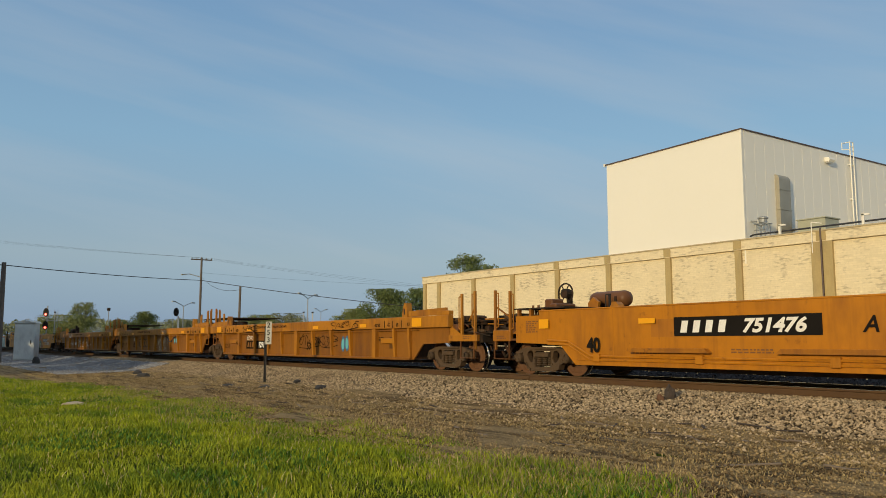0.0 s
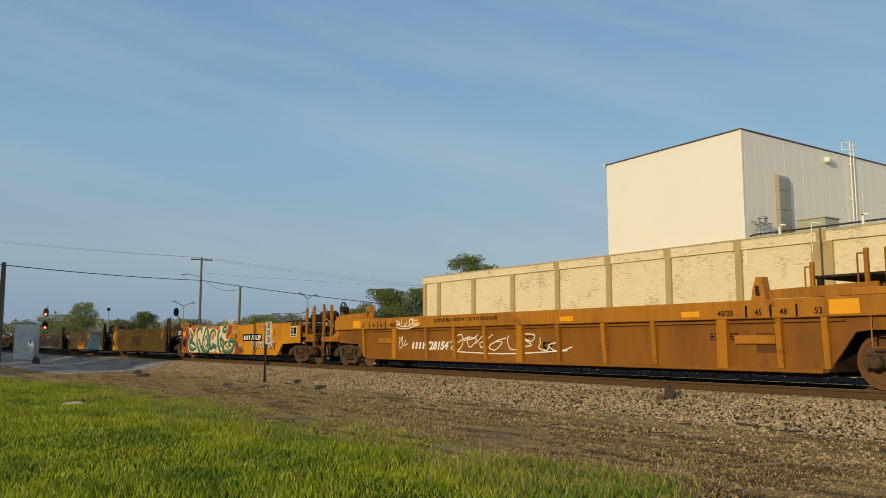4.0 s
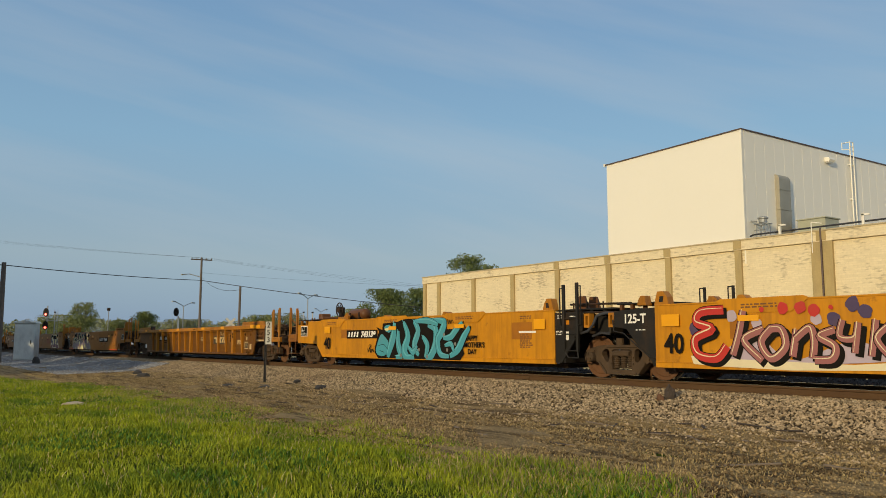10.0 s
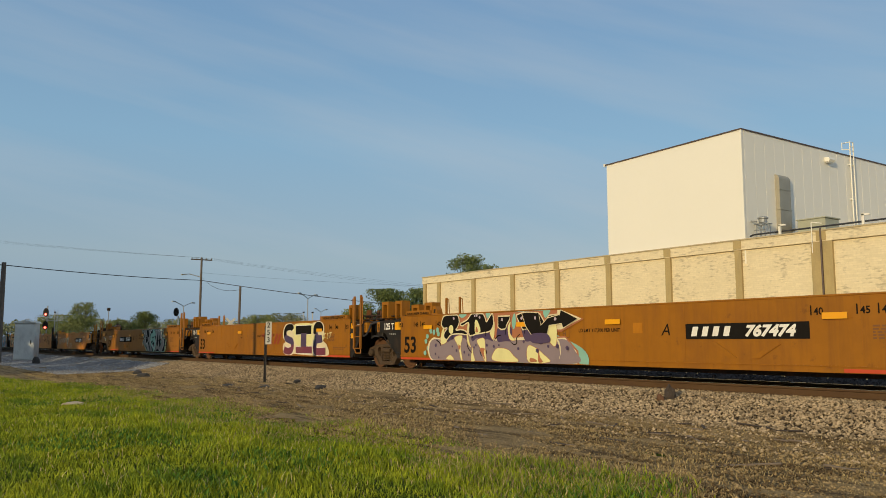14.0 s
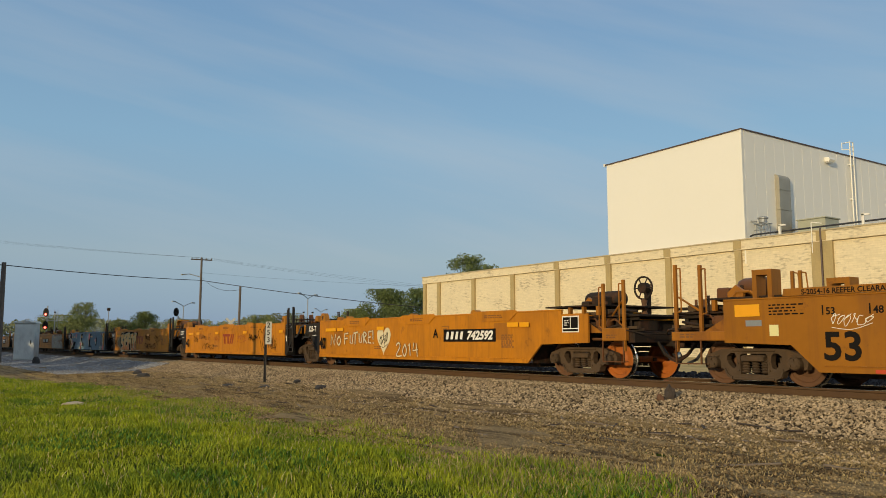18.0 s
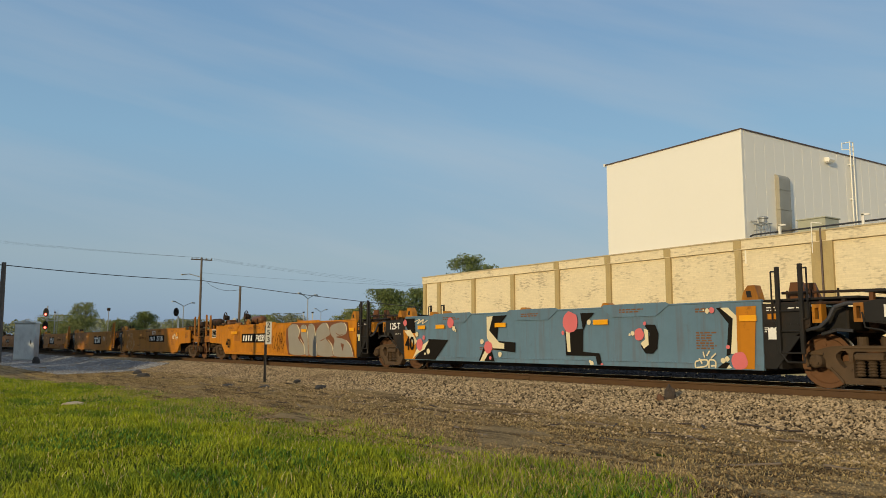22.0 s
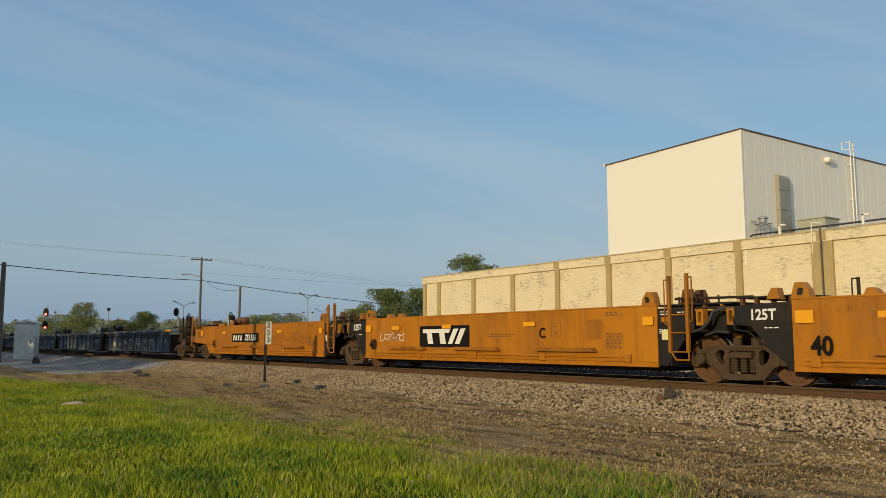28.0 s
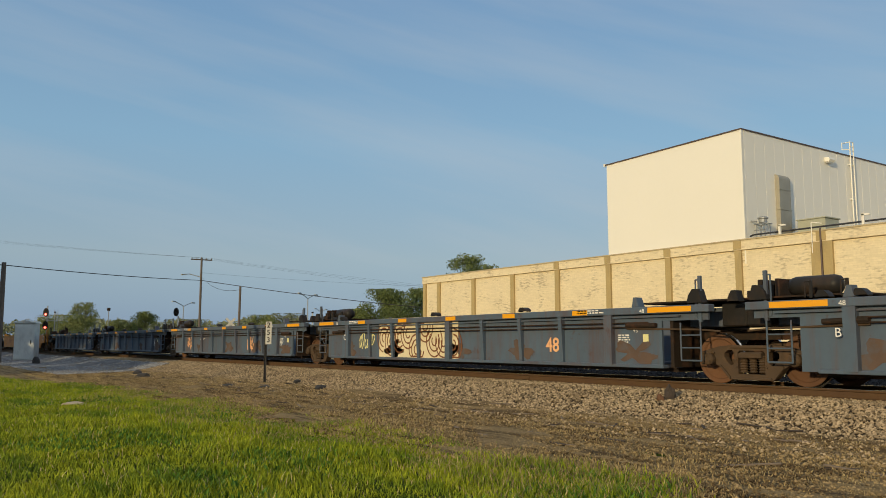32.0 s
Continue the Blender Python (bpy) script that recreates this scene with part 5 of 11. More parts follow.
class Art:
    """A sprayed piece on a car's side, built up layer by layer; every shape and stroke is a part of its own."""
    def __init__(self, car, y, label):
        self.car, self.y, self.label = car, y, label
        self.g = np.random.default_rng(len(label))

    def put(self, name, layers):
        bm = B()
        for k, (draw, _) in enumerate(layers):
            n = len(bm.faces)
            draw(bm, self.y - 0.0001 * k)
            for f in list(bm.faces)[n:]:
                f.material_index = k
        for v in bm.verts:
            v.co.z = min(1.578, max(0.308, v.co.z))
        ob = decal(name, bm, layers[0][1], self.car, self.label)
        for _, m in layers[1:]:
            ob.data.materials.append(m)
        self.y -= 0.0004
        return ob

    def fill(self, material, pts, line=None, lw=0.03, soft=True):
        loop = closed_line(pts) if soft else [Vector(p) for p in pts]
        def face(bm, y):
            bm.faces.new([bm.verts.new((p.x, y, p.y)) for p in loop])
        def edge(bm, y):
            ribbon(bm, [tuple(p) for p in loop + loop[:2]], lw, y, False, 1 if soft else 2)
        return self.put("graffiti_shape", [(face, material)] + ([(edge, line)] if line else []))

    def line(self, material, w, pts, rim=None, shade=None, shine=None, taper=True, edge=0.03, steps=6):
        def laid(wide, dx=0.0, dz=0.0):
            return lambda bm, y: ribbon(bm, [(p + dx, q + dz) for p, q in pts], wide, y, taper, steps)
        layers = []
        if shade:
            layers.append((laid(w + edge, 0.07, -0.06), shade))
        if rim:
            layers.append((laid(w + edge), rim))
        layers.append((laid(w), material))
        if shine:
            layers.append((lambda bm, y: ribbon(bm, [(p - 0.2 * w, q + 0.22 * w) for p, q in pts], 0.16 * w, y), shine))
        return self.put("graffiti_stroke", layers)

    def dot(self, material, x, z, r, rough=0.12):
        return self.put("graffiti_dot", [(lambda bm, y: blob(bm, x, z, r, r, y, self.g, rough, 18, 0.31, 1.57), material)])

    def star(self, material, x, z, r):
        def rays(bm, y):
            for k in range(4):
                a = 0.4 + math.pi * k / 4
                ribbon(bm, [(x - r * math.cos(a), z - r * math.sin(a)), (x + r * math.cos(a), z + r * math.sin(a))], 0.022, y - 0.00001 * k)
        return self.put("graffiti_star", [(rays, material)])


def rect(parent, x0, x1, z0, z1, y, material, name="stencil", label="", shear=0.0):
    bm = B()
    bm.faces.new([bm.verts.new(p) for p in ((x0, y, z0), (x1, y, z0), (x1 + shear, y, z1), (x0 + shear, y, z1))])
    return decal(name, bm, material, parent, label)


def bars(parent, x, z, w, rows, material, y, h=0.028, gap=0.05, seed=0):
    """Small print too fine to read, as rows of short bars."""
    g = np.random.default_rng(seed + int(abs(x * 100)))
    bm = B()
    for k in range(rows):
        q = x
        end = x + w * (0.7 + 0.3 * g.random())
        while q < end:
            l = 0.04 + 0.09 * g.random()
            bm.faces.new([bm.verts.new(p) for p in ((q, y, z - k * gap), (min(q + l, end), y, z - k * gap), (min(q + l, end), y, z - k * gap + h), (q, y, z - k * gap + h))])
            q += l + 0.03
    return decal("small_print", bm, material, parent)


def tag_scrawl(parent, x0, x1, z0, z1, material, seed, y, strokes=6, w=0.025, name="scrawl", label="scrawled paint-pen tag"):
    """Quick handwriting that spells nothing: hooks, loops and flicks."""
    g = np.random.default_rng(seed)
    bm = B()
    step = (x1 - x0) / strokes
    h = z1 - z0
    for k in range(strokes):
        cx, a, b = x0 + step * (k + 0.5), 0.55 * step, g.random()
        top, low = z1 - 0.3 * h * g.random(), z0 + 0.25 * h * g.random()
        m = (top + low) / 2
        form = int(g.random() * 5)
        if form == 0:
            pts = [(cx + a * 0.6, top - 0.1 * h), (cx, top), (cx - a, m + 0.1 * h), (cx - a * 0.7, low), (cx + a * 0.3, low + 0.05 * h), (cx + a, m)]
        elif form == 1:
            pts = [(cx - a, m), (cx, top), (cx + a * 0.8, m + 0.1 * h), (cx, low), (cx - a * 0.8, m - 0.1 * h), (cx - 0.2 * a, top - 0.1 * h), (cx + a, top)]
        elif form == 2:
            pts = [(cx - a * 0.3, top), (cx - a * 0.5, m), (cx - a * 0.3, low), (cx + a * 0.4, low - 0.04 * h), (cx + a, low + 0.3 * h)]
        elif form == 3:
            pts = [(cx - a, low), (cx - 0.2 * a, top), (cx + 0.2 * a, top - 0.1 * h), (cx + 0.1 * a, m), (cx + 0.7 * a, m + 0.12 * h), (cx + a * 0.8, low)]
        else:
            pts = [(cx - a * 0.8, top - 0.1 * h), (cx + a * 0.5, top), (cx + a * 0.6, m + 0.1 * h), (cx - a * 0.4, m), (cx + a * 0.8, low + 0.15 * h), (cx - a * 0.3, low), (cx - a, low + 0.1 * h)]
        pts = [(p + 0.28 * a * g.normal() + 0.15 * (q - m), q + 0.13 * h * g.normal()) for p, q in pts]
        ribbon(bm, pts, w, y - 0.0004 * k, False)
    if strokes > 3 and g.random() < 0.6:
        ribbon(bm, [(x0 + 0.1 * step, z0 - 0.04), ((x0 + x1) / 2, z0 - 0.08), (x1, z0 + 0.02)], w, y - 0.0004 * strokes - 0.001, False)
    return decal(name, bm, material, parent, label)


def car_number(parent, x, z, digits, y, w=2.55, h=0.30, shear=0.25, plate=True, letters=4, num=0.52, mark_mat=None):
    """Dark panel with the owner's mark as plain bars and the car's digits."""
    if plate:
        rect(parent, x - w / 2, x + w / 2, z - h / 2, z + h / 2, y, M["ink"], "number_panel", "black panel with white car number")
    y -= 0.004
    bm = B()
    lw = w * 0.30 / letters
    for k in range(letters):
        q = x - w * 0.46 + (k + 0.1) * lw * 1.25
        zz0, zz1, sh = z - h * 0.31, z + h * 0.31, 0.05
        bm.faces.new([bm.verts.new(p) for p in ((q, y, zz0), (q + lw * 0.66, y, zz0), (q + lw * 0.66 + sh, y, zz1), (q + sh, y, zz1))])
    decal("owner_mark", bm, mark_mat or M["white"], parent)
    lettering(digits, x + w * 0.20, z - h * 0.31, h * 0.92, M["white"], parent, y, shear, 0.013, 1.2 * num / 0.52)


def logo_bars(parent, x, z, w, h, material, y, panel=None, tri=None):
    """The owner's sign as plain slanted blocks."""
    if panel:
        rect(parent, x - w * 0.58, x + w * 0.58, z - h * 0.72, z + h * 0.72, y, panel, "logo_panel")
        y -= 0.004
    bm = B()
    def quad(a, b, c, d):
        bm.faces.new([bm.verts.new((p[0], y, p[1])) for p in (a, b, c, d)])
    x0, x1, z0, z1 = x - w / 2, x + w / 2, z - h / 2, z + h / 2
    # one long bar with two feet, and two slanted bars beside it
    quad((x0, z0 + 0.74 * h), (x0 + w * 0.63, z0 + 0.74 * h), (x0 + w * 0.66, z1), (x0, z1))
    for a in (0.10, 0.40):
        quad((x0 + w * (a + 0.03), z0), (x0 + w * (a + 0.16), z0), (x0 + w * (a + 0.12), z0 + 0.735 * h), (x0 + w * a, z0 + 0.735 * h))
    for a in (0.60, 0.76):
        quad((x0 + w * a, z0), (x0 + w * (a + 0.10), z0), (x0 + w * (a + 0.24), z1), (x0 + w * (a + 0.13), z1))
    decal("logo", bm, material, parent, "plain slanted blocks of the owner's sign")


# ---- pieces that the cars share ----
def stanchion(parent, x, z0, z1, material, y=-1.38, loop=0.12):
    """A flat upright post with a grab iron beside it."""
    s = part("handrail_post", box(B(), x - 0.034, x + 0.034, y - 0.03, y + 0.04, z0, z1, 0.007), material, parent)
    bm = B()
    path(bm, [(x - 0.045, y, z1 - 0.08), (x - loop, y, z1 - 0.08), (x - loop, y, max(z0 + 0.1, z1 - 0.95)), (x - 0.045, y, max(z0 + 0.05, z1 - 1.0))], 0.016, 5)
    part("grab_iron", bm, material, s)


def guide_block(parent, x, y, z, material, w=0.42, h=0.30, flip=1):
    """Slanted container guide on the top edge."""
    prof = [(-w / 2, 0), (w / 2, 0), (w / 2 - 0.04, h * 0.55), (w * 0.12, h), (-w * 0.28, h), (-w / 2 + 0.03, h * 0.45)]
    out = [(x + flip * a, z + b) for a, b in prof]
    bm = B()
    prism(bm, out, y - 0.03, y - 0.012)
    prism(bm, out, y + 0.14, y + 0.16)
    for p, q in zip(out[1:], out[2:] + out[:1]):
        if abs(p[1] - z) + abs(q[1] - z) > 0.02:
            prism(bm, [p, q, (q[0] * 0.96 + x * 0.04, q[1] - 0.02), (p[0] * 0.96 + x * 0.04, p[1] - 0.02)], y - 0.011, y + 0.139)
    ob = part("container_guide", bm, material, parent)
    if h > 0.2:
        rect(ob, x - w * 0.16, x + w * 0.12, z + h * 0.18, z + h * 0.62, y - 0.034, M["black"], "guide_slot", shear=w * 0.06 * flip)
    return ob


def mast_wheel(parent, x, y, s):
    """Spoked hand-brake wheel on a short mast."""
    part("brake_mast", box(B(), x - 0.05, x + 0.05, y + 0.07, y + 0.22, 1.42, 2.2, 0.01), M["steel"], parent)
    chain = lathe(B(), [(0.03, 1.42), (0.09, 1.46), (0.06, 1.55), (0.10, 1.62), (0.06, 1.7), (0.08, 1.8), (0.03, 1.84)], 8, "z")
    part("chain_housing", chain, M["wheel"], parent).location = (x + s * 0.02, y, 0)
    bm = B()
    n, r = 18, 0.27
    ring = [(r * math.cos(2 * math.pi * i / n), 0, r * math.sin(2 * math.pi * i / n)) for i in range(n + 1)]
    path(bm, ring, 0.024, 6)
    for k in range(6):
        path(bm, [(0, -0.03, 0), ring[k * 3]], 0.016, 5)
    rod(bm, (0, -0.06, 0), (0, 0.12, 0), 0.13, 12)
    part("brake_wheel", bm, M["steel"], parent, "spoked hand-brake wheel").matrix_basis = pose(x, y, 2.1)


def brake_gear(parent, xt, s, style, tank_mat):
    """Hand-brake wheel, air reservoir and valves on an end platform; s: which way is outward."""
    part("brake_deck", box(B(), min(xt - s * 1.0, xt + s * 0.85), max(xt - s * 1.0, xt + s * 0.85), -1.34, 1.2, 1.63, 1.665), M["steel"], parent)
    for q in (-0.2, 0.25, 0.7):
        part("deck_bracket", box(B(), xt + s * q - 0.04, xt + s * q + 0.04, -1.32, -1.24, 1.42, 1.629), M["endpaint"], parent)
    if style == "48":
        return mast_wheel(parent, xt + s * 0.1, -0.82, s)
    # the long car's reservoir is short and stands near its end, the others' lies far over
    tx, ty, half, vx = (xt + s * 0.3, -0.5, 0.24, 0.72) if style == "53" else (xt - s * 0.75 + 0.2, 0.3, 0.5, 0.0)
    tank = lathe(B(), [(0.05, -half - 0.12), (0.17, -half - 0.07), (0.2, -half + 0.02), (0.2, half - 0.02), (0.17, half + 0.07), (0.05, half + 0.12)], 18, "x")
    o = part("air_reservoir", tank, tank_mat, parent, "drum-shaped brake air reservoir", True)
    o.location = (tx, ty, 1.88)
    for q in (-0.7, 0.7):
        part("reservoir_strap", box(B(), -0.03, 0.03, -0.23, 0.23, -0.26, 0.05), M["steel"], o).location = (q * half, 0, 0)
    part("reservoir_bracket", prism(B(), [(tx - 0.3, 1.62), (tx + 0.02, 1.62), (tx + 0.06, 1.80), (tx - 0.12, 1.92), (tx - 0.3, 1.78)], ty - 0.5, ty - 0.42), M["endpaint"], parent)
    grime = M["steel"] if tank_mat is M["steel"] else M["tank"]
    part("brake_valve", box(B(), xt + s * (0.15 + vx) - 0.14, xt + s * (0.15 + vx) + 0.14, -0.8, -0.4, 1.62, 1.90, 0.03), grime, parent, "grimy brake valve")
    part("brake_valve", box(B(), xt + s * (vx - 0.12) - 0.12, xt + s * (vx - 0.12) + 0.12, -0.9, -0.2, 1.62, 1.78, 0.03), grime, parent, "grimy brake valve")
    for k in range(5):
        x = xt + s * (0.3 + vx + 0.1 * k)
        part("valve_stem", rod(B(), (x, -0.9, 1.42), (x, -0.9, 1.68 + 0.07 * (k % 2)), 0.03, 6), grime, parent)
    if style == "53":
        part("valve_pipe", path(B(), [(xt + 0.1, -1.0, 1.64), (xt - 0.1, -1.0, 1.78), (xt - 0.4, -1.0, 1.78), (xt - 0.55, -1.0, 1.62)], 0.028, 6), M["endpaint"], parent)
    else:
        mast_wheel(parent, xt + s * 0.66, 0.3, s)


def coupler(parent, xt, s, reach):
    bm = B()
    box(bm, min(xt, xt + s * reach), max(xt, xt + s * reach), -0.14, 0.14, 0.72, 0.98, 0.02)
    box(bm, min(xt + s * (reach - 0.3), xt + s * reach), max(xt + s * (reach - 0.3), xt + s * reach), -0.2, 0.2, 0.68, 1.0, 0.04)
    part("coupler", bm, M["steel"], parent, "heavy knuckle coupler")
    bm = B()
    path(bm, [(xt + s * (reach - 0.5), -0.3, 0.75), (xt + s * (reach - 0.25), -0.32, 0.45), (xt + s * reach, -0.3, 0.36)], 0.03, 6)
    part("air_hose", bm, M["wire"], parent)


def end_platform(parent, xt, s, body, style):
    """The open end of a car beyond its end truck: sill, deck, steps, posts, coupler; s: outward."""
    def rx(a, b):
        return sorted((xt + s * a, xt + s * b))
    gap0 = 0.6 if style == "40" else 0.36
    if body not in (M["bluegrey"], M["brownish"]):
        body = M["endpaint"]
    elif body is M["bluegrey"]:
        body = M["black"]
    if style == "40":
        part("end_sill", box(B(), *rx(0.92, 1.62), -1.42, -1.30, 0.84, 1.12, 0.012), body, parent)
        part("sill_pipe", rod(B(), (xt + s * gap0, -1.36, 0.88), (xt + s * 0.92, -1.36, 0.88), 0.03, 8), M["tank"], parent)
    else:
        part("end_sill", box(B(), *rx(gap0, 1.66), -1.42, -1.30, 0.84, 1.02, 0.012), body, parent)
    # triple valve with its rusty pipes beside the last of the side plate
    valve = lathe(B(), [(0.03, -0.2), (0.1, -0.17), (0.12, -0.05), (0.09, 0.0), (0.13, 0.06), (0.11, 0.18), (0.03, 0.2)], 12, "x")
    box(valve, -0.1, 0.1, -0.13, 0.13, -0.18, 0.1, 0.02)
    path(valve, [(0.15, 0, 0.05), (0.3, 0.02, 0.1), (0.45, 0.02, 0.02)], 0.025, 6)
    path(valve, [(-0.15, 0, -0.02), (-0.28, 0.0, 0.12), (-0.42, 0.0, 0.12)], 0.022, 6)
    part("control_valve", valve, M["tank"], parent, "rusty brake control valve with pipes").location = (xt + s * (gap0 + 0.22), -1.22, 1.22)
    part("post_brace", rod(B(), (xt + s * 1.5, -1.36, 1.72), (xt + s * 1.05, -1.2, 1.40), 0.024, 6), body, parent)
    part("end_sill", box(B(), *rx(gap0, 1.75), 1.30, 1.42, 0.82, 1.02, 0.012), body, parent)
    part("end_beam", box(B(), *rx(1.55, 1.75), -1.29, 1.29, 0.80, 1.05, 0.012), M["steel"], parent)
    part("centre_sill", box(B(), *rx(-1.2, 1.54), -0.3, 0.3, 0.86, 1.3, 0.02), M["steel"], parent)
    part("walkway", box(B(), *rx(0.40, 1.80), -1.2, 1.2, 1.37, 1.42, 0.008), M["steel"], parent)
    bm = B()
    for q in (0.6, 1.1, 1.5):
        rod(bm, (xt + s * q, -1.1, 1.02), (xt + s * q, -1.1, 1.37), 0.035, 6)
        box(bm, xt + s * q - 0.16, xt + s * q + 0.16, -1.0, -0.4, 1.05, 1.30, 0.02)
    path(bm, [(xt + s * 0.45, -1.25, 1.2), (xt + s * 0.9, -1.28, 1.12), (xt + s * 1.5, -1.25, 1.22)], 0.03, 6)
    part("deck_support", bm, M["steel"], parent)
    hi = {"53": 2.33, "40": 2.12, "53r": 2.15, "48": 2.15}[style]
    stanchion(parent, xt + s * 0.95, 0.85, hi, body, loop=0.13 * s)
    stanchion(parent, xt + s * 1.55, 0.62, hi + 0.05, body, loop=0.13 * s)
    bm = B()
    for q in (0.95, 1.55):
        box(bm, xt + s * q - 0.014, xt + s * q + 0.014, -1.43, -1.40, 0.40, 0.84)
    box(bm, *rx(0.935, 1.565), -1.43, -1.28, 0.38, 0.399)
    part("stirrup_step", bm, M["tank"], parent)
    bm = B()
    for z, q0, q1 in ((1.06, 0.2, 1.9), (1.30, -0.4, 1.75), (1.47, 0.1, 1.7)):
        rod(bm, (xt + s * q0, -1.16, z), (xt + s * q1, -1.12, z + 0.02), 0.032, 6)
    path(bm, [(xt + s * 1.2, -1.36, 1.1), (xt + s * 1.75, -1.4, 1.06), (xt + s * 1.95, -1.2, 0.98), (xt + s * 2.05, -0.4, 1.0)], 0.018, 5)
    path(bm, [(xt + s * 1.7, -0.5, 0.85), (xt + s * 1.95, -0.55, 0.55), (xt + s * 2.2, -0.5, 0.42), (xt + s * 2.45, -0.4, 0.55)], 0.035, 6)
    part("brake_piping", bm, M["steel"], parent, "grimy brake pipes, hose and uncoupling lever")
    bm = B()
    for q in (0.5, 0.85, 1.3):
        box(bm, xt + s * q - 0.09, xt + s * q + 0.09, -1.22, -0.9, 1.425, 1.50 + 0.05 * (q > 0.8), 0.01)
    box(bm, *rx(0.42, 1.78), -1.24, -1.18, 1.10, 1.16)
    part("deck_fitting", bm, M["truck"], parent)
    part("sill_gusset", prism(B(), [(xt + s * 0.37, 1.02), (xt + s * 0.9, 1.02), (xt + s * 0.37, 1.3)], -1.36, -1.33), body, parent)
    bars(parent, xt + s * 1.25 - 0.2, 0.95, 0.4, 2, M["brownink"], -1.424, 0.03)
    coupler(parent, xt, s, 2.15)


def slotted_bracket(parent, x, z0, z1):
    """Cast safety bracket: a hollow square frame with a dark slot."""
    bm = B()
    w = 0.085
    for a, b, e, f in ((x - w, x + w, z1 - 0.06, z1), (x - w, x + w, z0, z0 + 0.06), (x - w, x - w + 0.05, z0 + 0.06, z1 - 0.06), (x + w - 0.05, x + w, z0 + 0.06, z1 - 0.06)):
        box(bm, a, b, -1.46, -1.30, e, f)
    ob = part("cast_bracket", bm, M["brownish"], parent, "rusty orange slotted bracket")
    part("bracket_slot", box(B(), x - w + 0.05, x + w - 0.05, -1.36, -1.31, z0 + 0.06, z1 - 0.06), M["black"], ob)


def joint_casting(parent, xt):
    """Rusty bowl and neck of the articulated joint over the truck's bolster."""
    bm = lathe(B(), [(0.34, 0.78), (0.36, 0.86), (0.24, 0.92), (0.20, 1.02), (0.30, 1.12), (0.30, 1.24), (0.18, 1.30)], 18, "z")
    box(bm, -0.62, -0.2, -0.42, 0.42, 0.98, 1.22, 0.03)
    box(bm, 0.2, 0.62, -0.5, 0.5, 1.02, 1.28, 0.03)
    part("articulation_joint", bm, M["wheel"], parent, "rusty cast articulation joint").location = (xt, 0, 0)
    for y in (-0.95, 0.95):
        bm = box(B(), xt - 0.34, xt + 0.34, y - 0.16, y + 0.16, 0.66, 0.74, 0.01)
        rod(bm, (xt - 0.2, y, 0.74), (xt - 0.2, y, 0.90), 0.09, 10)
        rod(bm, (xt + 0.2, y, 0.74), (xt + 0.2, y, 0.90), 0.09, 10)
        part("side_bearing", bm, M["truck"], parent)


def rusty_rigging(parent, xt):
    """Heavy rusty lever gear and hoses lying on the walkway over a joint."""
    for y in (-0.95, -0.35):
        part("rigging_beam", prism(B(), [(xt - 1.28, 1.62), (xt - 1.18, 2.0), (xt - 0.1, 1.93), (xt + 0.32, 1.74), (xt + 0.34, 1.62), (xt - 0.05, 1.66), (xt - 0.4, 1.82), (xt - 1.05, 1.86), (xt - 1.12, 1.62)], y - 0.04, y + 0.04), M["tank"], parent, "rusty lever beam")
    bm = B()
    for k, (x, w, h) in enumerate(((-1.0, 0.16, 0.2), (-0.72, 0.1, 0.26), (-0.45, 0.14, 0.16), (-0.2, 0.08, 0.22), (0.1, 0.18, 0.14))):
        box(bm, xt + x - w / 2, xt + x + w / 2, -0.9 + 0.07 * k, -0.4, 1.6, 1.6 + h, 0.015)
    rod(bm, (xt - 1.0, -1.02, 1.72), (xt + 0.1, -1.0, 1.80), 0.035, 8)
    rod(bm, (xt - 0.55, -1.04, 1.68), (xt + 0.3, -1.0, 1.64), 0.05, 8)
    part("rigging_gear", bm, M["wheel"], parent, "rusty brake gear")
    part("air_hose", path(B(), smooth_hose(xt), 0.028, 6), M["wire"], parent)
    part("bracket_frame", prism(B(), [(xt - 1.72, 1.6), (xt - 1.66, 1.98), (xt - 1.5, 2.06), (xt - 1.36, 2.04), (xt - 1.36, 1.98), (xt - 1.48, 1.98), (xt - 1.58, 1.9), (xt - 1.62, 1.6)], -1.1, -0.5), M["brownish"], parent)


def smooth_hose(xt):
    return [(xt - 0.85 + 0.1 * k, -1.06, 1.76 + 0.12 * math.sin(0.28 * k) - 0.004 * k * k) for k in range(11)]


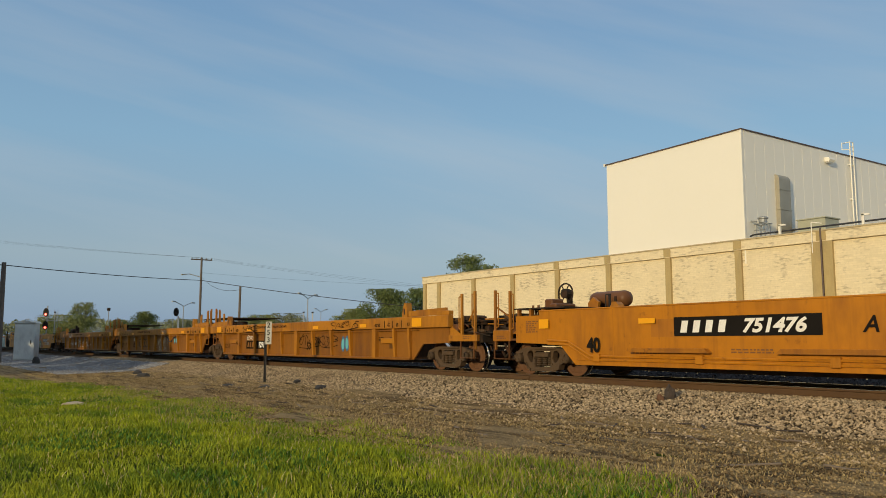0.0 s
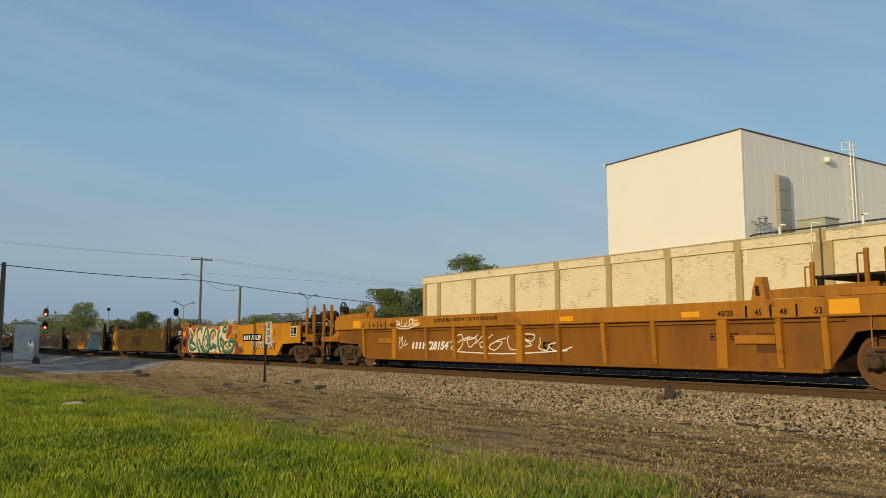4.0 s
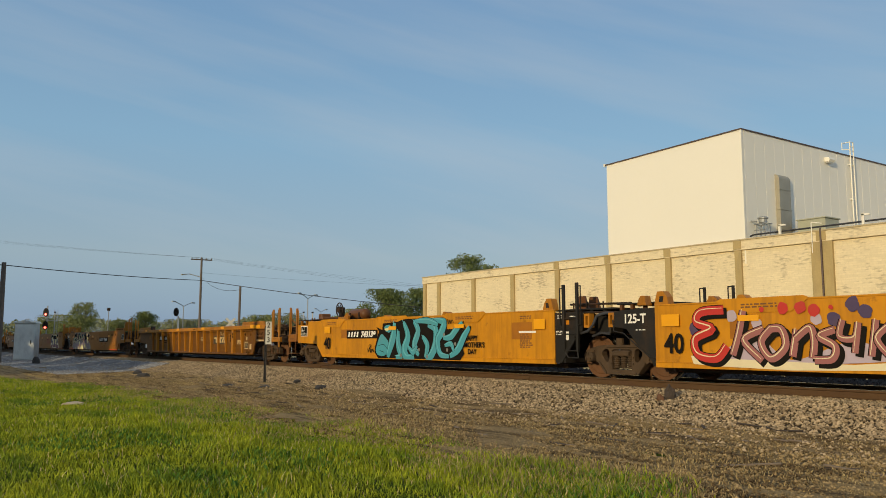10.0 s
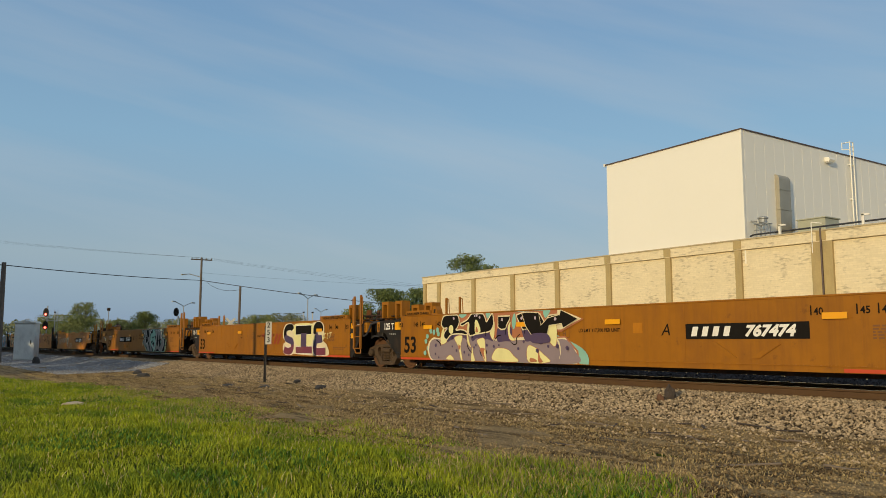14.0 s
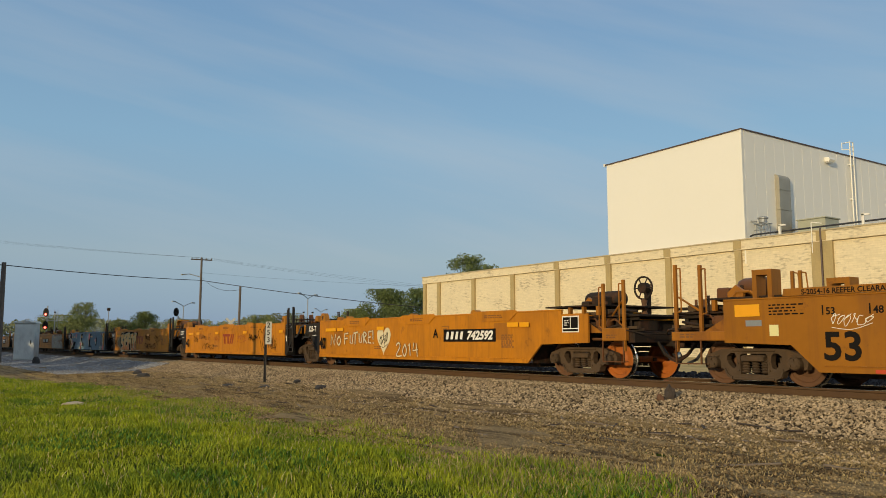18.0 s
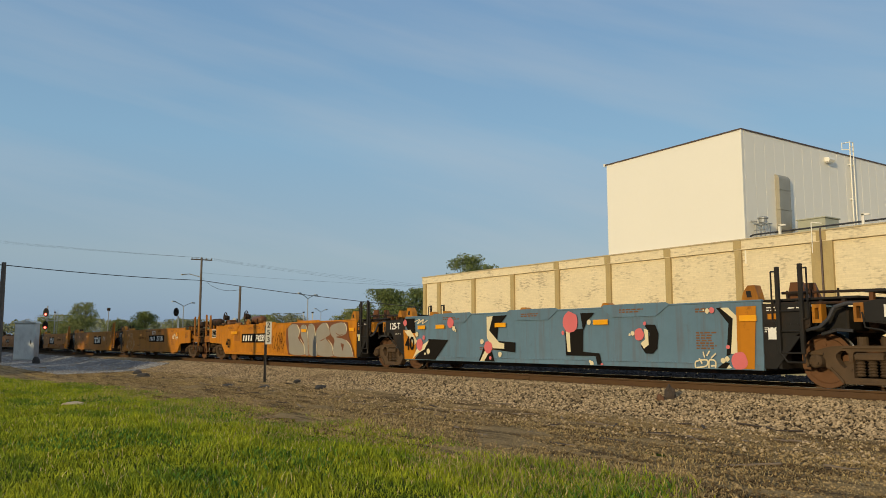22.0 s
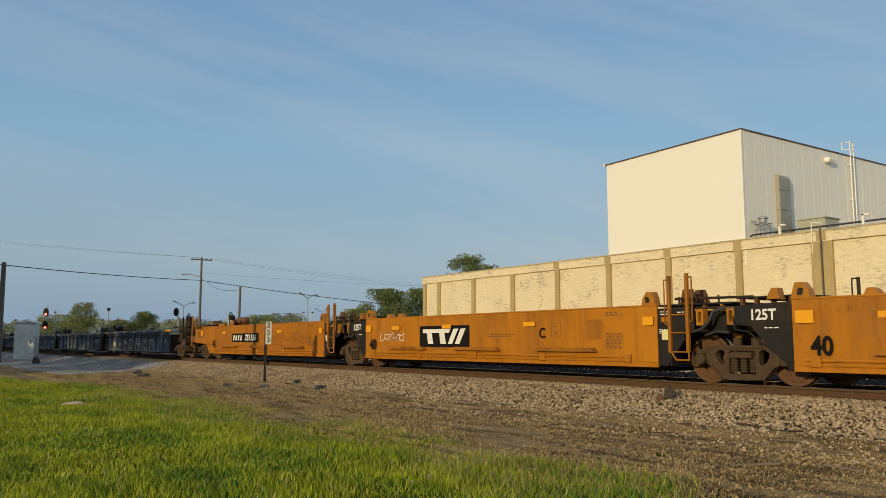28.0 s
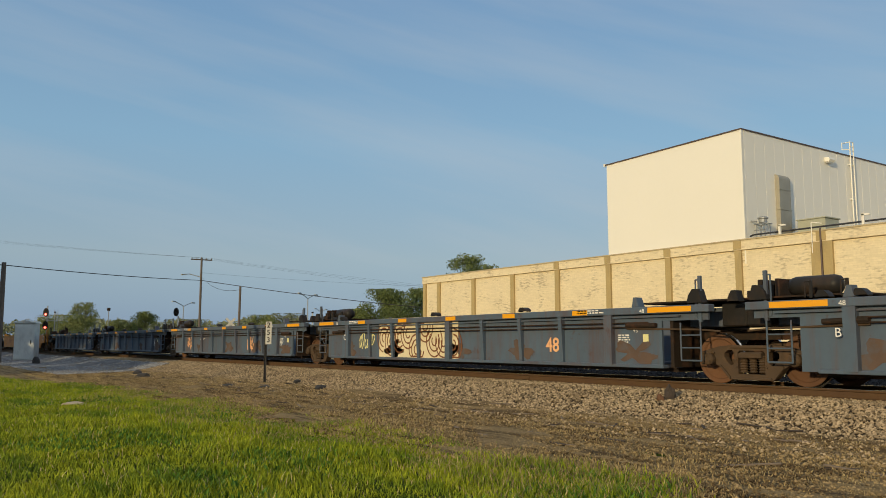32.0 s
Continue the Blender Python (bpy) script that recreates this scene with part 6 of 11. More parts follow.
def art_front(parent, xt, body, steel, hi=2.15, reach=1.7, posts=None):
    """Front end of a unit, just behind the shared truck."""
    xf = xt - reach
    rail_mat = posts or steel
    plate_end = []
    for y in (-1, 1):
        a, b = sorted((y * HALF * 0.985, y * (HALF - 0.05)))
        plate_end.append(part("end_plate", prism(B(), [(xf, 0.34), (xf + 0.24, 0.34), (xf + 0.30, 0.52), (xf + 0.62, 0.92), (xf + 0.90, 1.08), (xf + 0.92, 1.50), (xf, 1.50)], a, b), body, parent))
    part("plate_fold", box(B(), xf + 0.01, xf + 0.88, -HALF * 0.985 - 0.014, -HALF * 0.985 - 0.001, 1.13, 1.15), body, parent)
    bm = B()
    prism(bm, [(xf + 0.1, 0.34), (xf + 0.62, 0.92), (xf + 0.74, 0.92), (xf + 0.26, 0.34)], -1.52, -1.482)
    prism(bm, [(xf + 0.3, 0.34), (xf + 0.36, 0.34), (xf + 0.36, 0.62), (xf + 0.3, 0.56)], -1.50, -1.2)
    part("diagonal_brace", bm, steel, parent)
    part("bottom_crossbeam", box(B(), xf + 0.02, xf + 0.28, -1.3, 1.3, 0.34, 0.44), steel, parent)
    bm = B()
    for z, y in ((1.70, -1.15), (1.5, -1.34)):
        rod(bm, (xf + 0.2, y, z), (xt + 0.3, y + 0.04, z - 0.03), 0.026, 6)
    for q in (0.3, 0.75, 1.25):
        rod(bm, (xf + q, -1.15, 1.585), (xf + q, -1.15, 1.74), 0.02, 5)
    part("brake_rigging", bm, M["steel"], parent, "grimy brake pipes on the walkway")
    for y in (-1.0, -0.6):
        part("locking_stand", prism(B(), [(xf + 0.2, 1.60), (xf + 0.62, 1.60), (xf + 0.5, 1.9), (xf + 0.28, 1.9)], y, y + 0.06), M["tank"], parent)
    bars(parent, xf + 0.08, 1.42, 0.24, 2, M["white"], -HALF * 0.985 - 0.004, 0.02)
    bars(parent, xf + 0.50, 1.40, 0.30, 2, M["white"], -HALF * 0.985 - 0.004, 0.02)
    bars(parent, xf + 0.03, 1.06, 0.30, 3, M["white"], -HALF * 0.985 - 0.004, 0.015, 0.035)
    part("end_crossbeam", box(B(), xf + 0.70, xt - 0.35, -1.1, 1.1, 1.0, 1.42, 0.03), steel, parent)
    part("walkway", box(B(), xf - 0.15, xt - 0.05, -1.3, 1.3, 1.545, 1.585, 0.006), steel, parent)
    for q in (0.1, 0.55, 1.0, 1.4):
        part("walkway_bracket", box(B(), xf + q - 0.03, xf + q + 0.03, -1.28, -1.2, 1.42, 1.545), rail_mat, parent)
    bm = B()
    path(bm, [(xf + 0.8, -1.42, 1.02), (xf + 1.05, -1.46, 1.06), (xf + 1.22, -1.46, 1.2), (xf + 1.32, -1.44, 1.4), (xf + 1.5, -1.36, 1.46), (xt + 0.1, -1.3, 1.44)], 0.033, 8)
    path(bm, [(xf + 0.95, -1.2, 0.95), (xf + 1.25, -1.25, 1.02), (xf + 1.5, -1.2, 1.0)], 0.03, 6)
    part("air_hose", bm, M["wire"], parent)
    slotted_bracket(parent, xf + 1.02, 1.14, 1.46)
    q0, q1 = xf + 0.34, xf + 0.78
    stanchion(parent, q0, 0.60, hi, rail_mat, y=-1.52)
    stanchion(parent, q1, 0.60, hi + 0.03, rail_mat, y=-1.52, loop=-0.12)
    bm = B()
    for z in (0.62, 1.0, 1.36):
        rod(bm, (q0 + 0.04, -1.52, z), (q1 - 0.04, -1.52, z), 0.016, 6)
    path(bm, [(q1, -1.52, 0.62), (q1 + 0.02, -1.52, 0.46), (q0 + 0.14, -1.52, 0.46), (q0, -1.52, 0.64)], 0.018, 6)
    part("ladder", bm, rail_mat, parent)


def art_rear(parent, xt, body, steel, mark, top=1.5, lead=0.12, reach=1.38):
    """Rear end of a unit, which rides on the shared truck, with the truck's rating on its plate."""
    e = xt + reach
    for y in (-1, 1):
        a, b = sorted((y * HALF * 0.985, y * (HALF - 0.05)))
        part("end_plate", prism(B(), [(e, 0.33), (e, top + 0.03), (xt + lead + 0.2, top), (xt + lead, top - 0.04), (xt + lead, 1.14), (xt + 0.46, 1.10), (xt + 0.76, 0.76), (xt + 1.14, 0.42), (xt + 1.18, 0.33)], a, b), body, parent)
    part("plate_fold", box(B(), xt + lead + 0.01, e - 0.01, -HALF * 0.985 - 0.014, -HALF * 0.985 - 0.001, 1.14, 1.16), body, parent)
    part("end_crossbeam", box(B(), xt + 0.35, e - 0.2, -1.1, 1.1, 0.98, 1.4, 0.03), steel, parent)
    joint_casting(parent, xt)
    part("walkway", box(B(), xt + 0.05, e + 0.1, -1.3, 1.3, top + 0.13, top + 0.16, 0.006), steel, parent)
    for q in (0.15, 0.45, 0.8, 1.15):
        part("walkway_bracket", box(B(), xt + q - 0.035, xt + q + 0.035, -1.28, -1.2, top - 0.02, top + 0.13), M["tank"], parent)
    slotted_bracket(parent, xt + lead - 0.1, 1.14, 1.46)
    part("brake_conduit", path(B(), [(xt + lead - 0.02, -1.5, 1.3), (xt + lead + 0.02, -1.51, 1.05), (xt + lead + 0.3, -1.51, 1.0), (xt + 0.8, -1.51, 0.72), (xt + 1.1, -1.51, 0.52), (e, -1.51, 0.48)], 0.014, 6), M["black"], parent)
    if mark:
        lettering(mark, xt + 0.72, 1.22, 0.27, M["white"], parent, -HALF - 0.004, 0, 0.008, 0.95)
        bars(parent, xt + 0.75, 1.06, 0.4, 1, M["white"], -HALF - 0.004, 0.02)


def well(name, uf, ur, style, body, ends, free_f, free_r, label, group, mark="125-T", panel=None, seed=0, end_steel=None, truck_f=True, light_f=None):
    """One well unit. Local x runs forward from the middle between its truck centres, z up from the rail."""
    L = uf - ur
    c = thing(name, label, "rail car", pose((uf + ur) / 2, TRACK_Y, RAIL_Z), group)
    xtf, xtr = L / 2, -L / 2
    steel = end_steel or M["black"]
    ribbed = style in ("53r", "48", "gon")
    es = {"gon": "53", "48": "48"}.get(style, style)
    top = 1.58 if style in ("53", "53r") else 1.55
    low = 0.30
    amber = mark == "125T"
    # where the sides end before and after a shared truck, and the truck's own place
    before, after, joint = (1.39, 1.86, 0.44) if style == "53" else (1.30, 1.70, 0.40) if amber else (1.50, 1.52, 0.25) if body is M["yellow"] else (1.30, 1.75, 0.42)
    if ribbed:
        joint = 0.19 if style == "48" else 0.05
    past = 0.58 if style == "40" else 0.35
    xf = xtf + past if free_f else xtf - before
    xr = xtr - past if free_r else xtr + after
    if ribbed and not free_f:
        xf = xtf - 0.55
    if ribbed and not free_r:
        xr = xtr + (0.05 if style == "53r" else 0.45)
    outline = []
    # bottom edge from rear to front, then the top edge back
    if free_r:
        outline += [(xr, 1.25), (xtr + 1.35, 1.25), (xtr + 1.35, low)] if style == "48" else [(xr, 0.80), (xtr + 1.0, 0.76), (xtr + 1.5, low)]
    elif style == "48":
        outline += [(xr, 1.25), (xtr + 1.35, 1.25), (xtr + 1.35, low)]
    elif ribbed:
        outline += [(xr, 1.08), (xtr + 0.7, 1.02), (xtr + 1.65, low)]
    else:
        outline += [(xr, low)]
    if free_f:
        outline += [(xtf - 1.7, low), (xtf - 1.7, 1.25), (xf, 1.25)] if style == "48" else [(xtf - 1.5, low), (xtf - 1.0, 0.76), (xf, 0.80)] if style != "gon" else [(xtf - 1.22, low), (xtf - 1.13, 0.42), (xtf - 1.06, 0.62), (xtf - 0.94, 0.77), (xtf - 0.74, 0.85), (xf, 0.86)]
    elif style == "48":
        outline += [(xtf - 1.7, low), (xtf - 1.7, 1.25), (xf, 1.25)]
    elif ribbed:
        outline += [(xtf - 1.55, low), (xtf - 1.05, 0.98), (xf, 1.04)]
    else:
        outline += [(xf, low)]
    step_f, step_r = (0.86 if free_f and style == "40" else 0.0), (0.86 if free_r and style == "40" else 0.0)
    outline += [(xf, top - 0.09), (xf - step_f, top - 0.09), (xf - step_f, top)] if step_f else [(xf, top)]
    outline += [(xr + step_r, top), (xr + step_r, top - 0.09), (xr, top - 0.09)] if step_r else [(xr, top)]
    inset = 0.13 if ribbed else 0.0
    for s in (-1, 1):
        o = HALF - inset
        a, b = sorted((s * o, s * (o - 0.05)))
        part("side_panel", prism(B(), outline, a, b), panel or body, c)
    part("well_floor", box(B(), max(xr, xtr + 1.6), min(xf, xtf - 1.6), -HALF + 0.5, HALF - 0.5, 0.2, 0.29), M["steel"], c)
    for x in (xtr + 1.5, xtf - 1.5):
        part("bulkhead", box(B(), x - 0.04, x + 0.04, -HALF + 0.2, HALF - 0.2, 0.3, 1.5), M["steel"], c)
    y = SIDE - 0.004
    if ribbed:
        ch = {"53r": 0.34, "48": 0.15, "gon": 0.17}[style]
        for s in (-1, 1):
            a, b = sorted((s * HALF, s * (HALF - 0.2)))
            part("top_chord", box(B(), xr - 0.1, xf + 0.1, a, b, top - ch, top, 0.012), body, c)
            a, b = sorted((s * (HALF - 0.02), s * (HALF - 0.2)))
            part("bottom_sill", box(B(), xtr + 1.7, xtf - 1.6, a, b, low - 0.02, low + 0.05, 0.01), panel or body, c)
            a, b = sorted((s * (HALF - 0.05), s * (HALF - 0.129)))
            part("top_flange", box(B(), xtr + 0.9, xtf - 1.2, a, b, top - ch - 0.075, top - ch - 0.045), panel or body, c)
        ribs = {"53r": [-7.91, -5.96, -4.23, -2.83, -1.45, -0.02, 1.36, 2.82, 4.22, 5.89, 7.06, 7.93], "gon": [-6.84 + 0.995 * k for k in range(15)],
                "48": [-6.11, -4.63, -3.22, -1.75, -0.19, 1.37, 2.91, 4.38, 5.9]}[style]
        wide = {"53r": (1, 5, 9), "48": (0, 4, 8), "gon": (1, 7, 13)}[style]
        for k, x in enumerate(ribs):
            w = 0.11 if k in wide else 0.055
            for s in (-1, 1):
                zt, zb = top - ch, low + (0.02 if k in wide else 0.06)
                o0, o1 = HALF - 0.005, HALF - 0.128
                prof = [(s * o1, zb), (s * (o0 - (0.0 if k in wide else 0.06)), zb), (s * o0, zt - 0.1), (s * o0, zt), (s * o1, zt)]
                part("rib", prism(B(), prof, x - w, x + w, "x"), body, c)
    else:
        # fold line, top lip and reinforcing plates along the smooth side
        for s in (-1, 1):
            a, b = sorted((s * (HALF + 0.012), s * (HALF - 0.08)))
            part("top_lip", box(B(), xr + step_r, xf - step_f, a, b, top, top + 0.035, 0.008), body, c)
            a, b = sorted((s * (HALF + 0.014), s * (HALF + 0.0)))
            if style == "40":
                part("sill_fold", box(B(), (xtr + 1.55 if free_r else xr), (xtf - 1.55 if free_f else xf), a, b, low + 0.0, low + 0.10, 0.004), body, c)
    if style == "40" and mark == "125-T":
        W = xf - xr
        for k, q in enumerate((0.20, 0.48, 0.75)):
            x = xr + W * q
            w = 0.95
            prof = [(x - w, top + 0.03), (x - w + 0.35, top - 0.20), (x + w - 0.35, top - 0.20), (x + w, top + 0.03), (x + w - 0.1, top + 0.075), (x - w + 0.1, top + 0.075)]
            part("reinforcing_plate", prism(B(), prof, SIDE - 0.022, SIDE - 0.0155), body, c)
            part("reinforcing_plate", prism(B(), prof, HALF + 0.0155, HALF + 0.022), body, c)
            bars(c, x - 0.4, top - 0.06, 0.8, 2, M["brownink"], SIDE - 0.026, seed=seed + k)
    if not ribbed:
        # weld seams of the side sheets
        for k in range(1, 5):
            x = xr + (xf - xr) * k / 5
            part("weld_seam", box(B(), x - 0.008, x + 0.008, SIDE - 0.0035, SIDE + 0.0, low + 0.12, top - 0.02), body, c)
        part("sill_fold", box(B(), (xtr + 1.6 if free_r else xr), (xtf - 1.6 if free_f else xf), SIDE - 0.02, SIDE + 0.0, low + 0.105, low + 0.118), body, c)
    # container guides along the top
    gm = M["brownish"] if ends is not M["bluegrey"] else M["black"]
    if style == "53":
        rear = ((xtr + 0.42, 0.46), (xtr + 1.85, 0.22)) if free_r else ((xtr + 0.75, 0.42), (xtr + 1.55, 0.42), (xtr + 2.5, 0.26), (xtr + 3.2, 0.3))
        front = ((xtf + 0.1, 0.46),) if free_f else ((xtf - 1.45, 0.4),)
        for x, hh in rear + front:
            bm = B()
            box(bm, x - 0.2, x - 0.11, -1.4, -1.1, top, top + hh)
            box(bm, x + 0.11, x + 0.2, -1.4, -1.1, top, top + hh)
            box(bm, x - 0.2, x + 0.2, -1.4, -1.1, top + hh, top + hh + 0.1)
            part("container_guide", bm, body, c)
        guide_block(c, xtr + 3.65, -1.45, top + 0.03, body, 0.3, 0.24)
        for x in (xtr + 3.95, xtr + 4.6) if not free_r else (xtr + 0.95, xtr + 1.1):
            post = part("lock_post", box(B(), x - 0.028, x + 0.028, -1.3, -1.24, top + 0.03, top + 0.5, 0.006), body, c)
            part("grab_iron", path(B(), [(x + 0.028, -1.27, top + 0.47), (x + 0.11, -1.27, top + 0.45), (x + 0.15, -1.27, top + 0.04)], 0.013, 6), body, post)
        for x0, x1 in (((xtr + 0.9, xtr + 3.3),) if free_r else ((xtr + 2.2, xtr + 3.5),)) + ((xf - 2.2, xf - 0.1),):
            part("guard_plate", prism(B(), [(x0, top + 0.04), (x1, top + 0.04), (x1 - 0.06, top + 0.17), (x0 + 0.02, top + 0.17)], -1.53, -1.44), body, c)
            lettering("S-2054-16 REEFER CLEARANCE", (x0 + x1) / 2, top + 0.055, 0.085 if x1 - x0 < 2 else 0.125, M["ink"], c, -1.534, 0, 0.003)
    elif style == "53r":
        for x0, x1 in ((xr + 0.25, xr + 2.5), (xf - 2.0, xf - 0.0)):
            part("guard_beam", box(B(), x0 - 0.3 if x0 < 0 else x1 - 0.5, x0 + 0.25 if x0 < 0 else x1 + 0.1, -1.47, -1.3, top + 0.005, top + 0.13, 0.01), body, c)
            part("guard_plate", prism(B(), [(x0, top + 0.01), (x1, top + 0.01), (x1 - 0.05, top + 0.22), (x0, top + 0.17)], -1.46, -1.40), body, c)
        guide_block(c, xr + 2.2, -1.45, top, body, 0.3, 0.42)
        guide_block(c, xf - 2.2, -1.45, top, body, 0.3, 0.42, -1)
        guide_block(c, xr + 3.4, -1.45, top, M["steel"], 0.28, 0.12)
    elif style == "gon":
        for x0, x1 in ((xr + 0.2, xr + 2.6), (xf - 2.6, xf - 0.2)):
            part("guard_plate", prism(B(), [(x0, top + 0.005), (x1, top + 0.005), (x1 - 0.05, top + 0.15), (x0 + 0.05, top + 0.15)], -1.46, -1.38), body, c)
        guide_block(c, xr + 2.7, -1.45, top, M["steel"], 0.36, 0.2)
    else:
        for x, f in (() if free_r else ((xr + 0.15, 1),)) + (() if free_f else ((xf - 0.25, -1),)):
            guide_block(c, x, -1.44, top + 0.036, gm, 0.36, 0.27, f)
            guide_block(c, x - f * 0.52, -1.44, top + 0.036, gm, 0.26, 0.2, -f) if x < 0 else None
        for x in (xr + 3.0,) if free_r else (xr + 1.1, xr + 1.75):
            part("lock_post", path(box(B(), x - 0.026, x + 0.026, -1.33, -1.29, top + 0.03, top + 0.34, 0.005), [(x, -1.33, top + 0.32), (x - 0.1, -1.33, top + 0.32), (x - 0.1, -1.33, top + 0.04)], 0.013, 6), M["black"], c)
            guide_block(c, x + 0.28, -1.44, top + 0.036, gm, 0.26, 0.11)
        for q in () if amber else (0.45, 0.68):
            guide_block(c, xr + (xf - xr) * q, -1.44, top + 0.036, gm, 0.3, 0.09)
    # ends
    if free_f:
        end_platform(c, xtf, 1, body, {"gon": "53r"}.get(style, style))
        if style in ("40", "48"):
            brake_gear(c, xtf, 1, style, M["steel"])
    elif ribbed:
        ribbed_end(c, xtf, 1, body, ends, style, seed)
    else:
        art_front(c, xtf + joint, ends, steel, 2.35 if style == "53" else 2.15, before + joint, M["endpaint"] if amber or style == "53" else None)
    if free_r:
        end_platform(c, xtr, -1, body, {"gon": "53r"}.get(style, style))
        if style in ("40", "53"):
            brake_gear(c, xtr, -1, style, M["tank"])
    elif ribbed:
        ribbed_end(c, xtr, -1, body, ends, style, seed)
    else:
        art_rear(c, xtr + joint, ends, steel, mark, reach=after - joint)
    if truck_f:
        truck(c, xtf if free_f else xtf + joint, light_f or ("light" if free_f else "heavy"))
    if free_r:
        truck(c, xtr, "light")
    return c


def ribbed_end(parent, xt, s, body, ends, style, seed):
    """End of a ribbed unit over a shared truck: sill, deck, posts and gear."""
    def rx(a, b):
        return sorted((xt + s * a, xt + s * b))
    if style == "48":
        part("end_beam", box(B(), *rx(-1.9, -0.06), -0.75, 0.75, 1.12, 1.5, 0.02), M["bluegrey"], parent)
        part("draft_gear", box(B(), *rx(-0.55, 0.0), -0.95, 0.95, 1.12, 1.58, 0.03), M["black"], parent)
        part("end_ladder", path(path(path(B(), [(xt - s * 0.72, -1.4, 1.2), (xt - s * 0.72, -1.4, 0.45), (xt - s * 1.2, -1.4, 0.45), (xt - s * 1.2, -1.4, 1.2)], 0.018, 6), [(xt - s * 0.72, -1.4, 0.7), (xt - s * 1.2, -1.4, 0.7)], 0.015, 6), [(xt - s * 0.72, -1.4, 0.95), (xt - s * 1.2, -1.4, 0.95)], 0.015, 6), M["bluegrey"], parent)
        part("brake_rod", path(B(), [(xt - s * 0.3, -1.35, 1.02), (xt - s * 0.8, -1.36, 1.06), (xt - s * 2.6, -1.42, 1.1)], 0.02, 6), M["truck"], parent)
        part("brake_cylinder", rod(B(), (xt - s * 1.8, -1.43, 1.16), (xt - s * 2.6, -1.43, 1.18), 0.05, 10), M["steel"], parent)
    else:
        part("end_beam", box(B(), *rx(-1.0, -0.06), -1.2, 1.2, 1.02, 1.5, 0.02), M["steel"], parent)
    part("centre_sill", box(B(), *rx(-1.6, 0.0), -0.3, 0.3, 0.86, 1.05), M["steel"], parent)
    if style != "48":
        part("walkway", box(B(), *rx(-1.9, -0.02), -1.2, 1.2, 1.93, 1.97), M["steel"], parent)
        part("walkway_post", box(B(), *rx(-0.16, -0.08), -1.15, -1.05, 1.5, 1.93), M["steel"], parent)
        part("walkway_post", box(B(), *rx(-1.8, -1.72), -1.15, -1.05, 1.5, 1.93), M["steel"], parent)
        stanchion(parent, xt - s * 0.34, 1.5, 2.42, M["endpaint"], loop=0.15 * s)
        stanchion(parent, xt - s * 0.80, 1.5, 2.36, M["endpaint"], loop=0.15 * s)
        bm = B()
        for k in range(6):
            box(bm, xt - s * (0.5 + 0.19 * k) - 0.06, xt - s * (0.5 + 0.19 * k) + 0.06, -1.1 + 0.08 * (k % 2), -0.8, 1.56, 1.66 + 0.07 * ((k * 5) % 3), 0.01)
        part("brake_rigging", bm, M["wheel"], parent, "rusty brake rigging under the walkway")
        bm = B()
        for k in range(3):
            rod(bm, (xt - s * 0.36, -1.47, 0.72 + 0.3 * k), (xt - s * 0.74, -1.47, 0.72 + 0.3 * k), 0.014, 5)
        for q in (0.36, 0.74):
            rod(bm, (xt - s * q, -1.47, 0.72), (xt - s * q, -1.47, 1.55), 0.014, 5)
        part("ladder", bm, M["endpaint"], parent)
        if s > 0:
            stanchion(parent, xt - s * 1.75, 1.5, 2.2, body, loop=0.13)
        else:
            stanchion(parent, xt + 1.4, 1.55, 2.15, body, loop=-0.13)
            part("cast_bracket", prism(B(), [(xt + 0.2, 1.15), (xt + 0.4, 1.15), (xt + 0.4, 1.45), (xt + 0.2, 1.45)], -1.45, -1.37), M["dark"], parent)
        for q in (1.3, 0.9, 0.5):
            bm = B()
            box(bm, xt - s * q - 0.1, xt - s * q + 0.1, -0.9, -0.2, 1.4, 1.8, 0.02)
            part("deck_support", bm, M["steel"], parent)
    else:
        stanchion(parent, xt - s * 0.72, 1.2, 2.12, M["bluegrey"], loop=0.1 * s)
        part("walkway", box(B(), *rx(-2.4, -0.1), -1.2, 1.2, 1.62, 1.65), M["steel"], parent)
        if s < 0:
            tank = B()
            lathe(tank, [(0.05, -0.5), (0.15, -0.46), (0.18, -0.36), (0.18, 0.36), (0.15, 0.46), (0.05, 0.5)], 16, "x")
            part("air_reservoir", tank, M["black"], parent, "drum-shaped brake air reservoir", True).location = (xt + 1.3, -0.7, 1.84)
            bm = B()
            for k in range(6):
                box(bm, xt + 0.12 * k, xt + 0.12 * k + 0.09, -0.9, -0.4, 1.65, 1.80 + 0.1 * ((k * 7) % 3), 0.01)
            part("brake_valve", bm, M["steel"], parent, "grimy brake valves and rigging")
        guide_block(parent, xt - s * 2.3, -1.45, 1.56, M["bluegrey"], 0.2, 0.2, s)


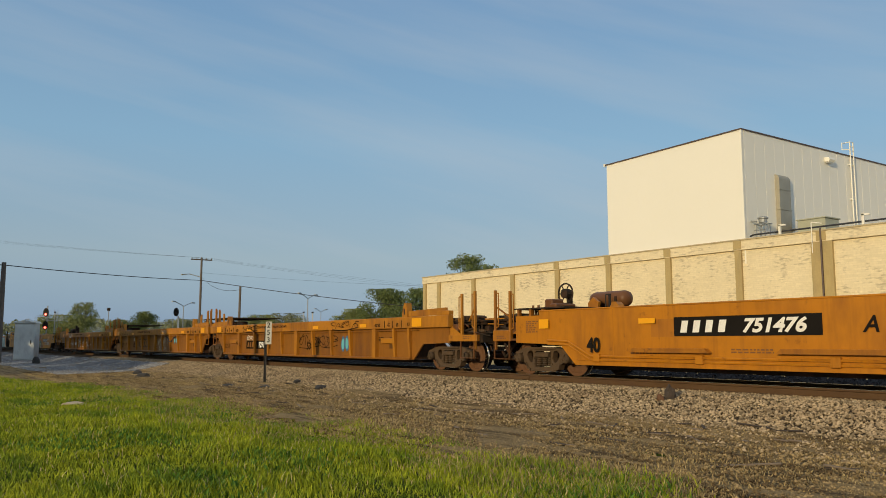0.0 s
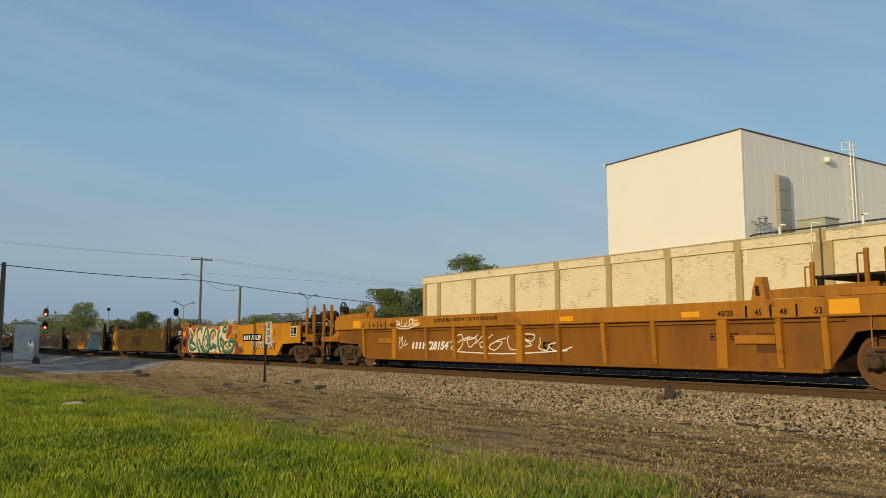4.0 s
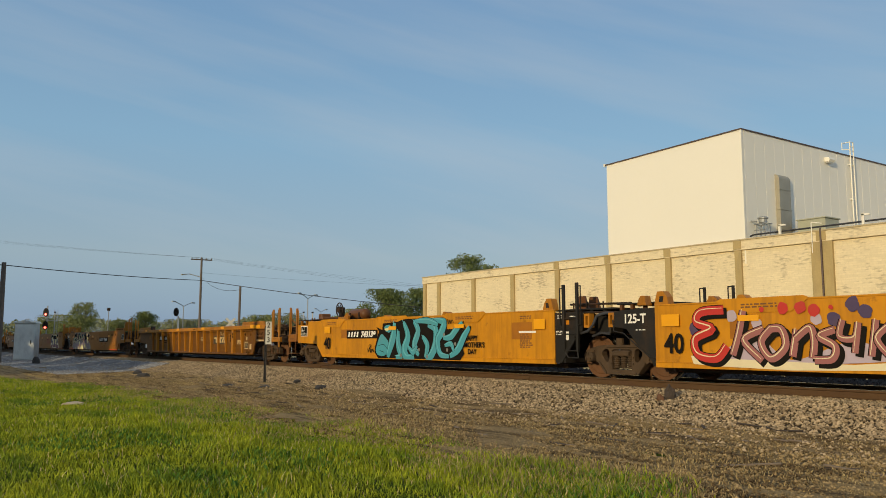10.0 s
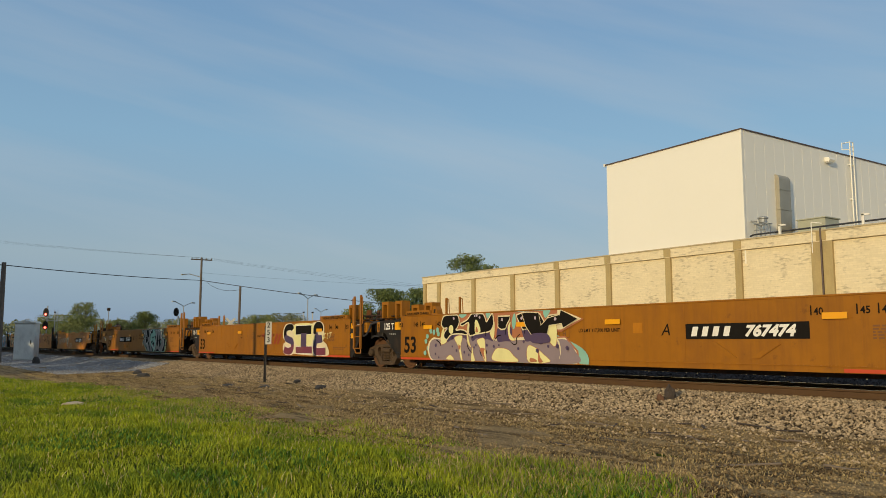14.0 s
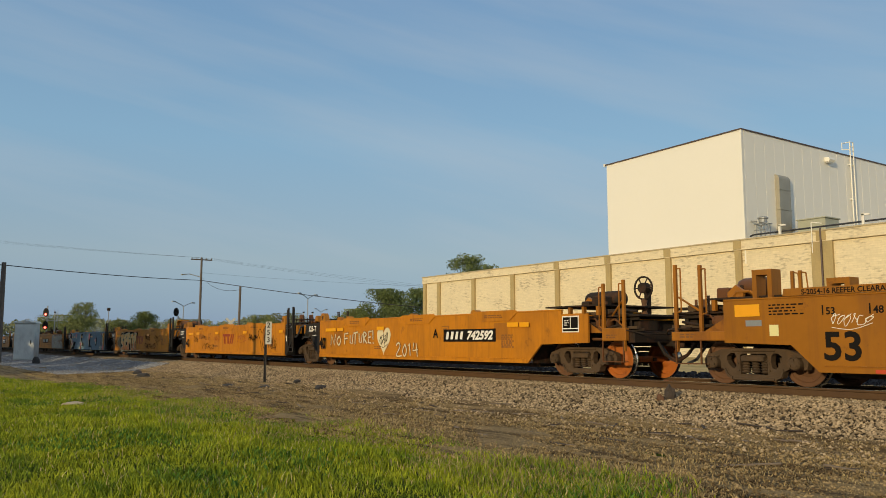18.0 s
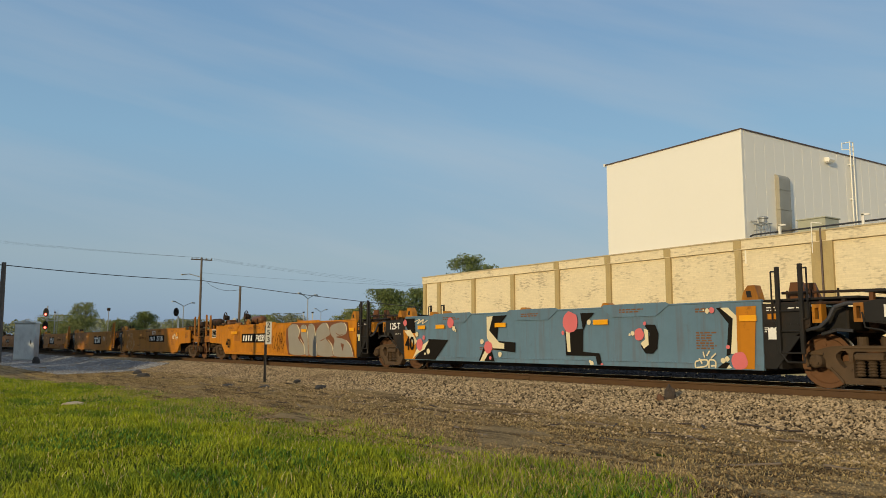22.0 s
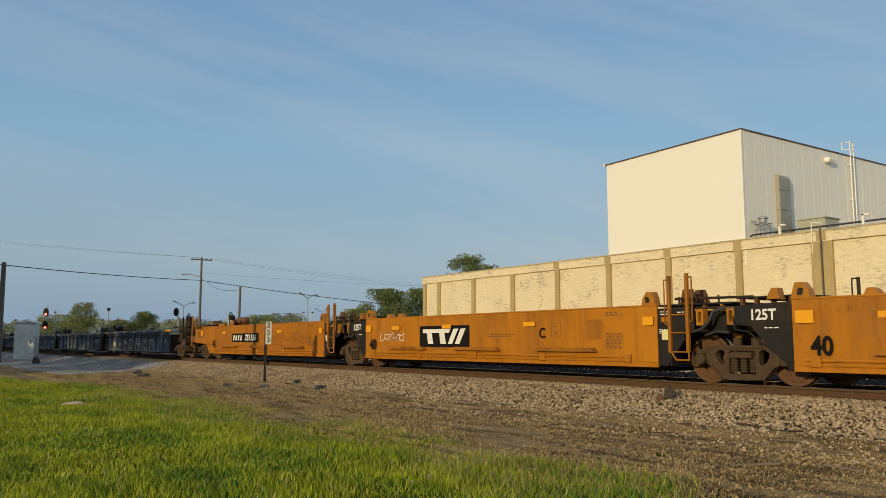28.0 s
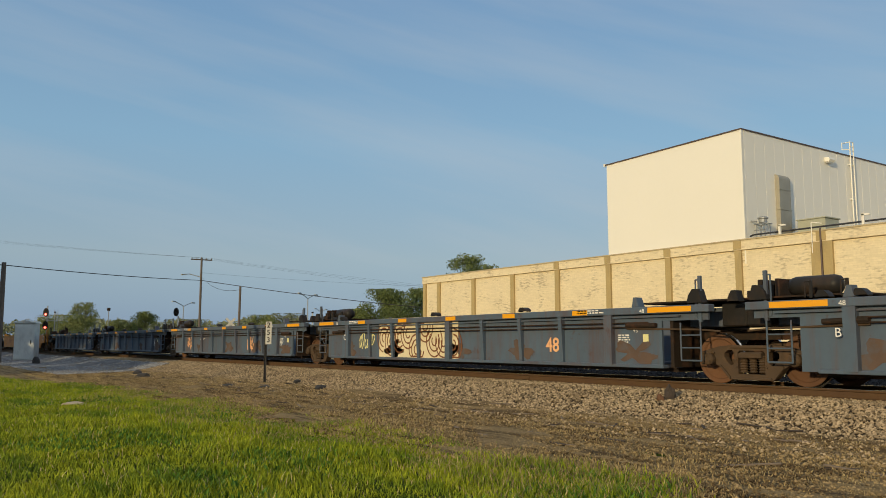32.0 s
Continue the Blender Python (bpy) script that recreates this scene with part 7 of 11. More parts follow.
def marks(c, items, y=SIDE - 0.006):
    """Paints a unit's lettering, reflectors and artwork from a list."""
    for it in items:
        k, a = it[0], it[1:]
        if k == "refl":
            for x in a:
                rect(c, x - 0.22, x + 0.22, 1.20, 1.31, y - 0.046, M["reflector"], "reflector", "yellow reflective strip")
        elif k == "reflz":
            for x in a[1:]:
                rect(c, x - 0.22, x + 0.22, a[0], a[0] + 0.11, y - 0.003, M["reflector"], "reflector", "yellow reflective strip")
        elif k == "text":
            words, x, z, size, mt = a[:5]
            if size >= 0.36 and len(words) > 3:
                lettering(words, x + 0.03, z - 0.025, size, M["brownink"], c, y - 0.012, 0, 0.012)
            lettering(words, x, z, size, mt, c, y - 0.02, a[5] if len(a) > 5 else 0, 0.004 if mt is M.get("white_marker") else 0.006)
        elif k == "bars":
            bars(c, *a, y)
        elif k == "num":
            car_number(c, a[0], a[1], a[2], y, a[3], a[4])
        elif k == "logo":
            logo_bars(c, *a[:5], y, *(a[5:]))


# ---- the cars, in the order in which they pass ----
Y_ = SIDE - 0.006       # paint on smooth sides and top chords
P_ = SIDE + 0.124       # paint on recessed panels
CREAM, LBLUE, TEAL = paint("cream_spray", (0.70, 0.60, 0.38)), paint("pale_blue_spray", (0.28, 0.40, 0.39)), paint("teal_spray", (0.06, 0.29, 0.35))
GREEN, RED, LILAC = paint("green_spray", (0.032, 0.105, 0.045)), paint("rust_red_spray", (0.30, 0.06, 0.015)), paint("lilac_spray", (0.45, 0.36, 0.42))
SILVER, BROWNL, NAVY = paint("silver_spray", (0.27, 0.245, 0.20)), paint("brown_spray", (0.17, 0.06, 0.02)), paint("blue_spray", (0.06, 0.14, 0.27))
PURPLE, CRIMSON, MAROON = paint("purple_spray", (0.07, 0.045, 0.1)), paint("crimson_spray", (0.48, 0.03, 0.02)), paint("dusty_rose_spray", (0.30, 0.11, 0.10))
PINK, PEACH = paint("pink_spray", (0.62, 0.14, 0.14)), paint("peach_spray", (0.80, 0.42, 0.2))
GREYL, MAUVE, MINT = paint("grey_spray", (0.19, 0.18, 0.16)), paint("mauve_spray", (0.25, 0.19, 0.2)), paint("mint_spray", (0.23, 0.45, 0.36))
TEAL2 = paint("light_teal_spray", (0.13, 0.42, 0.47))
DGREEN, COBALT, RUSTO = paint("dark_green_spray", (0.012, 0.05, 0.03)), paint("cobalt_spray", (0.025, 0.085, 0.23)), paint("burnt_orange_spray", (0.55, 0.16, 0.02))
CLAY = paint("clay_spray", (0.40, 0.145, 0.062))
PLUM = paint("plum_spray", (0.17, 0.038, 0.062))
GOLD, UMBER = paint("gold_spray", (0.66, 0.38, 0.10)), paint("umber_spray", (0.15, 0.095, 0.03))
FADED = paint("faded_white_marker", (0.60, 0.50, 0.34))
LIME, CHALK = paint("pale_yellow_spray", (0.72, 0.66, 0.3)), paint("white_marker", (0.78, 0.74, 0.62))
INK, WHITE, BROWN = M["ink"], M["white"], M["brownink"]
GR = "cars of the train"
UNITS = []


def add(c, uf, ur):
    UNITS.append((c, (uf + ur) / 2))
    return c


def green_piece(c):
    a = Art(c, Y_ - 0.018, "green and cream graffiti lettering")
    a.fill(RED, [(-5.92, 1.57), (-4.98, 1.54), (-3.92, 1.51), (-3.74, 1.57), (-2.81, 1.57), (-1.92, 1.57), (-1.80, 1.50), (-0.88, 1.51), (-0.71, 1.57), (0.18, 1.57), (1.09, 1.57), (1.16, 1.50), (0.89, 1.22), (0.55, 1.03), (0.52, 0.32), (-1.48, 0.36), (-4.09, 0.35), (-5.82, 0.37)])
    a.fill(BROWNL, [(-5.35, 1.15), (-4.91, 1.22), (-5.08, 0.53), (-5.33, 0.69)])
    a.fill(RUSTO, [(1.01, 0.96), (1.25, 1.18), (1.44, 1.09), (1.50, 0.88), (1.23, 0.83)])
    a.fill(RED, [(1.50, 0.87), (1.75, 0.85), (1.97, 0.57), (2.09, 0.32), (1.43, 0.32)])
    a.fill(BROWNL, [(1.58, 0.85), (1.83, 0.79), (1.96, 0.54), (1.73, 0.46), (1.53, 0.64)])
    a.dot(BROWNL, 2.26, 0.48, 0.14)
    a.dot(BROWNL, 2.46, 0.46, 0.07)
    a.dot(BROWNL, 2.15, 0.56, 0.07)
    a.fill(CREAM, [(-4.98, 1.56), (-4.52, 1.51), (-4.08, 1.13), (-3.85, 1.52), (-3.35, 1.57), (-2.81, 1.57), (-2.29, 1.57), (-1.92, 1.48), (-1.44, 1.50), (-1.04, 1.47), (-0.66, 1.40), (-0.44, 1.57), (-0.02, 1.57), (0.60, 1.57), (0.55, 1.36), (0.38, 1.15), (0.52, 0.97), (1.10, 0.98), (1.42, 0.88), (1.55, 0.64), (1.43, 0.37), (0.98, 0.32), (0.12, 0.32), (-0.76, 0.32), (-1.54, 0.34), (-2.33, 0.32), (-3.38, 0.32), (-4.73, 0.33), (-5.02, 0.54), (-5.06, 0.84), (-4.76, 1.09), (-4.99, 1.35)], line=RUSTO, lw=0.03)
    a.line(GREEN, 0.25, [(-4.85, 1.45), (-4.64, 1.26), (-4.36, 1.08), (-4.67, 0.91), (-4.84, 0.69), (-4.57, 0.50), (-4.09, 0.47), (-3.73, 0.57)], rim=DGREEN, shine=MINT)
    a.line(GREEN, 0.14, [(-4.62, 0.80), (-4.19, 0.78), (-3.83, 0.62)], rim=DGREEN, shine=MINT)
    a.line(GREEN, 0.20, [(-3.54, 1.07), (-3.71, 1.32), (-3.35, 1.56), (-3.00, 1.48), (-3.09, 1.26)], rim=DGREEN, shine=MINT)
    a.line(GREEN, 0.21, [(-3.70, 1.10), (-3.64, 0.74), (-3.32, 0.44), (-3.08, 0.32)], rim=DGREEN, shine=MINT)
    a.line(GREEN, 0.17, [(-3.37, 1.00), (-3.17, 0.74), (-2.71, 0.32)], rim=DGREEN, shine=MINT)
    a.line(GREEN, 0.22, [(-2.28, 1.56), (-2.56, 1.29), (-2.77, 0.93), (-2.78, 0.60), (-2.45, 0.40), (-2.02, 0.41), (-1.80, 0.61), (-1.99, 0.77), (-2.21, 0.66), (-2.06, 0.58)], rim=DGREEN, shine=MINT)
    a.line(GREEN, 0.21, [(-2.28, 1.54), (-2.05, 1.24), (-1.91, 0.83)], rim=DGREEN, shine=MINT)
    a.line(GREEN, 0.12, [(-2.57, 0.90), (-2.31, 1.11), (-2.07, 0.81)], rim=DGREEN, shine=MINT)
    a.line(GREEN, 0.21, [(-1.10, 1.40), (-1.51, 1.37), (-1.77, 1.10), (-1.79, 0.78), (-1.59, 0.55), (-1.24, 0.62), (-0.83, 0.49)], rim=DGREEN, shine=MINT)
    a.line(GREEN, 0.12, [(-1.47, 0.78), (-1.13, 0.68), (-0.75, 0.64)], rim=DGREEN, shine=MINT)
    a.line(GREEN, 0.14, [(-1.22, 1.43), (-1.04, 1.26), (-0.95, 1.11)], rim=DGREEN, shine=MINT)
    a.line(GREEN, 0.21, [(-0.44, 1.43), (-0.68, 1.13), (-0.64, 0.79), (-0.40, 0.48), (-0.20, 0.32)], rim=DGREEN, shine=MINT)
    a.line(GREEN, 0.18, [(-0.46, 1.02), (-0.10, 0.94), (0.17, 0.78), (0.64, 0.88)], rim=DGREEN, shine=MINT)
    a.line(GREEN, 0.14, [(-0.19, 1.14), (-0.36, 0.87), (-0.06, 0.62), (0.20, 0.56)], rim=DGREEN, shine=MINT)
    a.line(GREEN, 0.14, [(0.51, 1.54), (0.20, 1.55), (-0.11, 1.32)], rim=DGREEN, shine=MINT)
    a.line(GREEN, 0.13, [(-0.03, 1.30), (0.32, 1.32), (0.50, 1.48)], rim=DGREEN, shine=MINT)
    a.line(GREEN, 0.23, [(0.20, 0.77), (0.06, 0.51), (0.52, 0.38), (1.08, 0.44), (1.39, 0.68), (1.24, 0.90), (0.87, 0.88), (0.81, 0.71), (1.07, 0.67)], rim=DGREEN, shine=MINT)
    a.fill(RUSTO, [(-3.47, 1.04), (-3.35, 1.00), (-3.30, 0.84), (-3.45, 0.89)], line=BROWNL, lw=0.015)
    a.fill(RUSTO, [(-1.46, 1.16), (-1.33, 1.24), (-1.16, 1.03), (-1.52, 0.96)], line=BROWNL, lw=0.015)
    a.fill(RUSTO, [(-2.54, 0.81), (-2.41, 0.74), (-2.32, 0.57), (-2.51, 0.68)], line=BROWNL, lw=0.015)
    a.fill(RUSTO, [(0.36, 0.69), (0.58, 0.67), (0.86, 0.55), (0.50, 0.57)], line=BROWNL, lw=0.015)
    a.fill(RUSTO, [(-1.08, 0.34), (-0.97, 0.43), (-0.75, 0.32)], line=BROWNL, lw=0.015)
    a.fill(RUSTO, [(-0.17, 0.42), (0.06, 0.43), (0.08, 0.32)], line=BROWNL, lw=0.015)
    a.line(FADED, 0.03, [(1.05, 1.29), (1.12, 1.40), (1.18, 1.23), (1.26, 1.40), (1.34, 1.25), (1.41, 1.38), (1.47, 1.20), (1.56, 1.35), (1.69, 1.24), (1.56, 1.30), (1.76, 1.38), (1.77, 1.20), (1.98, 1.30)])
    a.line(FADED, 0.03, [(1.93, 0.75), (1.99, 0.65), (2.04, 0.77), (2.09, 0.65), (2.20, 0.76), (2.11, 0.68), (2.27, 0.65), (2.36, 0.77), (2.43, 0.65)])


def pale_blue_piece(c):
    a = Art(c, Y_ - 0.018, "pale blue graffiti lettering outlined in blue")
    a.fill(CREAM, [(1.20, 0.49), (1.27, 1.01), (1.52, 1.26), (1.87, 1.43), (2.20, 1.44), (2.29, 0.87), (1.71, 0.32), (0.68, 0.32), (0.68, 0.46)])
    a.fill(CREAM, [(5.02, 0.99), (5.24, 1.04), (5.35, 0.86), (5.36, 0.69), (5.51, 0.65), (5.54, 0.56), (5.76, 0.57), (5.83, 0.46), (6.04, 0.43), (6.14, 0.32), (4.94, 0.32)])
    a.fill(LBLUE, [(1.32, 0.70), (1.34, 0.97), (1.64, 1.17), (1.97, 1.03), (2.15, 1.42), (2.52, 1.45), (2.94, 1.46), (3.48, 1.47), (4.07, 1.45), (4.44, 1.42), (4.78, 1.43), (5.00, 1.33), (5.13, 1.22), (5.15, 0.90), (5.10, 0.68), (5.10, 0.32), (4.65, 0.32), (3.65, 0.32), (2.68, 0.32), (1.60, 0.32)], line=COBALT, lw=0.05)
    a.fill(LBLUE, [(1.63, 1.08), (1.99, 0.93), (2.19, 1.18), (2.21, 1.40), (2.46, 1.41), (2.59, 1.07), (2.72, 1.38), (2.98, 1.41), (2.99, 0.89), (2.87, 0.83), (2.70, 0.40), (2.53, 0.32), (2.37, 0.39), (2.27, 0.54), (2.15, 0.46), (2.09, 0.32), (1.74, 0.32), (1.47, 0.52), (1.36, 0.81), (1.44, 1.02)], line=COBALT, lw=0.045)
    a.fill(LBLUE, [(3.03, 1.37), (3.47, 1.44), (3.47, 1.16), (3.68, 0.89), (3.79, 0.63), (3.78, 0.41), (3.58, 0.32), (3.08, 0.32), (2.72, 0.34), (2.77, 0.58), (2.96, 0.96)], line=COBALT, lw=0.045)
    a.fill(COBALT, [(3.04, 1.06), (3.29, 1.06), (3.43, 0.71), (3.29, 0.60), (3.14, 0.74), (3.01, 0.86)], soft=True)
    a.fill(LBLUE, [(3.54, 1.42), (4.40, 1.40), (4.46, 1.10), (4.06, 0.76), (4.45, 0.72), (4.95, 0.80), (5.07, 0.53), (5.07, 0.32), (4.70, 0.32), (4.47, 0.40), (4.35, 0.44), (4.28, 0.32), (3.93, 0.32), (3.80, 0.36), (3.83, 0.59), (3.69, 0.90), (3.87, 1.01), (3.93, 1.10), (3.66, 0.98), (3.53, 1.17)], line=COBALT, lw=0.045)
    a.fill(LBLUE, [(4.53, 1.36), (4.78, 1.39), (4.79, 1.30), (4.63, 1.25), (4.81, 1.13), (4.77, 1.01), (4.58, 1.00), (4.51, 1.07), (4.65, 1.11), (4.52, 1.17)], line=COBALT, lw=0.045)
    a.fill(LBLUE, [(4.86, 1.20), (4.96, 1.31), (5.09, 1.24), (5.04, 1.09), (5.14, 0.90), (5.10, 0.72), (4.97, 0.78), (4.88, 0.98), (4.91, 1.09)], line=COBALT, lw=0.045)
    a.fill(CREAM, [(3.16, 1.02), (3.27, 0.91), (3.33, 0.71), (3.23, 0.77), (3.11, 0.91)])
    a.fill(CREAM, [(4.28, 0.86), (4.46, 0.98), (4.50, 0.92), (4.39, 0.83)])
    a.fill(CREAM, [(2.16, 0.44), (2.25, 0.51), (2.29, 0.32), (2.17, 0.32)])
    a.fill(CREAM, [(2.31, 1.31), (2.41, 1.35), (2.43, 1.00), (2.29, 0.96)])
    a.star(LIME, 1.52, 0.50, 0.12)
    a.star(LIME, 2.38, 0.49, 0.11)
    a.star(LIME, 2.98, 0.79, 0.11)
    a.star(LIME, 4.09, 1.38, 0.10)
    a.star(LIME, 4.83, 0.92, 0.10)
    a.star(LIME, 5.01, 0.45, 0.10)
    a.line(LIME, 0.02, [(4.07, 0.43), (4.14, 0.53), (4.28, 0.50), (4.29, 0.36), (4.16, 0.32), (4.07, 0.38), (4.15, 0.47), (4.23, 0.43), (4.20, 0.36), (4.15, 0.40)])
    a.line(COBALT, 0.03, [(2.03, 1.29), (2.10, 1.37), (2.19, 1.31), (2.13, 1.22), (2.04, 1.26), (2.11, 1.30)])


def script_piece(c):
    a = Art(c, Y_ - 0.018, "dusty rose graffiti script with black shadow")
    a.fill(LILAC, [(-4.60, 0.59), (-3.76, 0.89), (-3.08, 0.50), (-1.99, 0.82), (-1.32, 0.53), (-3.09, 0.43), (-4.50, 0.45)])
    a.dot(LILAC, -4.27, 1.30, 0.11)
    a.dot(LILAC, -2.60, 1.20, 0.10)
    a.dot(LILAC, -3.74, 1.15, 0.11)
    a.dot(LILAC, -1.48, 0.94, 0.10)
    a.fill(LILAC, [(3.60, 1.40), (3.89, 1.44), (4.12, 1.35), (4.08, 1.04), (4.18, 0.82), (3.85, 0.68), (3.52, 0.91)])
    a.fill(LILAC, [(4.78, 1.12), (5.07, 1.15), (5.04, 0.61), (4.70, 0.60)])
    a.fill(LILAC, [(2.76, 1.25), (2.93, 1.27), (3.13, 1.10), (2.86, 0.96), (2.73, 1.06)])
    a.dot(PURPLE, -5.09, 1.07, 0.14)
    a.dot(PURPLE, -1.97, 1.44, 0.12)
    a.dot(PURPLE, -2.29, 1.20, 0.12)
    a.dot(PURPLE, -1.76, 1.31, 0.12)
    a.dot(PURPLE, 2.71, 1.26, 0.10)
    a.dot(PURPLE, 2.86, 1.13, 0.10)
    a.dot(PURPLE, 3.69, 1.23, 0.09)
    a.dot(PURPLE, 1.50, 1.03, 0.10)
    a.dot(PURPLE, 1.46, 0.82, 0.10)
    a.fill(PURPLE, [(4.21, 1.37), (4.31, 1.39), (4.38, 1.32), (4.47, 1.40), (4.55, 1.36), (4.53, 1.25), (4.36, 1.10), (4.22, 1.26)])
    a.fill(PURPLE, [(4.71, 1.38), (4.80, 1.42), (4.87, 1.34), (4.96, 1.41), (5.05, 1.37), (5.02, 1.26), (4.85, 1.11), (4.72, 1.27)])
    a.dot(CRIMSON, -3.21, 1.41, 0.11)
    a.dot(CRIMSON, -2.88, 1.41, 0.11)
    a.dot(CRIMSON, -2.64, 1.36, 0.11)
    a.dot(CRIMSON, 3.24, 1.23, 0.08)
    a.dot(CRIMSON, 3.88, 1.13, 0.08)
    a.dot(CRIMSON, 3.97, 1.16, 0.08)
    a.dot(CRIMSON, -3.63, 1.40, 0.05)
    a.dot(CRIMSON, 3.45, 1.33, 0.03)
    a.dot(CRIMSON, -2.33, 1.40, 0.04)
    a.fill(CREAM, [(-1.13, 1.41), (-0.82, 1.43), (-0.36, 1.32), (0.22, 1.37), (0.91, 1.46), (1.10, 1.32), (0.90, 1.22), (0.22, 1.22), (-0.82, 1.24), (-1.18, 1.27)])
    a.fill(CREAM, [(-5.21, 0.55), (-4.28, 0.50), (-3.09, 0.47), (-2.00, 0.44), (-1.16, 0.50), (-0.24, 0.47), (1.39, 0.56), (1.87, 0.46), (2.67, 0.47), (3.44, 0.40), (4.16, 0.44), (4.60, 0.38), (5.19, 0.40), (5.18, 0.32), (4.16, 0.32), (3.19, 0.32), (2.10, 0.34), (0.87, 0.33), (0.18, 0.32), (-1.33, 0.36), (-3.09, 0.32), (-4.71, 0.36), (-5.15, 0.39)], soft=False)
    a.line(CRIMSON, 0.17, [(-4.43, 1.42), (-4.94, 1.39), (-5.05, 1.19), (-4.70, 1.06), (-5.09, 0.88), (-5.04, 0.58), (-4.62, 0.51), (-4.38, 0.74)], rim=INK, shade=INK, shine=CREAM, taper=False)
    a.line(MAROON, 0.14, [(-4.01, 1.39), (-4.12, 0.96), (-4.26, 0.57)], rim=INK, shade=INK, shine=CREAM, taper=False)
    a.line(MAROON, 0.14, [(-3.60, 1.05), (-4.01, 0.85), (-3.65, 0.48)], rim=INK, shade=INK, shine=CREAM, taper=False)
    a.line(MAROON, 0.14, [(-3.44, 1.07), (-3.66, 0.81), (-3.47, 0.52), (-3.19, 0.73), (-3.25, 1.03), (-3.48, 1.05)], rim=INK, shade=INK, shine=CREAM, taper=False)
    a.line(MAROON, 0.14, [(-2.96, 1.03), (-3.06, 0.56)], rim=INK, shade=INK, shine=CREAM, taper=False)
    a.line(MAROON, 0.13, [(-3.00, 0.86), (-2.72, 1.06), (-2.65, 0.82), (-2.69, 0.53)], rim=INK, shade=INK, shine=CREAM, taper=False)
    a.line(MAROON, 0.13, [(-2.28, 1.02), (-2.55, 0.91), (-2.29, 0.74), (-2.35, 0.53), (-2.66, 0.51)], rim=INK, shade=INK, shine=CREAM, taper=False)
    a.line(MAROON, 0.11, [(-2.14, 1.18), (-2.20, 0.90), (-1.95, 0.88), (-1.88, 1.13), (-1.96, 0.63)], rim=INK, shade=INK, shine=CREAM, taper=False)
    a.line(MAROON, 0.11, [(-1.59, 1.17), (-1.69, 0.58)], rim=INK, shade=INK, shine=CREAM, taper=False)
    a.line(MAROON, 0.11, [(-1.34, 1.11), (-1.59, 0.87), (-1.39, 0.57)], rim=INK, shade=INK, shine=CREAM, taper=False)
    a.line(MAROON, 0.10, [(0.91, 1.44), (0.98, 1.25), (1.16, 1.45), (1.20, 1.27), (1.37, 1.46)], rim=INK, shade=INK, shine=CREAM, taper=False)
    a.line(MAROON, 0.10, [(1.43, 1.47), (1.46, 1.08)], rim=INK, shade=INK, shine=CREAM, taper=False)
    a.line(MAROON, 0.08, [(1.46, 1.42), (1.65, 1.44), (1.58, 1.29)], rim=INK, shade=INK, shine=CREAM, taper=False)
    a.line(CRIMSON, 0.22, [(1.84, 1.39), (1.65, 0.50)], rim=INK, shade=INK, shine=CREAM, taper=False)
    a.line(CRIMSON, 0.20, [(1.84, 1.37), (1.98, 0.97), (2.02, 0.49)], rim=INK, shade=INK, shine=CREAM, taper=False)
    a.line(CRIMSON, 0.21, [(2.27, 1.39), (2.04, 0.53)], rim=INK, shade=INK, shine=CREAM, taper=False)
    a.line(CRIMSON, 0.20, [(2.28, 1.37), (2.42, 0.97), (2.46, 0.50)], rim=INK, shade=INK, shine=CREAM, taper=False)
    a.line(CRIMSON, 0.21, [(2.65, 1.37), (2.48, 0.53)], rim=INK, shade=INK, shine=CREAM, taper=False)
    a.line(MAROON, 0.15, [(3.18, 0.97), (3.14, 0.56)], rim=INK, shade=INK, shine=CREAM, taper=False)
    a.line(MAROON, 0.14, [(3.18, 0.84), (3.39, 0.98), (3.42, 0.86)], rim=INK, shade=INK, shine=CREAM, taper=False)
    a.line(MAROON, 0.16, [(2.99, 0.94), (2.70, 0.89), (2.63, 0.60), (2.84, 0.54), (3.01, 0.89), (3.01, 0.60), (3.13, 0.52)], rim=INK, shade=INK, shine=CREAM, taper=False)
    a.line(MAROON, 0.15, [(3.66, 1.04), (3.60, 0.59), (3.78, 0.53)], rim=INK, shade=INK, shine=CREAM, taper=False)
    a.line(MAROON, 0.11, [(3.70, 1.22), (3.72, 1.17)], rim=INK, shade=INK, shine=CREAM, taper=False)
    a.line(MAROON, 0.15, [(3.99, 1.25), (3.92, 0.66), (4.07, 0.54)], rim=INK, shade=INK, shine=CREAM, taper=False)
    a.line(MAROON, 0.14, [(4.31, 0.97), (4.27, 0.65), (4.43, 0.62), (4.61, 0.99)], rim=INK, shade=INK, shine=CREAM, taper=False)
    a.line(MAROON, 0.14, [(4.62, 1.00), (4.57, 0.56), (4.36, 0.34), (4.33, 0.44), (4.62, 0.58)], rim=INK, shade=INK, shine=CREAM, taper=False)
    a.line(MAROON, 0.14, [(4.75, 0.97), (4.69, 0.55)], rim=INK, shade=INK, shine=CREAM, taper=False)
    a.line(MAROON, 0.13, [(4.74, 0.82), (4.90, 0.96), (4.95, 0.82), (4.91, 0.56)], rim=INK, shade=INK, shine=CREAM, taper=False)


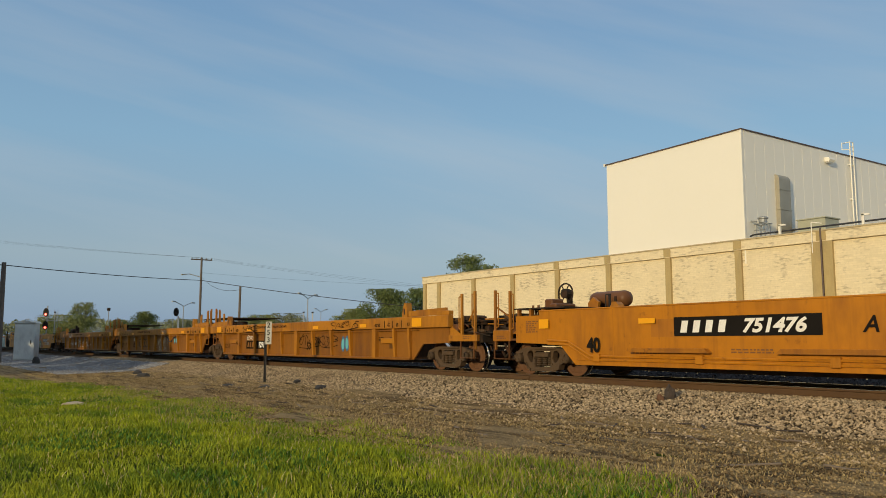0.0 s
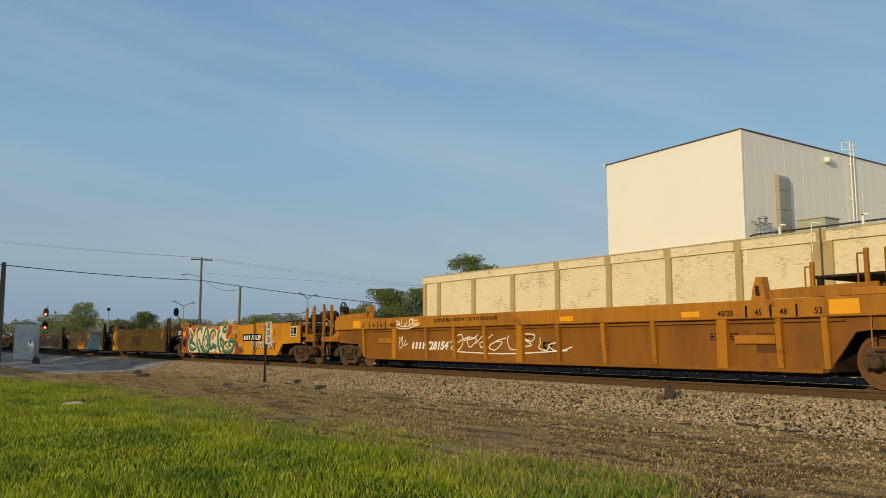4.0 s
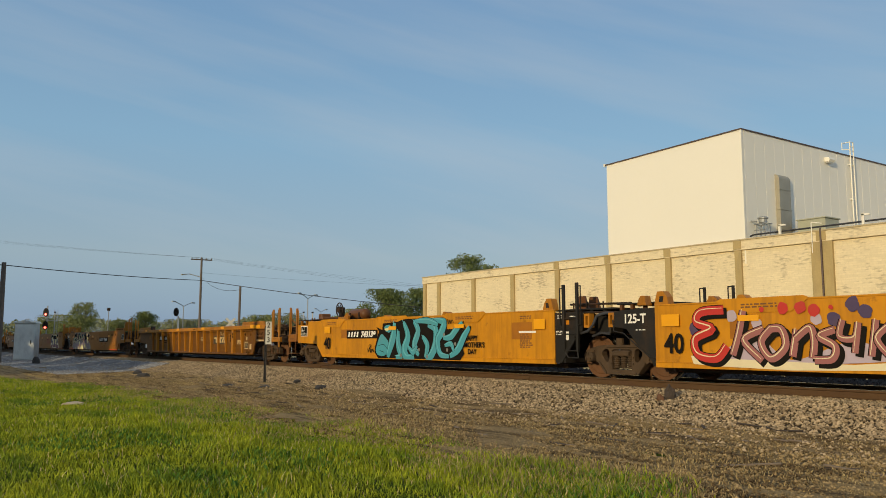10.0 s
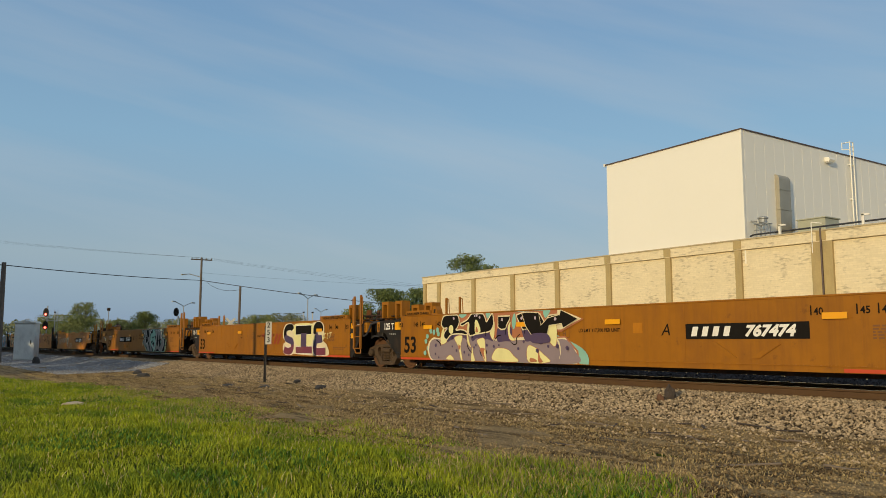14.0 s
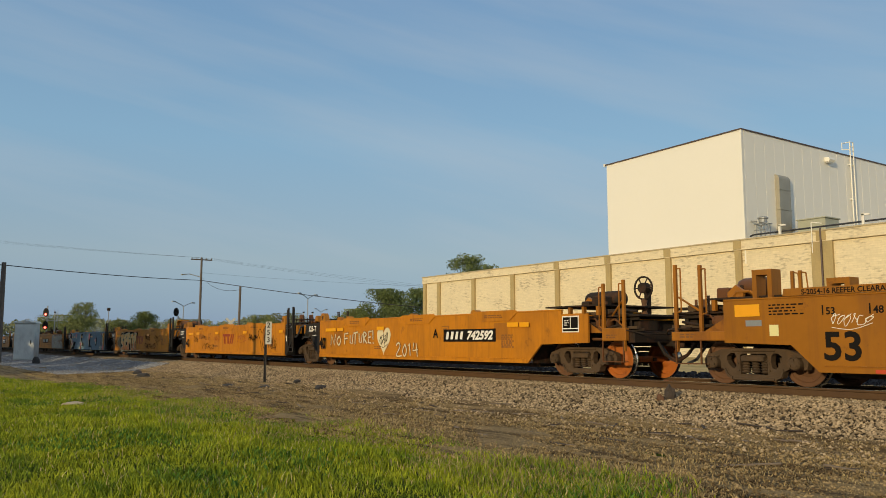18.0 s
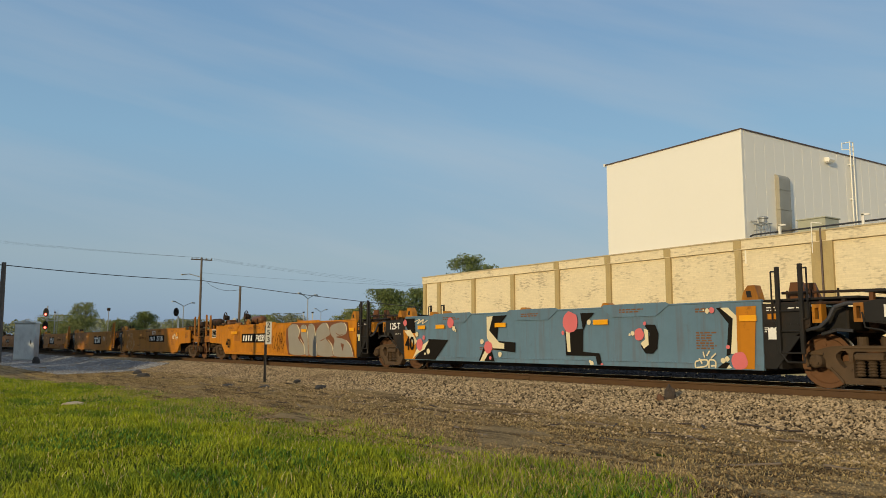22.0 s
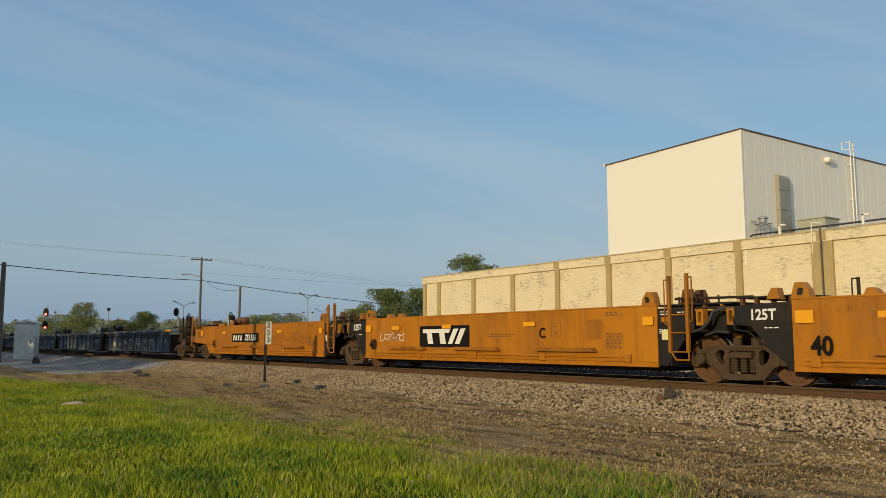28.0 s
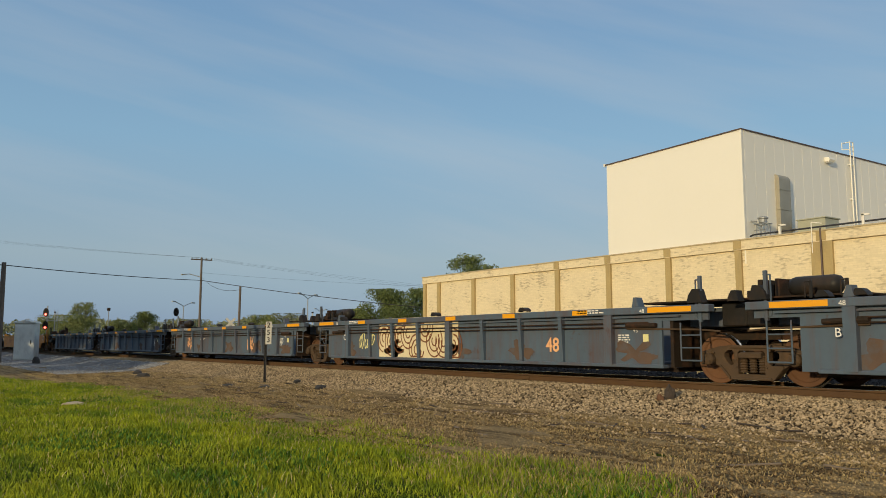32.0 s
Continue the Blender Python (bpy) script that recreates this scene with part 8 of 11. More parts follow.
def teal_piece(c):
    a = Art(c, Y_ - 0.018, "teal wild-style graffiti on a black ground")
    a.fill(INK, [(-2.29, 0.69), (-2.05, 1.16), (-2.23, 1.31), (-1.85, 1.20), (-1.82, 1.41), (-0.99, 1.44), (-0.59, 1.51), (-0.01, 1.52), (1.64, 1.48), (1.68, 1.18), (2.04, 1.18), (2.49, 1.41), (2.41, 1.12), (2.79, 1.26), (2.81, 1.21), (2.44, 0.62), (2.50, 0.51), (2.31, 0.32), (1.33, 0.33), (-2.09, 0.32), (-2.31, 0.49)], soft=False)
    a.fill(TEAL, [(-2.21, 0.68), (-1.94, 1.07), (-1.71, 1.01), (-1.49, 0.86), (-1.40, 0.65), (-1.67, 0.40), (-2.07, 0.40), (-2.24, 0.52)], line=INK, lw=0.02)
    a.fill(TEAL, [(-1.72, 1.31), (-1.43, 1.37), (-1.23, 1.24), (-1.41, 1.11), (-1.64, 1.16)], line=INK, lw=0.02)
    a.fill(LIME, [(-1.71, 1.24), (-1.54, 1.26), (-1.35, 1.30), (-1.44, 1.20), (-1.60, 1.17)])
    a.line(INK, 0.02, [(-2.08, 0.71), (-1.74, 0.74), (-1.50, 0.59)])
    a.line(INK, 0.02, [(-2.00, 0.56), (-1.70, 0.50)])
    a.line(TEAL, 0.33, [(-1.11, 1.41), (-1.16, 1.06), (-1.33, 0.71), (-1.50, 0.35)], rim=INK, shine=TEAL2)
    a.line(TEAL, 0.27, [(-0.88, 1.17), (-0.89, 0.77), (-0.72, 0.40), (-1.02, 0.36)], rim=INK, shine=TEAL2)
    a.line(TEAL, 0.32, [(-0.59, 1.43), (-0.34, 1.00), (-0.54, 0.59), (-0.35, 0.35), (0.01, 0.39)], rim=INK, shine=TEAL2)
    a.line(TEAL, 0.26, [(-0.02, 1.44), (0.22, 1.15), (0.01, 0.72), (0.26, 0.44)], rim=INK, shine=TEAL2)
    a.line(TEAL, 0.21, [(0.45, 0.99), (0.71, 0.72), (0.60, 0.37)], rim=INK, shine=TEAL2)
    a.line(TEAL, 0.29, [(0.73, 1.31), (1.12, 1.19), (1.13, 0.77), (0.86, 0.40), (0.63, 0.40)], rim=INK, shine=TEAL2)
    a.line(TEAL, 0.26, [(0.94, 1.46), (1.41, 1.42), (1.56, 1.34), (1.39, 1.06), (1.23, 0.85), (1.37, 0.49), (1.79, 0.42)], rim=INK, shine=TEAL2)
    a.line(TEAL, 0.21, [(1.51, 0.93), (1.87, 0.97), (2.14, 1.17), (2.43, 1.35)], rim=INK, shine=TEAL2)
    a.line(TEAL, 0.24, [(1.84, 0.42), (2.21, 0.62), (2.49, 0.97), (2.75, 1.21)], rim=INK, shine=TEAL2)
    a.line(TEAL, 0.18, [(0.05, 1.44), (0.74, 1.44), (1.25, 1.32)], rim=INK, shine=TEAL2)
    a.line(TEAL, 0.17, [(-0.33, 0.71), (-0.05, 0.52), (0.17, 0.72)], rim=INK, shine=TEAL2)
    a.line(TEAL, 0.15, [(1.59, 0.72), (1.89, 0.77), (2.02, 0.55)], rim=INK, shine=TEAL2)
    a.dot(GREYL, 0.27, 0.60, 0.05)
    a.dot(GREYL, 0.70, 0.40, 0.05)
    a.dot(GREYL, 1.55, 1.03, 0.05)
    a.dot(GREYL, 2.09, 0.77, 0.05)
    a.dot(GREYL, -0.72, 0.42, 0.06)
    a.dot(GREYL, 1.71, 0.60, 0.05)
    a.line(INK, 0.04, [(-2.77, 0.64), (-2.72, 0.50), (-2.63, 0.63), (-2.54, 0.49), (-2.47, 0.59), (-2.36, 0.51), (-2.43, 0.64)])
    a.line(INK, 0.03, [(-2.68, 0.70), (-2.60, 0.74), (-2.53, 0.70), (-2.61, 0.65), (-2.68, 0.70)])
    a.line(INK, 0.03, [(1.67, 1.33), (1.73, 1.45), (1.79, 1.33), (1.84, 1.43), (1.89, 1.34), (1.95, 1.44), (2.03, 1.34)])
    a.line(INK, 0.03, [(2.34, 1.22), (2.43, 1.29), (2.39, 1.17), (2.50, 1.17), (2.51, 1.27), (2.59, 1.19)])


def mauve_piece(c):
    a = Art(c, Y_ - 0.018, "black, purple and mauve graffiti lettering with an arrow")
    a.fill(MINT, [(-2.40, 1.57), (-1.09, 1.57), (-1.10, 1.14), (0.04, 0.68), (0.24, 0.35), (-0.11, 0.32), (-2.40, 0.32)])
    a.fill(CLAY, [(-2.4, 1.57), (-1.40, 1.57), (-0.63, 1.57), (0.11, 1.34), (-0.62, 1.06), (-1.04, 1.07), (-1.06, 0.93), (-0.50, 0.96), (-0.08, 0.62), (-0.05, 0.32), (-2.4, 0.32)], soft=False)
    a.fill(CREAM, [(-2.4, 1.55), (-2.13, 1.57), (-1.40, 1.57), (-0.62, 1.57), (0.04, 1.35), (-0.64, 1.11), (-1.10, 1.12), (-1.11, 0.90), (-0.51, 0.92), (-0.14, 0.61), (-0.12, 0.32), (-2.4, 0.32)], soft=False)
    a.fill(MAUVE, [(-2.2, 0.84), (-1.12, 0.84), (-0.51, 0.88), (-0.18, 0.61), (-0.15, 0.33), (-2.2, 0.32)])
    a.fill(CLAY, [(-5.48, 1.44), (-5.20, 1.57), (-4.52, 1.57), (-3.55, 1.57), (-2.18, 1.57), (-1.49, 1.57), (-0.75, 1.57), (-0.78, 0.99), (-2.70, 0.91), (-4.05, 0.80), (-5.33, 0.89)], soft=False)
    a.dot(MINT, -6.05, 1.14, 0.07)
    a.dot(MINT, -6.23, 0.99, 0.07)
    a.dot(MINT, -5.88, 1.10, 0.07)
    a.dot(MINT, -6.30, 0.85, 0.07)
    a.dot(MINT, -5.71, 1.16, 0.07)
    a.dot(MINT, -6.19, 0.64, 0.07)
    a.dot(MINT, -6.34, 0.51, 0.07)
    a.dot(MINT, -5.66, 1.05, 0.07)
    a.fill(MINT, [(-2.32, 1.54), (-2.25, 1.40), (-2.28, 1.22), (-2.36, 1.14), (-2.42, 1.33)])
    a.fill(MINT, [(-3.48, 1.57), (-3.28, 1.57), (-3.40, 1.43)])
    a.fill(MINT, [(-4.67, 1.57), (-4.32, 1.57), (-4.52, 1.47)])
    a.fill(MINT, [(-1.24, 1.56), (-0.99, 1.57), (-1.16, 1.39)])
    a.fill(CREAM, [(-6.15, 0.80), (-5.91, 0.95), (-5.58, 0.94), (-5.46, 1.13), (-5.39, 0.82), (-4.34, 1.07), (-3.58, 1.01), (-3.13, 0.91), (-2.46, 0.91), (-1.90, 0.92), (-0.79, 0.93), (-0.82, 0.33), (-2.32, 0.32), (-4.07, 0.32), (-5.62, 0.32), (-6.02, 0.32), (-6.19, 0.55)])
    a.fill(MAUVE, [(-6.07, 0.80), (-5.89, 0.90), (-5.58, 0.89), (-5.39, 0.77), (-5.17, 0.90), (-4.34, 1.02), (-3.58, 0.93), (-3.14, 0.86), (-2.46, 0.86), (-1.91, 0.87), (-1.35, 0.85), (-0.79, 0.87), (-0.82, 0.33), (-2.32, 0.32), (-4.07, 0.32), (-5.62, 0.32), (-5.97, 0.34), (-6.12, 0.55)])
    a.fill(PURPLE, [(-5.34, 0.89), (-5.16, 1.03), (-4.34, 1.11), (-4.27, 0.88), (-4.54, 0.95), (-4.96, 0.90), (-5.22, 0.82)])
    a.fill(PURPLE, [(-4.11, 0.99), (-3.67, 1.10), (-3.21, 1.10), (-3.17, 0.85), (-3.40, 0.89), (-3.63, 0.87), (-3.86, 0.92), (-4.05, 0.84)])
    a.fill(PURPLE, [(-2.95, 1.20), (-2.44, 1.19), (-2.45, 0.87), (-2.67, 0.84), (-3.00, 0.85)])
    a.fill(PURPLE, [(-2.04, 1.18), (-1.70, 1.14), (-1.56, 0.88), (-1.72, 0.84), (-1.91, 0.86)])
    a.fill(PURPLE, [(-1.52, 1.10), (-1.11, 1.11), (-1.07, 0.85), (-1.21, 0.80), (-1.39, 0.78)])
    a.fill(LIME, [(-4.88, 0.94), (-4.51, 0.99), (-4.59, 0.69), (-4.50, 0.35), (-4.58, 0.35), (-4.70, 0.69)], line=CLAY, lw=0.012)
    a.fill(LIME, [(-3.86, 0.86), (-3.55, 0.92), (-3.50, 0.66), (-3.45, 0.34), (-3.54, 0.34), (-3.69, 0.62)], line=CLAY, lw=0.012)
    a.fill(LIME, [(-3.09, 0.62), (-2.88, 0.67), (-2.57, 0.63), (-2.36, 0.49), (-2.20, 0.33), (-3.18, 0.35)], line=CLAY, lw=0.012)
    a.fill(LIME, [(-1.80, 0.73), (-1.47, 0.66), (-1.26, 0.54), (-1.02, 0.35), (-1.78, 0.33)], line=CLAY, lw=0.012)
    a.fill(LIME, [(-5.27, 0.35), (-5.08, 0.47), (-4.90, 0.34)], line=CLAY, lw=0.012)
    a.fill(LIME, [(-4.06, 0.69), (-4.01, 0.50), (-3.95, 0.33), (-4.12, 0.32)], line=CLAY, lw=0.012)
    a.fill(LIME, [(-5.49, 1.11), (-5.35, 1.23), (-5.38, 0.99), (-5.22, 0.84), (-5.53, 0.76)], line=CLAY, lw=0.012)
    a.fill(LIME, [(-4.25, 1.34), (-4.17, 1.42), (-4.24, 1.07), (-4.19, 0.84), (-4.11, 0.67), (-4.27, 0.80), (-4.31, 1.07)], line=CLAY, lw=0.012)
    a.fill(LIME, [(-3.30, 1.08), (-3.11, 1.35), (-3.10, 1.06), (-3.17, 0.88)], line=CLAY, lw=0.012)
    a.fill(LIME, [(-2.57, 1.19), (-2.45, 1.33), (-2.48, 1.05), (-2.28, 0.87), (-2.50, 0.89)], line=CLAY, lw=0.012)
    a.fill(LIME, [(-1.11, 1.06), (-0.97, 1.29), (-0.77, 1.22), (-0.80, 0.74), (-1.00, 0.80)], line=CLAY, lw=0.012)
    a.fill(CLAY, [(-3.73, 0.64), (-3.52, 0.65), (-3.56, 0.54), (-3.50, 0.36)])
    a.fill(CLAY, [(-1.41, 0.67), (-1.37, 0.47), (-1.27, 0.35), (-1.43, 0.35)])
    a.fill(CLAY, [(-4.68, 0.76), (-4.60, 0.69), (-4.66, 0.60)])
    a.fill(CLAY, [(-1.72, 0.43), (-1.55, 0.41), (-1.48, 0.35), (-1.72, 0.34)])
    a.line(INK, 0.04, [(-5.77, 0.89), (-5.58, 0.80), (-5.53, 0.72)])
    a.line(INK, 0.03, [(-4.30, 0.82), (-4.23, 0.65), (-4.07, 0.54)])
    a.line(INK, 0.03, [(-3.11, 0.85), (-2.98, 0.97), (-2.84, 0.99)])
    a.line(INK, 0.03, [(-2.48, 0.84), (-2.34, 0.76), (-2.22, 0.79), (-2.22, 0.92), (-2.09, 1.02)])
    a.line(INK, 0.03, [(-3.45, 0.62), (-3.43, 0.51)])
    a.line(INK, 0.03, [(-3.73, 0.60), (-3.65, 0.45)])
    a.dot(PURPLE, -5.77, 0.73, 0.05)
    a.dot(PURPLE, -4.77, 0.59, 0.04)
    a.dot(PURPLE, -4.41, 0.55, 0.04)
    a.dot(PURPLE, -3.13, 0.71, 0.04)
    a.dot(PURPLE, -2.16, 0.66, 0.04)
    a.dot(PURPLE, -1.07, 0.72, 0.04)
    a.dot(PURPLE, -3.42, 0.74, 0.04)
    a.dot(PURPLE, -1.95, 0.83, 0.04)
    a.dot(PURPLE, -3.89, 0.74, 0.03)
    a.dot(PURPLE, -3.97, 0.68, 0.03)
    a.dot(PURPLE, -5.79, 0.49, 0.03)
    a.dot(PURPLE, -5.62, 0.39, 0.03)
    a.dot(PURPLE, -4.21, 0.48, 0.03)
    a.dot(PURPLE, -2.92, 0.74, 0.03)
    a.dot(PURPLE, -4.96, 0.70, 0.03)
    a.fill(INK, [(-5.47, 1.39), (-5.37, 1.54), (-5.14, 1.57), (-4.88, 1.57), (-4.70, 1.55), (-4.63, 1.39), (-4.70, 1.24), (-4.78, 1.15), (-4.53, 1.16), (-4.30, 1.10), (-4.28, 1.02), (-4.54, 1.04), (-4.85, 1.04), (-5.06, 1.00), (-5.22, 0.89), (-5.36, 0.96), (-5.33, 1.09), (-5.20, 1.21), (-5.37, 1.21), (-5.48, 1.30)], line=CREAM, lw=0.035)
    a.fill(INK, [(-4.58, 1.32), (-4.27, 1.42), (-4.07, 1.57), (-3.83, 1.57), (-3.60, 1.57), (-3.49, 1.47), (-3.43, 1.35), (-3.33, 1.43), (-3.17, 1.56), (-3.13, 1.29), (-3.26, 1.11), (-3.57, 1.06), (-3.86, 1.03), (-4.14, 0.99), (-4.20, 1.11), (-4.20, 1.34), (-4.48, 1.26)], line=CREAM, lw=0.035)
    a.fill(INK, [(-2.94, 1.48), (-2.46, 1.48), (-2.48, 1.38), (-2.59, 1.26), (-2.64, 1.15), (-2.82, 1.14), (-2.95, 1.20)], line=CREAM, lw=0.035, soft=False)
    a.fill(INK, [(-2.22, 1.49), (-1.91, 1.57), (-1.88, 1.44), (-1.72, 1.51), (-1.49, 1.53), (-1.33, 1.49), (-1.23, 1.36), (-1.16, 1.27), (-1.03, 1.45), (-0.76, 1.47), (-0.77, 1.24), (-0.97, 1.29), (-1.11, 1.12), (-1.30, 1.05), (-1.49, 1.06), (-1.55, 1.24), (-1.76, 1.32), (-1.86, 1.38), (-1.81, 1.14), (-1.97, 1.12), (-2.10, 1.29)], line=CREAM, lw=0.035, soft=False)
    a.fill(LIME, [(-5.05, 1.29), (-4.92, 1.25), (-4.93, 1.08), (-5.06, 1.06), (-5.13, 1.17)])
    a.fill(LIME, [(-3.92, 1.37), (-3.82, 1.39), (-3.69, 1.18), (-3.71, 1.08), (-3.91, 1.05)])
    a.fill(CLAY, [(-3.88, 1.18), (-3.84, 1.22), (-3.78, 1.10), (-3.89, 1.08)])
    a.fill(LIME, [(-1.80, 1.31), (-1.66, 1.32), (-1.55, 1.17), (-1.45, 0.92), (-1.53, 0.95), (-1.66, 1.14)])
    a.line(INK, 0.02, [(-4.97, 1.04), (-4.96, 0.87)])
    a.line(INK, 0.02, [(-3.46, 1.10), (-3.47, 0.97)])
    a.line(INK, 0.02, [(-2.64, 1.16), (-2.65, 1.00)])
    a.line(INK, 0.02, [(-1.22, 1.07), (-1.22, 0.91)])
    a.line(INK, 0.02, [(-4.05, 1.01), (-4.02, 0.92)])
    a.line(INK, 0.02, [(-1.91, 1.14), (-1.90, 1.02)])
    a.dot(LILAC, -4.88, 1.47, 0.04)
    a.dot(LILAC, -3.84, 1.53, 0.04)
    a.dot(LILAC, -3.71, 1.47, 0.04)
    a.dot(LILAC, -2.77, 1.39, 0.04)
    a.dot(LILAC, -2.01, 1.41, 0.04)
    a.dot(LILAC, -1.46, 1.40, 0.04)
    a.dot(LILAC, -5.21, 1.19, 0.03)
    a.dot(LILAC, -3.92, 1.51, 0.03)
    a.dot(LILAC, -1.95, 1.45, 0.02)
    a.dot(LILAC, -1.54, 1.38, 0.02)
    a.fill(INK, [(-2.0, 1.53), (-1.80, 1.55), (-1.37, 1.52), (-1.30, 1.22), (-1.06, 1.39), (-0.64, 1.46), (-0.60, 1.57), (-0.05, 1.35), (-0.53, 1.14), (-0.57, 1.25), (-1.01, 1.21), (-1.08, 1.01), (-1.6, 0.95), (-1.85, 1.2)], soft=False, line=CREAM, lw=0.02)
    a.fill(PURPLE, [(-1.7, 1.0), (-1.11, 1.02), (-1.0, 0.82), (-1.6, 0.80)])
    a.dot(LILAC, -1.5, 1.4, 0.04)
    a.dot(LILAC, -0.79, 1.36, 0.04)
    a.dot(PURPLE, -1.44, 0.61, 0.05)
    a.dot(PURPLE, -0.74, 0.72, 0.05)
    a.dot(PURPLE, -0.41, 0.68, 0.05)


def grey_piece(c):
    a = Art(c, Y_ - 0.018, "grey and mint graffiti lettering outlined in black")
    a.fill(CREAM, [(5.00, 1.32), (5.07, 1.39), (5.16, 1.28), (5.34, 1.15), (5.12, 1.14), (4.99, 1.23)])
    a.fill(LIME, [(5.47, 0.40), (5.52, 0.64), (5.64, 0.88), (5.72, 0.99), (5.80, 0.92), (5.77, 0.65), (5.65, 0.40), (5.43, 0.32)])
    a.dot(CREAM, 1.03, 1.20, 0.07)
    a.dot(CREAM, 1.05, 0.68, 0.07)
    a.dot(CREAM, 1.57, 0.52, 0.06)
    a.dot(CREAM, 5.19, 1.44, 0.05)
    a.dot(CREAM, 5.42, 1.17, 0.05)
    a.dot(CREAM, 1.32, 1.04, 0.07)
    a.dot(LIME, 0.91, 0.77, 0.05)
    a.dot(LIME, 1.73, 0.43, 0.05)
    a.dot(LIME, 1.02, 1.35, 0.05)
    a.dot(CRIMSON, 1.27, 0.62, 0.05)
    a.dot(CRIMSON, 5.64, 1.16, 0.04)
    a.dot(CRIMSON, 5.76, 1.12, 0.04)
    a.dot(CRIMSON, 5.97, 0.82, 0.04)
    a.dot(CRIMSON, 1.01, 1.11, 0.03)
    a.dot(CRIMSON, 0.92, 1.22, 0.03)
    a.dot(CRIMSON, 1.61, 0.51, 0.03)
    a.dot(CRIMSON, 5.11, 1.29, 0.02)
    a.dot(CRIMSON, 5.64, 0.67, 0.02)
    a.dot(CRIMSON, 5.82, 0.48, 0.02)
    a.fill(INK, [(1.03, 1.57), (2.90, 1.57), (4.24, 1.57), (5.13, 1.57), (5.10, 1.32), (5.05, 1.16), (5.24, 1.05), (5.51, 1.03), (5.58, 0.85), (5.51, 0.54), (5.35, 0.32), (3.74, 0.32), (2.14, 0.32), (1.84, 0.48), (1.41, 0.65), (1.04, 0.87), (1.36, 1.00), (1.31, 1.14), (1.03, 1.26), (0.92, 1.45)], line=MINT, lw=0.05)
    a.fill(GREYL, [(1.11, 1.55), (1.84, 1.56), (1.77, 1.25), (1.62, 0.91), (1.91, 0.73), (2.02, 0.94), (2.11, 0.88), (2.56, 0.41), (2.57, 0.32), (2.21, 0.32), (1.84, 0.56), (1.32, 0.73), (1.12, 0.89), (1.47, 1.02), (1.39, 1.17), (1.12, 1.40)], line=INK, lw=0.02)
    a.fill(GREYL, [(1.90, 1.56), (2.04, 1.24), (2.24, 1.15), (2.40, 1.19), (2.21, 1.53), (2.86, 1.56), (2.59, 1.31), (2.64, 1.02), (2.77, 0.77), (3.04, 0.42), (3.08, 0.32), (2.79, 0.32), (2.37, 0.77), (2.07, 0.99)], line=INK, lw=0.02)
    a.fill(MINT, [(2.67, 1.30), (3.04, 1.37), (3.13, 1.57), (3.32, 1.56), (3.75, 1.33), (3.71, 1.20), (3.49, 1.19), (3.66, 0.97), (3.78, 0.70), (3.54, 0.32), (3.30, 0.32), (3.09, 0.53), (2.81, 0.66), (2.67, 0.89)], line=INK, lw=0.02)
    a.fill(INK, [(3.01, 1.07), (3.19, 1.18), (3.33, 1.07)])
    a.fill(INK, [(2.71, 0.87), (3.06, 0.89), (3.22, 1.01), (3.25, 0.91), (3.03, 0.82), (2.81, 0.76)])
    a.fill(INK, [(3.07, 0.74), (3.33, 0.86), (3.47, 0.83), (3.43, 0.60), (3.28, 0.53)])
    a.fill(GREYL, [(3.57, 1.54), (3.92, 1.52), (4.00, 1.31), (3.90, 0.74), (4.22, 0.66), (4.36, 0.85), (4.51, 0.60), (4.62, 0.38), (4.57, 0.32), (4.18, 0.44), (3.88, 0.36), (3.71, 0.32), (3.63, 0.35), (3.81, 0.70), (3.71, 0.97), (3.72, 1.24)], line=INK, lw=0.02)
    a.fill(GREYL, [(4.03, 1.56), (5.00, 1.54), (4.89, 1.18), (5.11, 1.01), (5.33, 0.94), (5.28, 0.61), (4.93, 0.32), (4.65, 0.32), (4.56, 0.63), (4.71, 0.66), (4.86, 0.87), (4.69, 1.00), (4.47, 1.22), (4.46, 1.00), (4.25, 0.93), (4.10, 1.20)], line=INK, lw=0.02)
    a.fill(MINT, [(4.71, 0.98), (4.86, 0.87), (4.71, 0.75)], soft=False)
    a.dot(CRIMSON, 4.75, 0.88, 0.01)
    a.fill(CREAM, [(4.42, 1.57), (4.91, 1.56), (4.83, 1.48), (4.67, 1.46), (4.52, 1.49)], line=MINT, lw=0.02)
    a.dot(CRIMSON, 4.61, 1.55, 0.03)
    a.line(WHITE, 0.04, [(1.11, 1.51), (1.40, 1.32)], taper=False)
    a.line(WHITE, 0.04, [(1.64, 1.48), (1.83, 1.23), (1.62, 0.91), (1.94, 0.73)], taper=False)
    a.line(WHITE, 0.04, [(2.09, 0.88), (2.31, 0.32)], taper=False)
    a.line(WHITE, 0.04, [(2.85, 1.54), (2.54, 1.27), (2.63, 0.94), (2.81, 0.70)], taper=False)
    a.line(WHITE, 0.03, [(3.68, 1.49), (3.94, 1.47), (3.87, 0.70)], taper=False)
    a.line(WHITE, 0.03, [(4.08, 1.55), (4.44, 1.40)], taper=False)
    a.line(WHITE, 0.03, [(4.26, 0.88), (4.44, 0.67), (4.61, 0.32)], taper=False)
    a.line(WHITE, 0.03, [(4.99, 1.51), (4.81, 1.14), (5.33, 0.92), (5.24, 0.57), (4.90, 0.32)], taper=False)
    a.line(WHITE, 0.04, [(3.09, 0.74), (3.32, 0.50), (3.45, 0.74)], taper=False)
    a.line(WHITE, 0.03, [(3.70, 1.00), (3.75, 0.70), (3.53, 0.33)], taper=False)
    a.dot(WHITE, 1.70, 0.95, 0.02)
    a.dot(WHITE, 2.37, 1.46, 0.02)
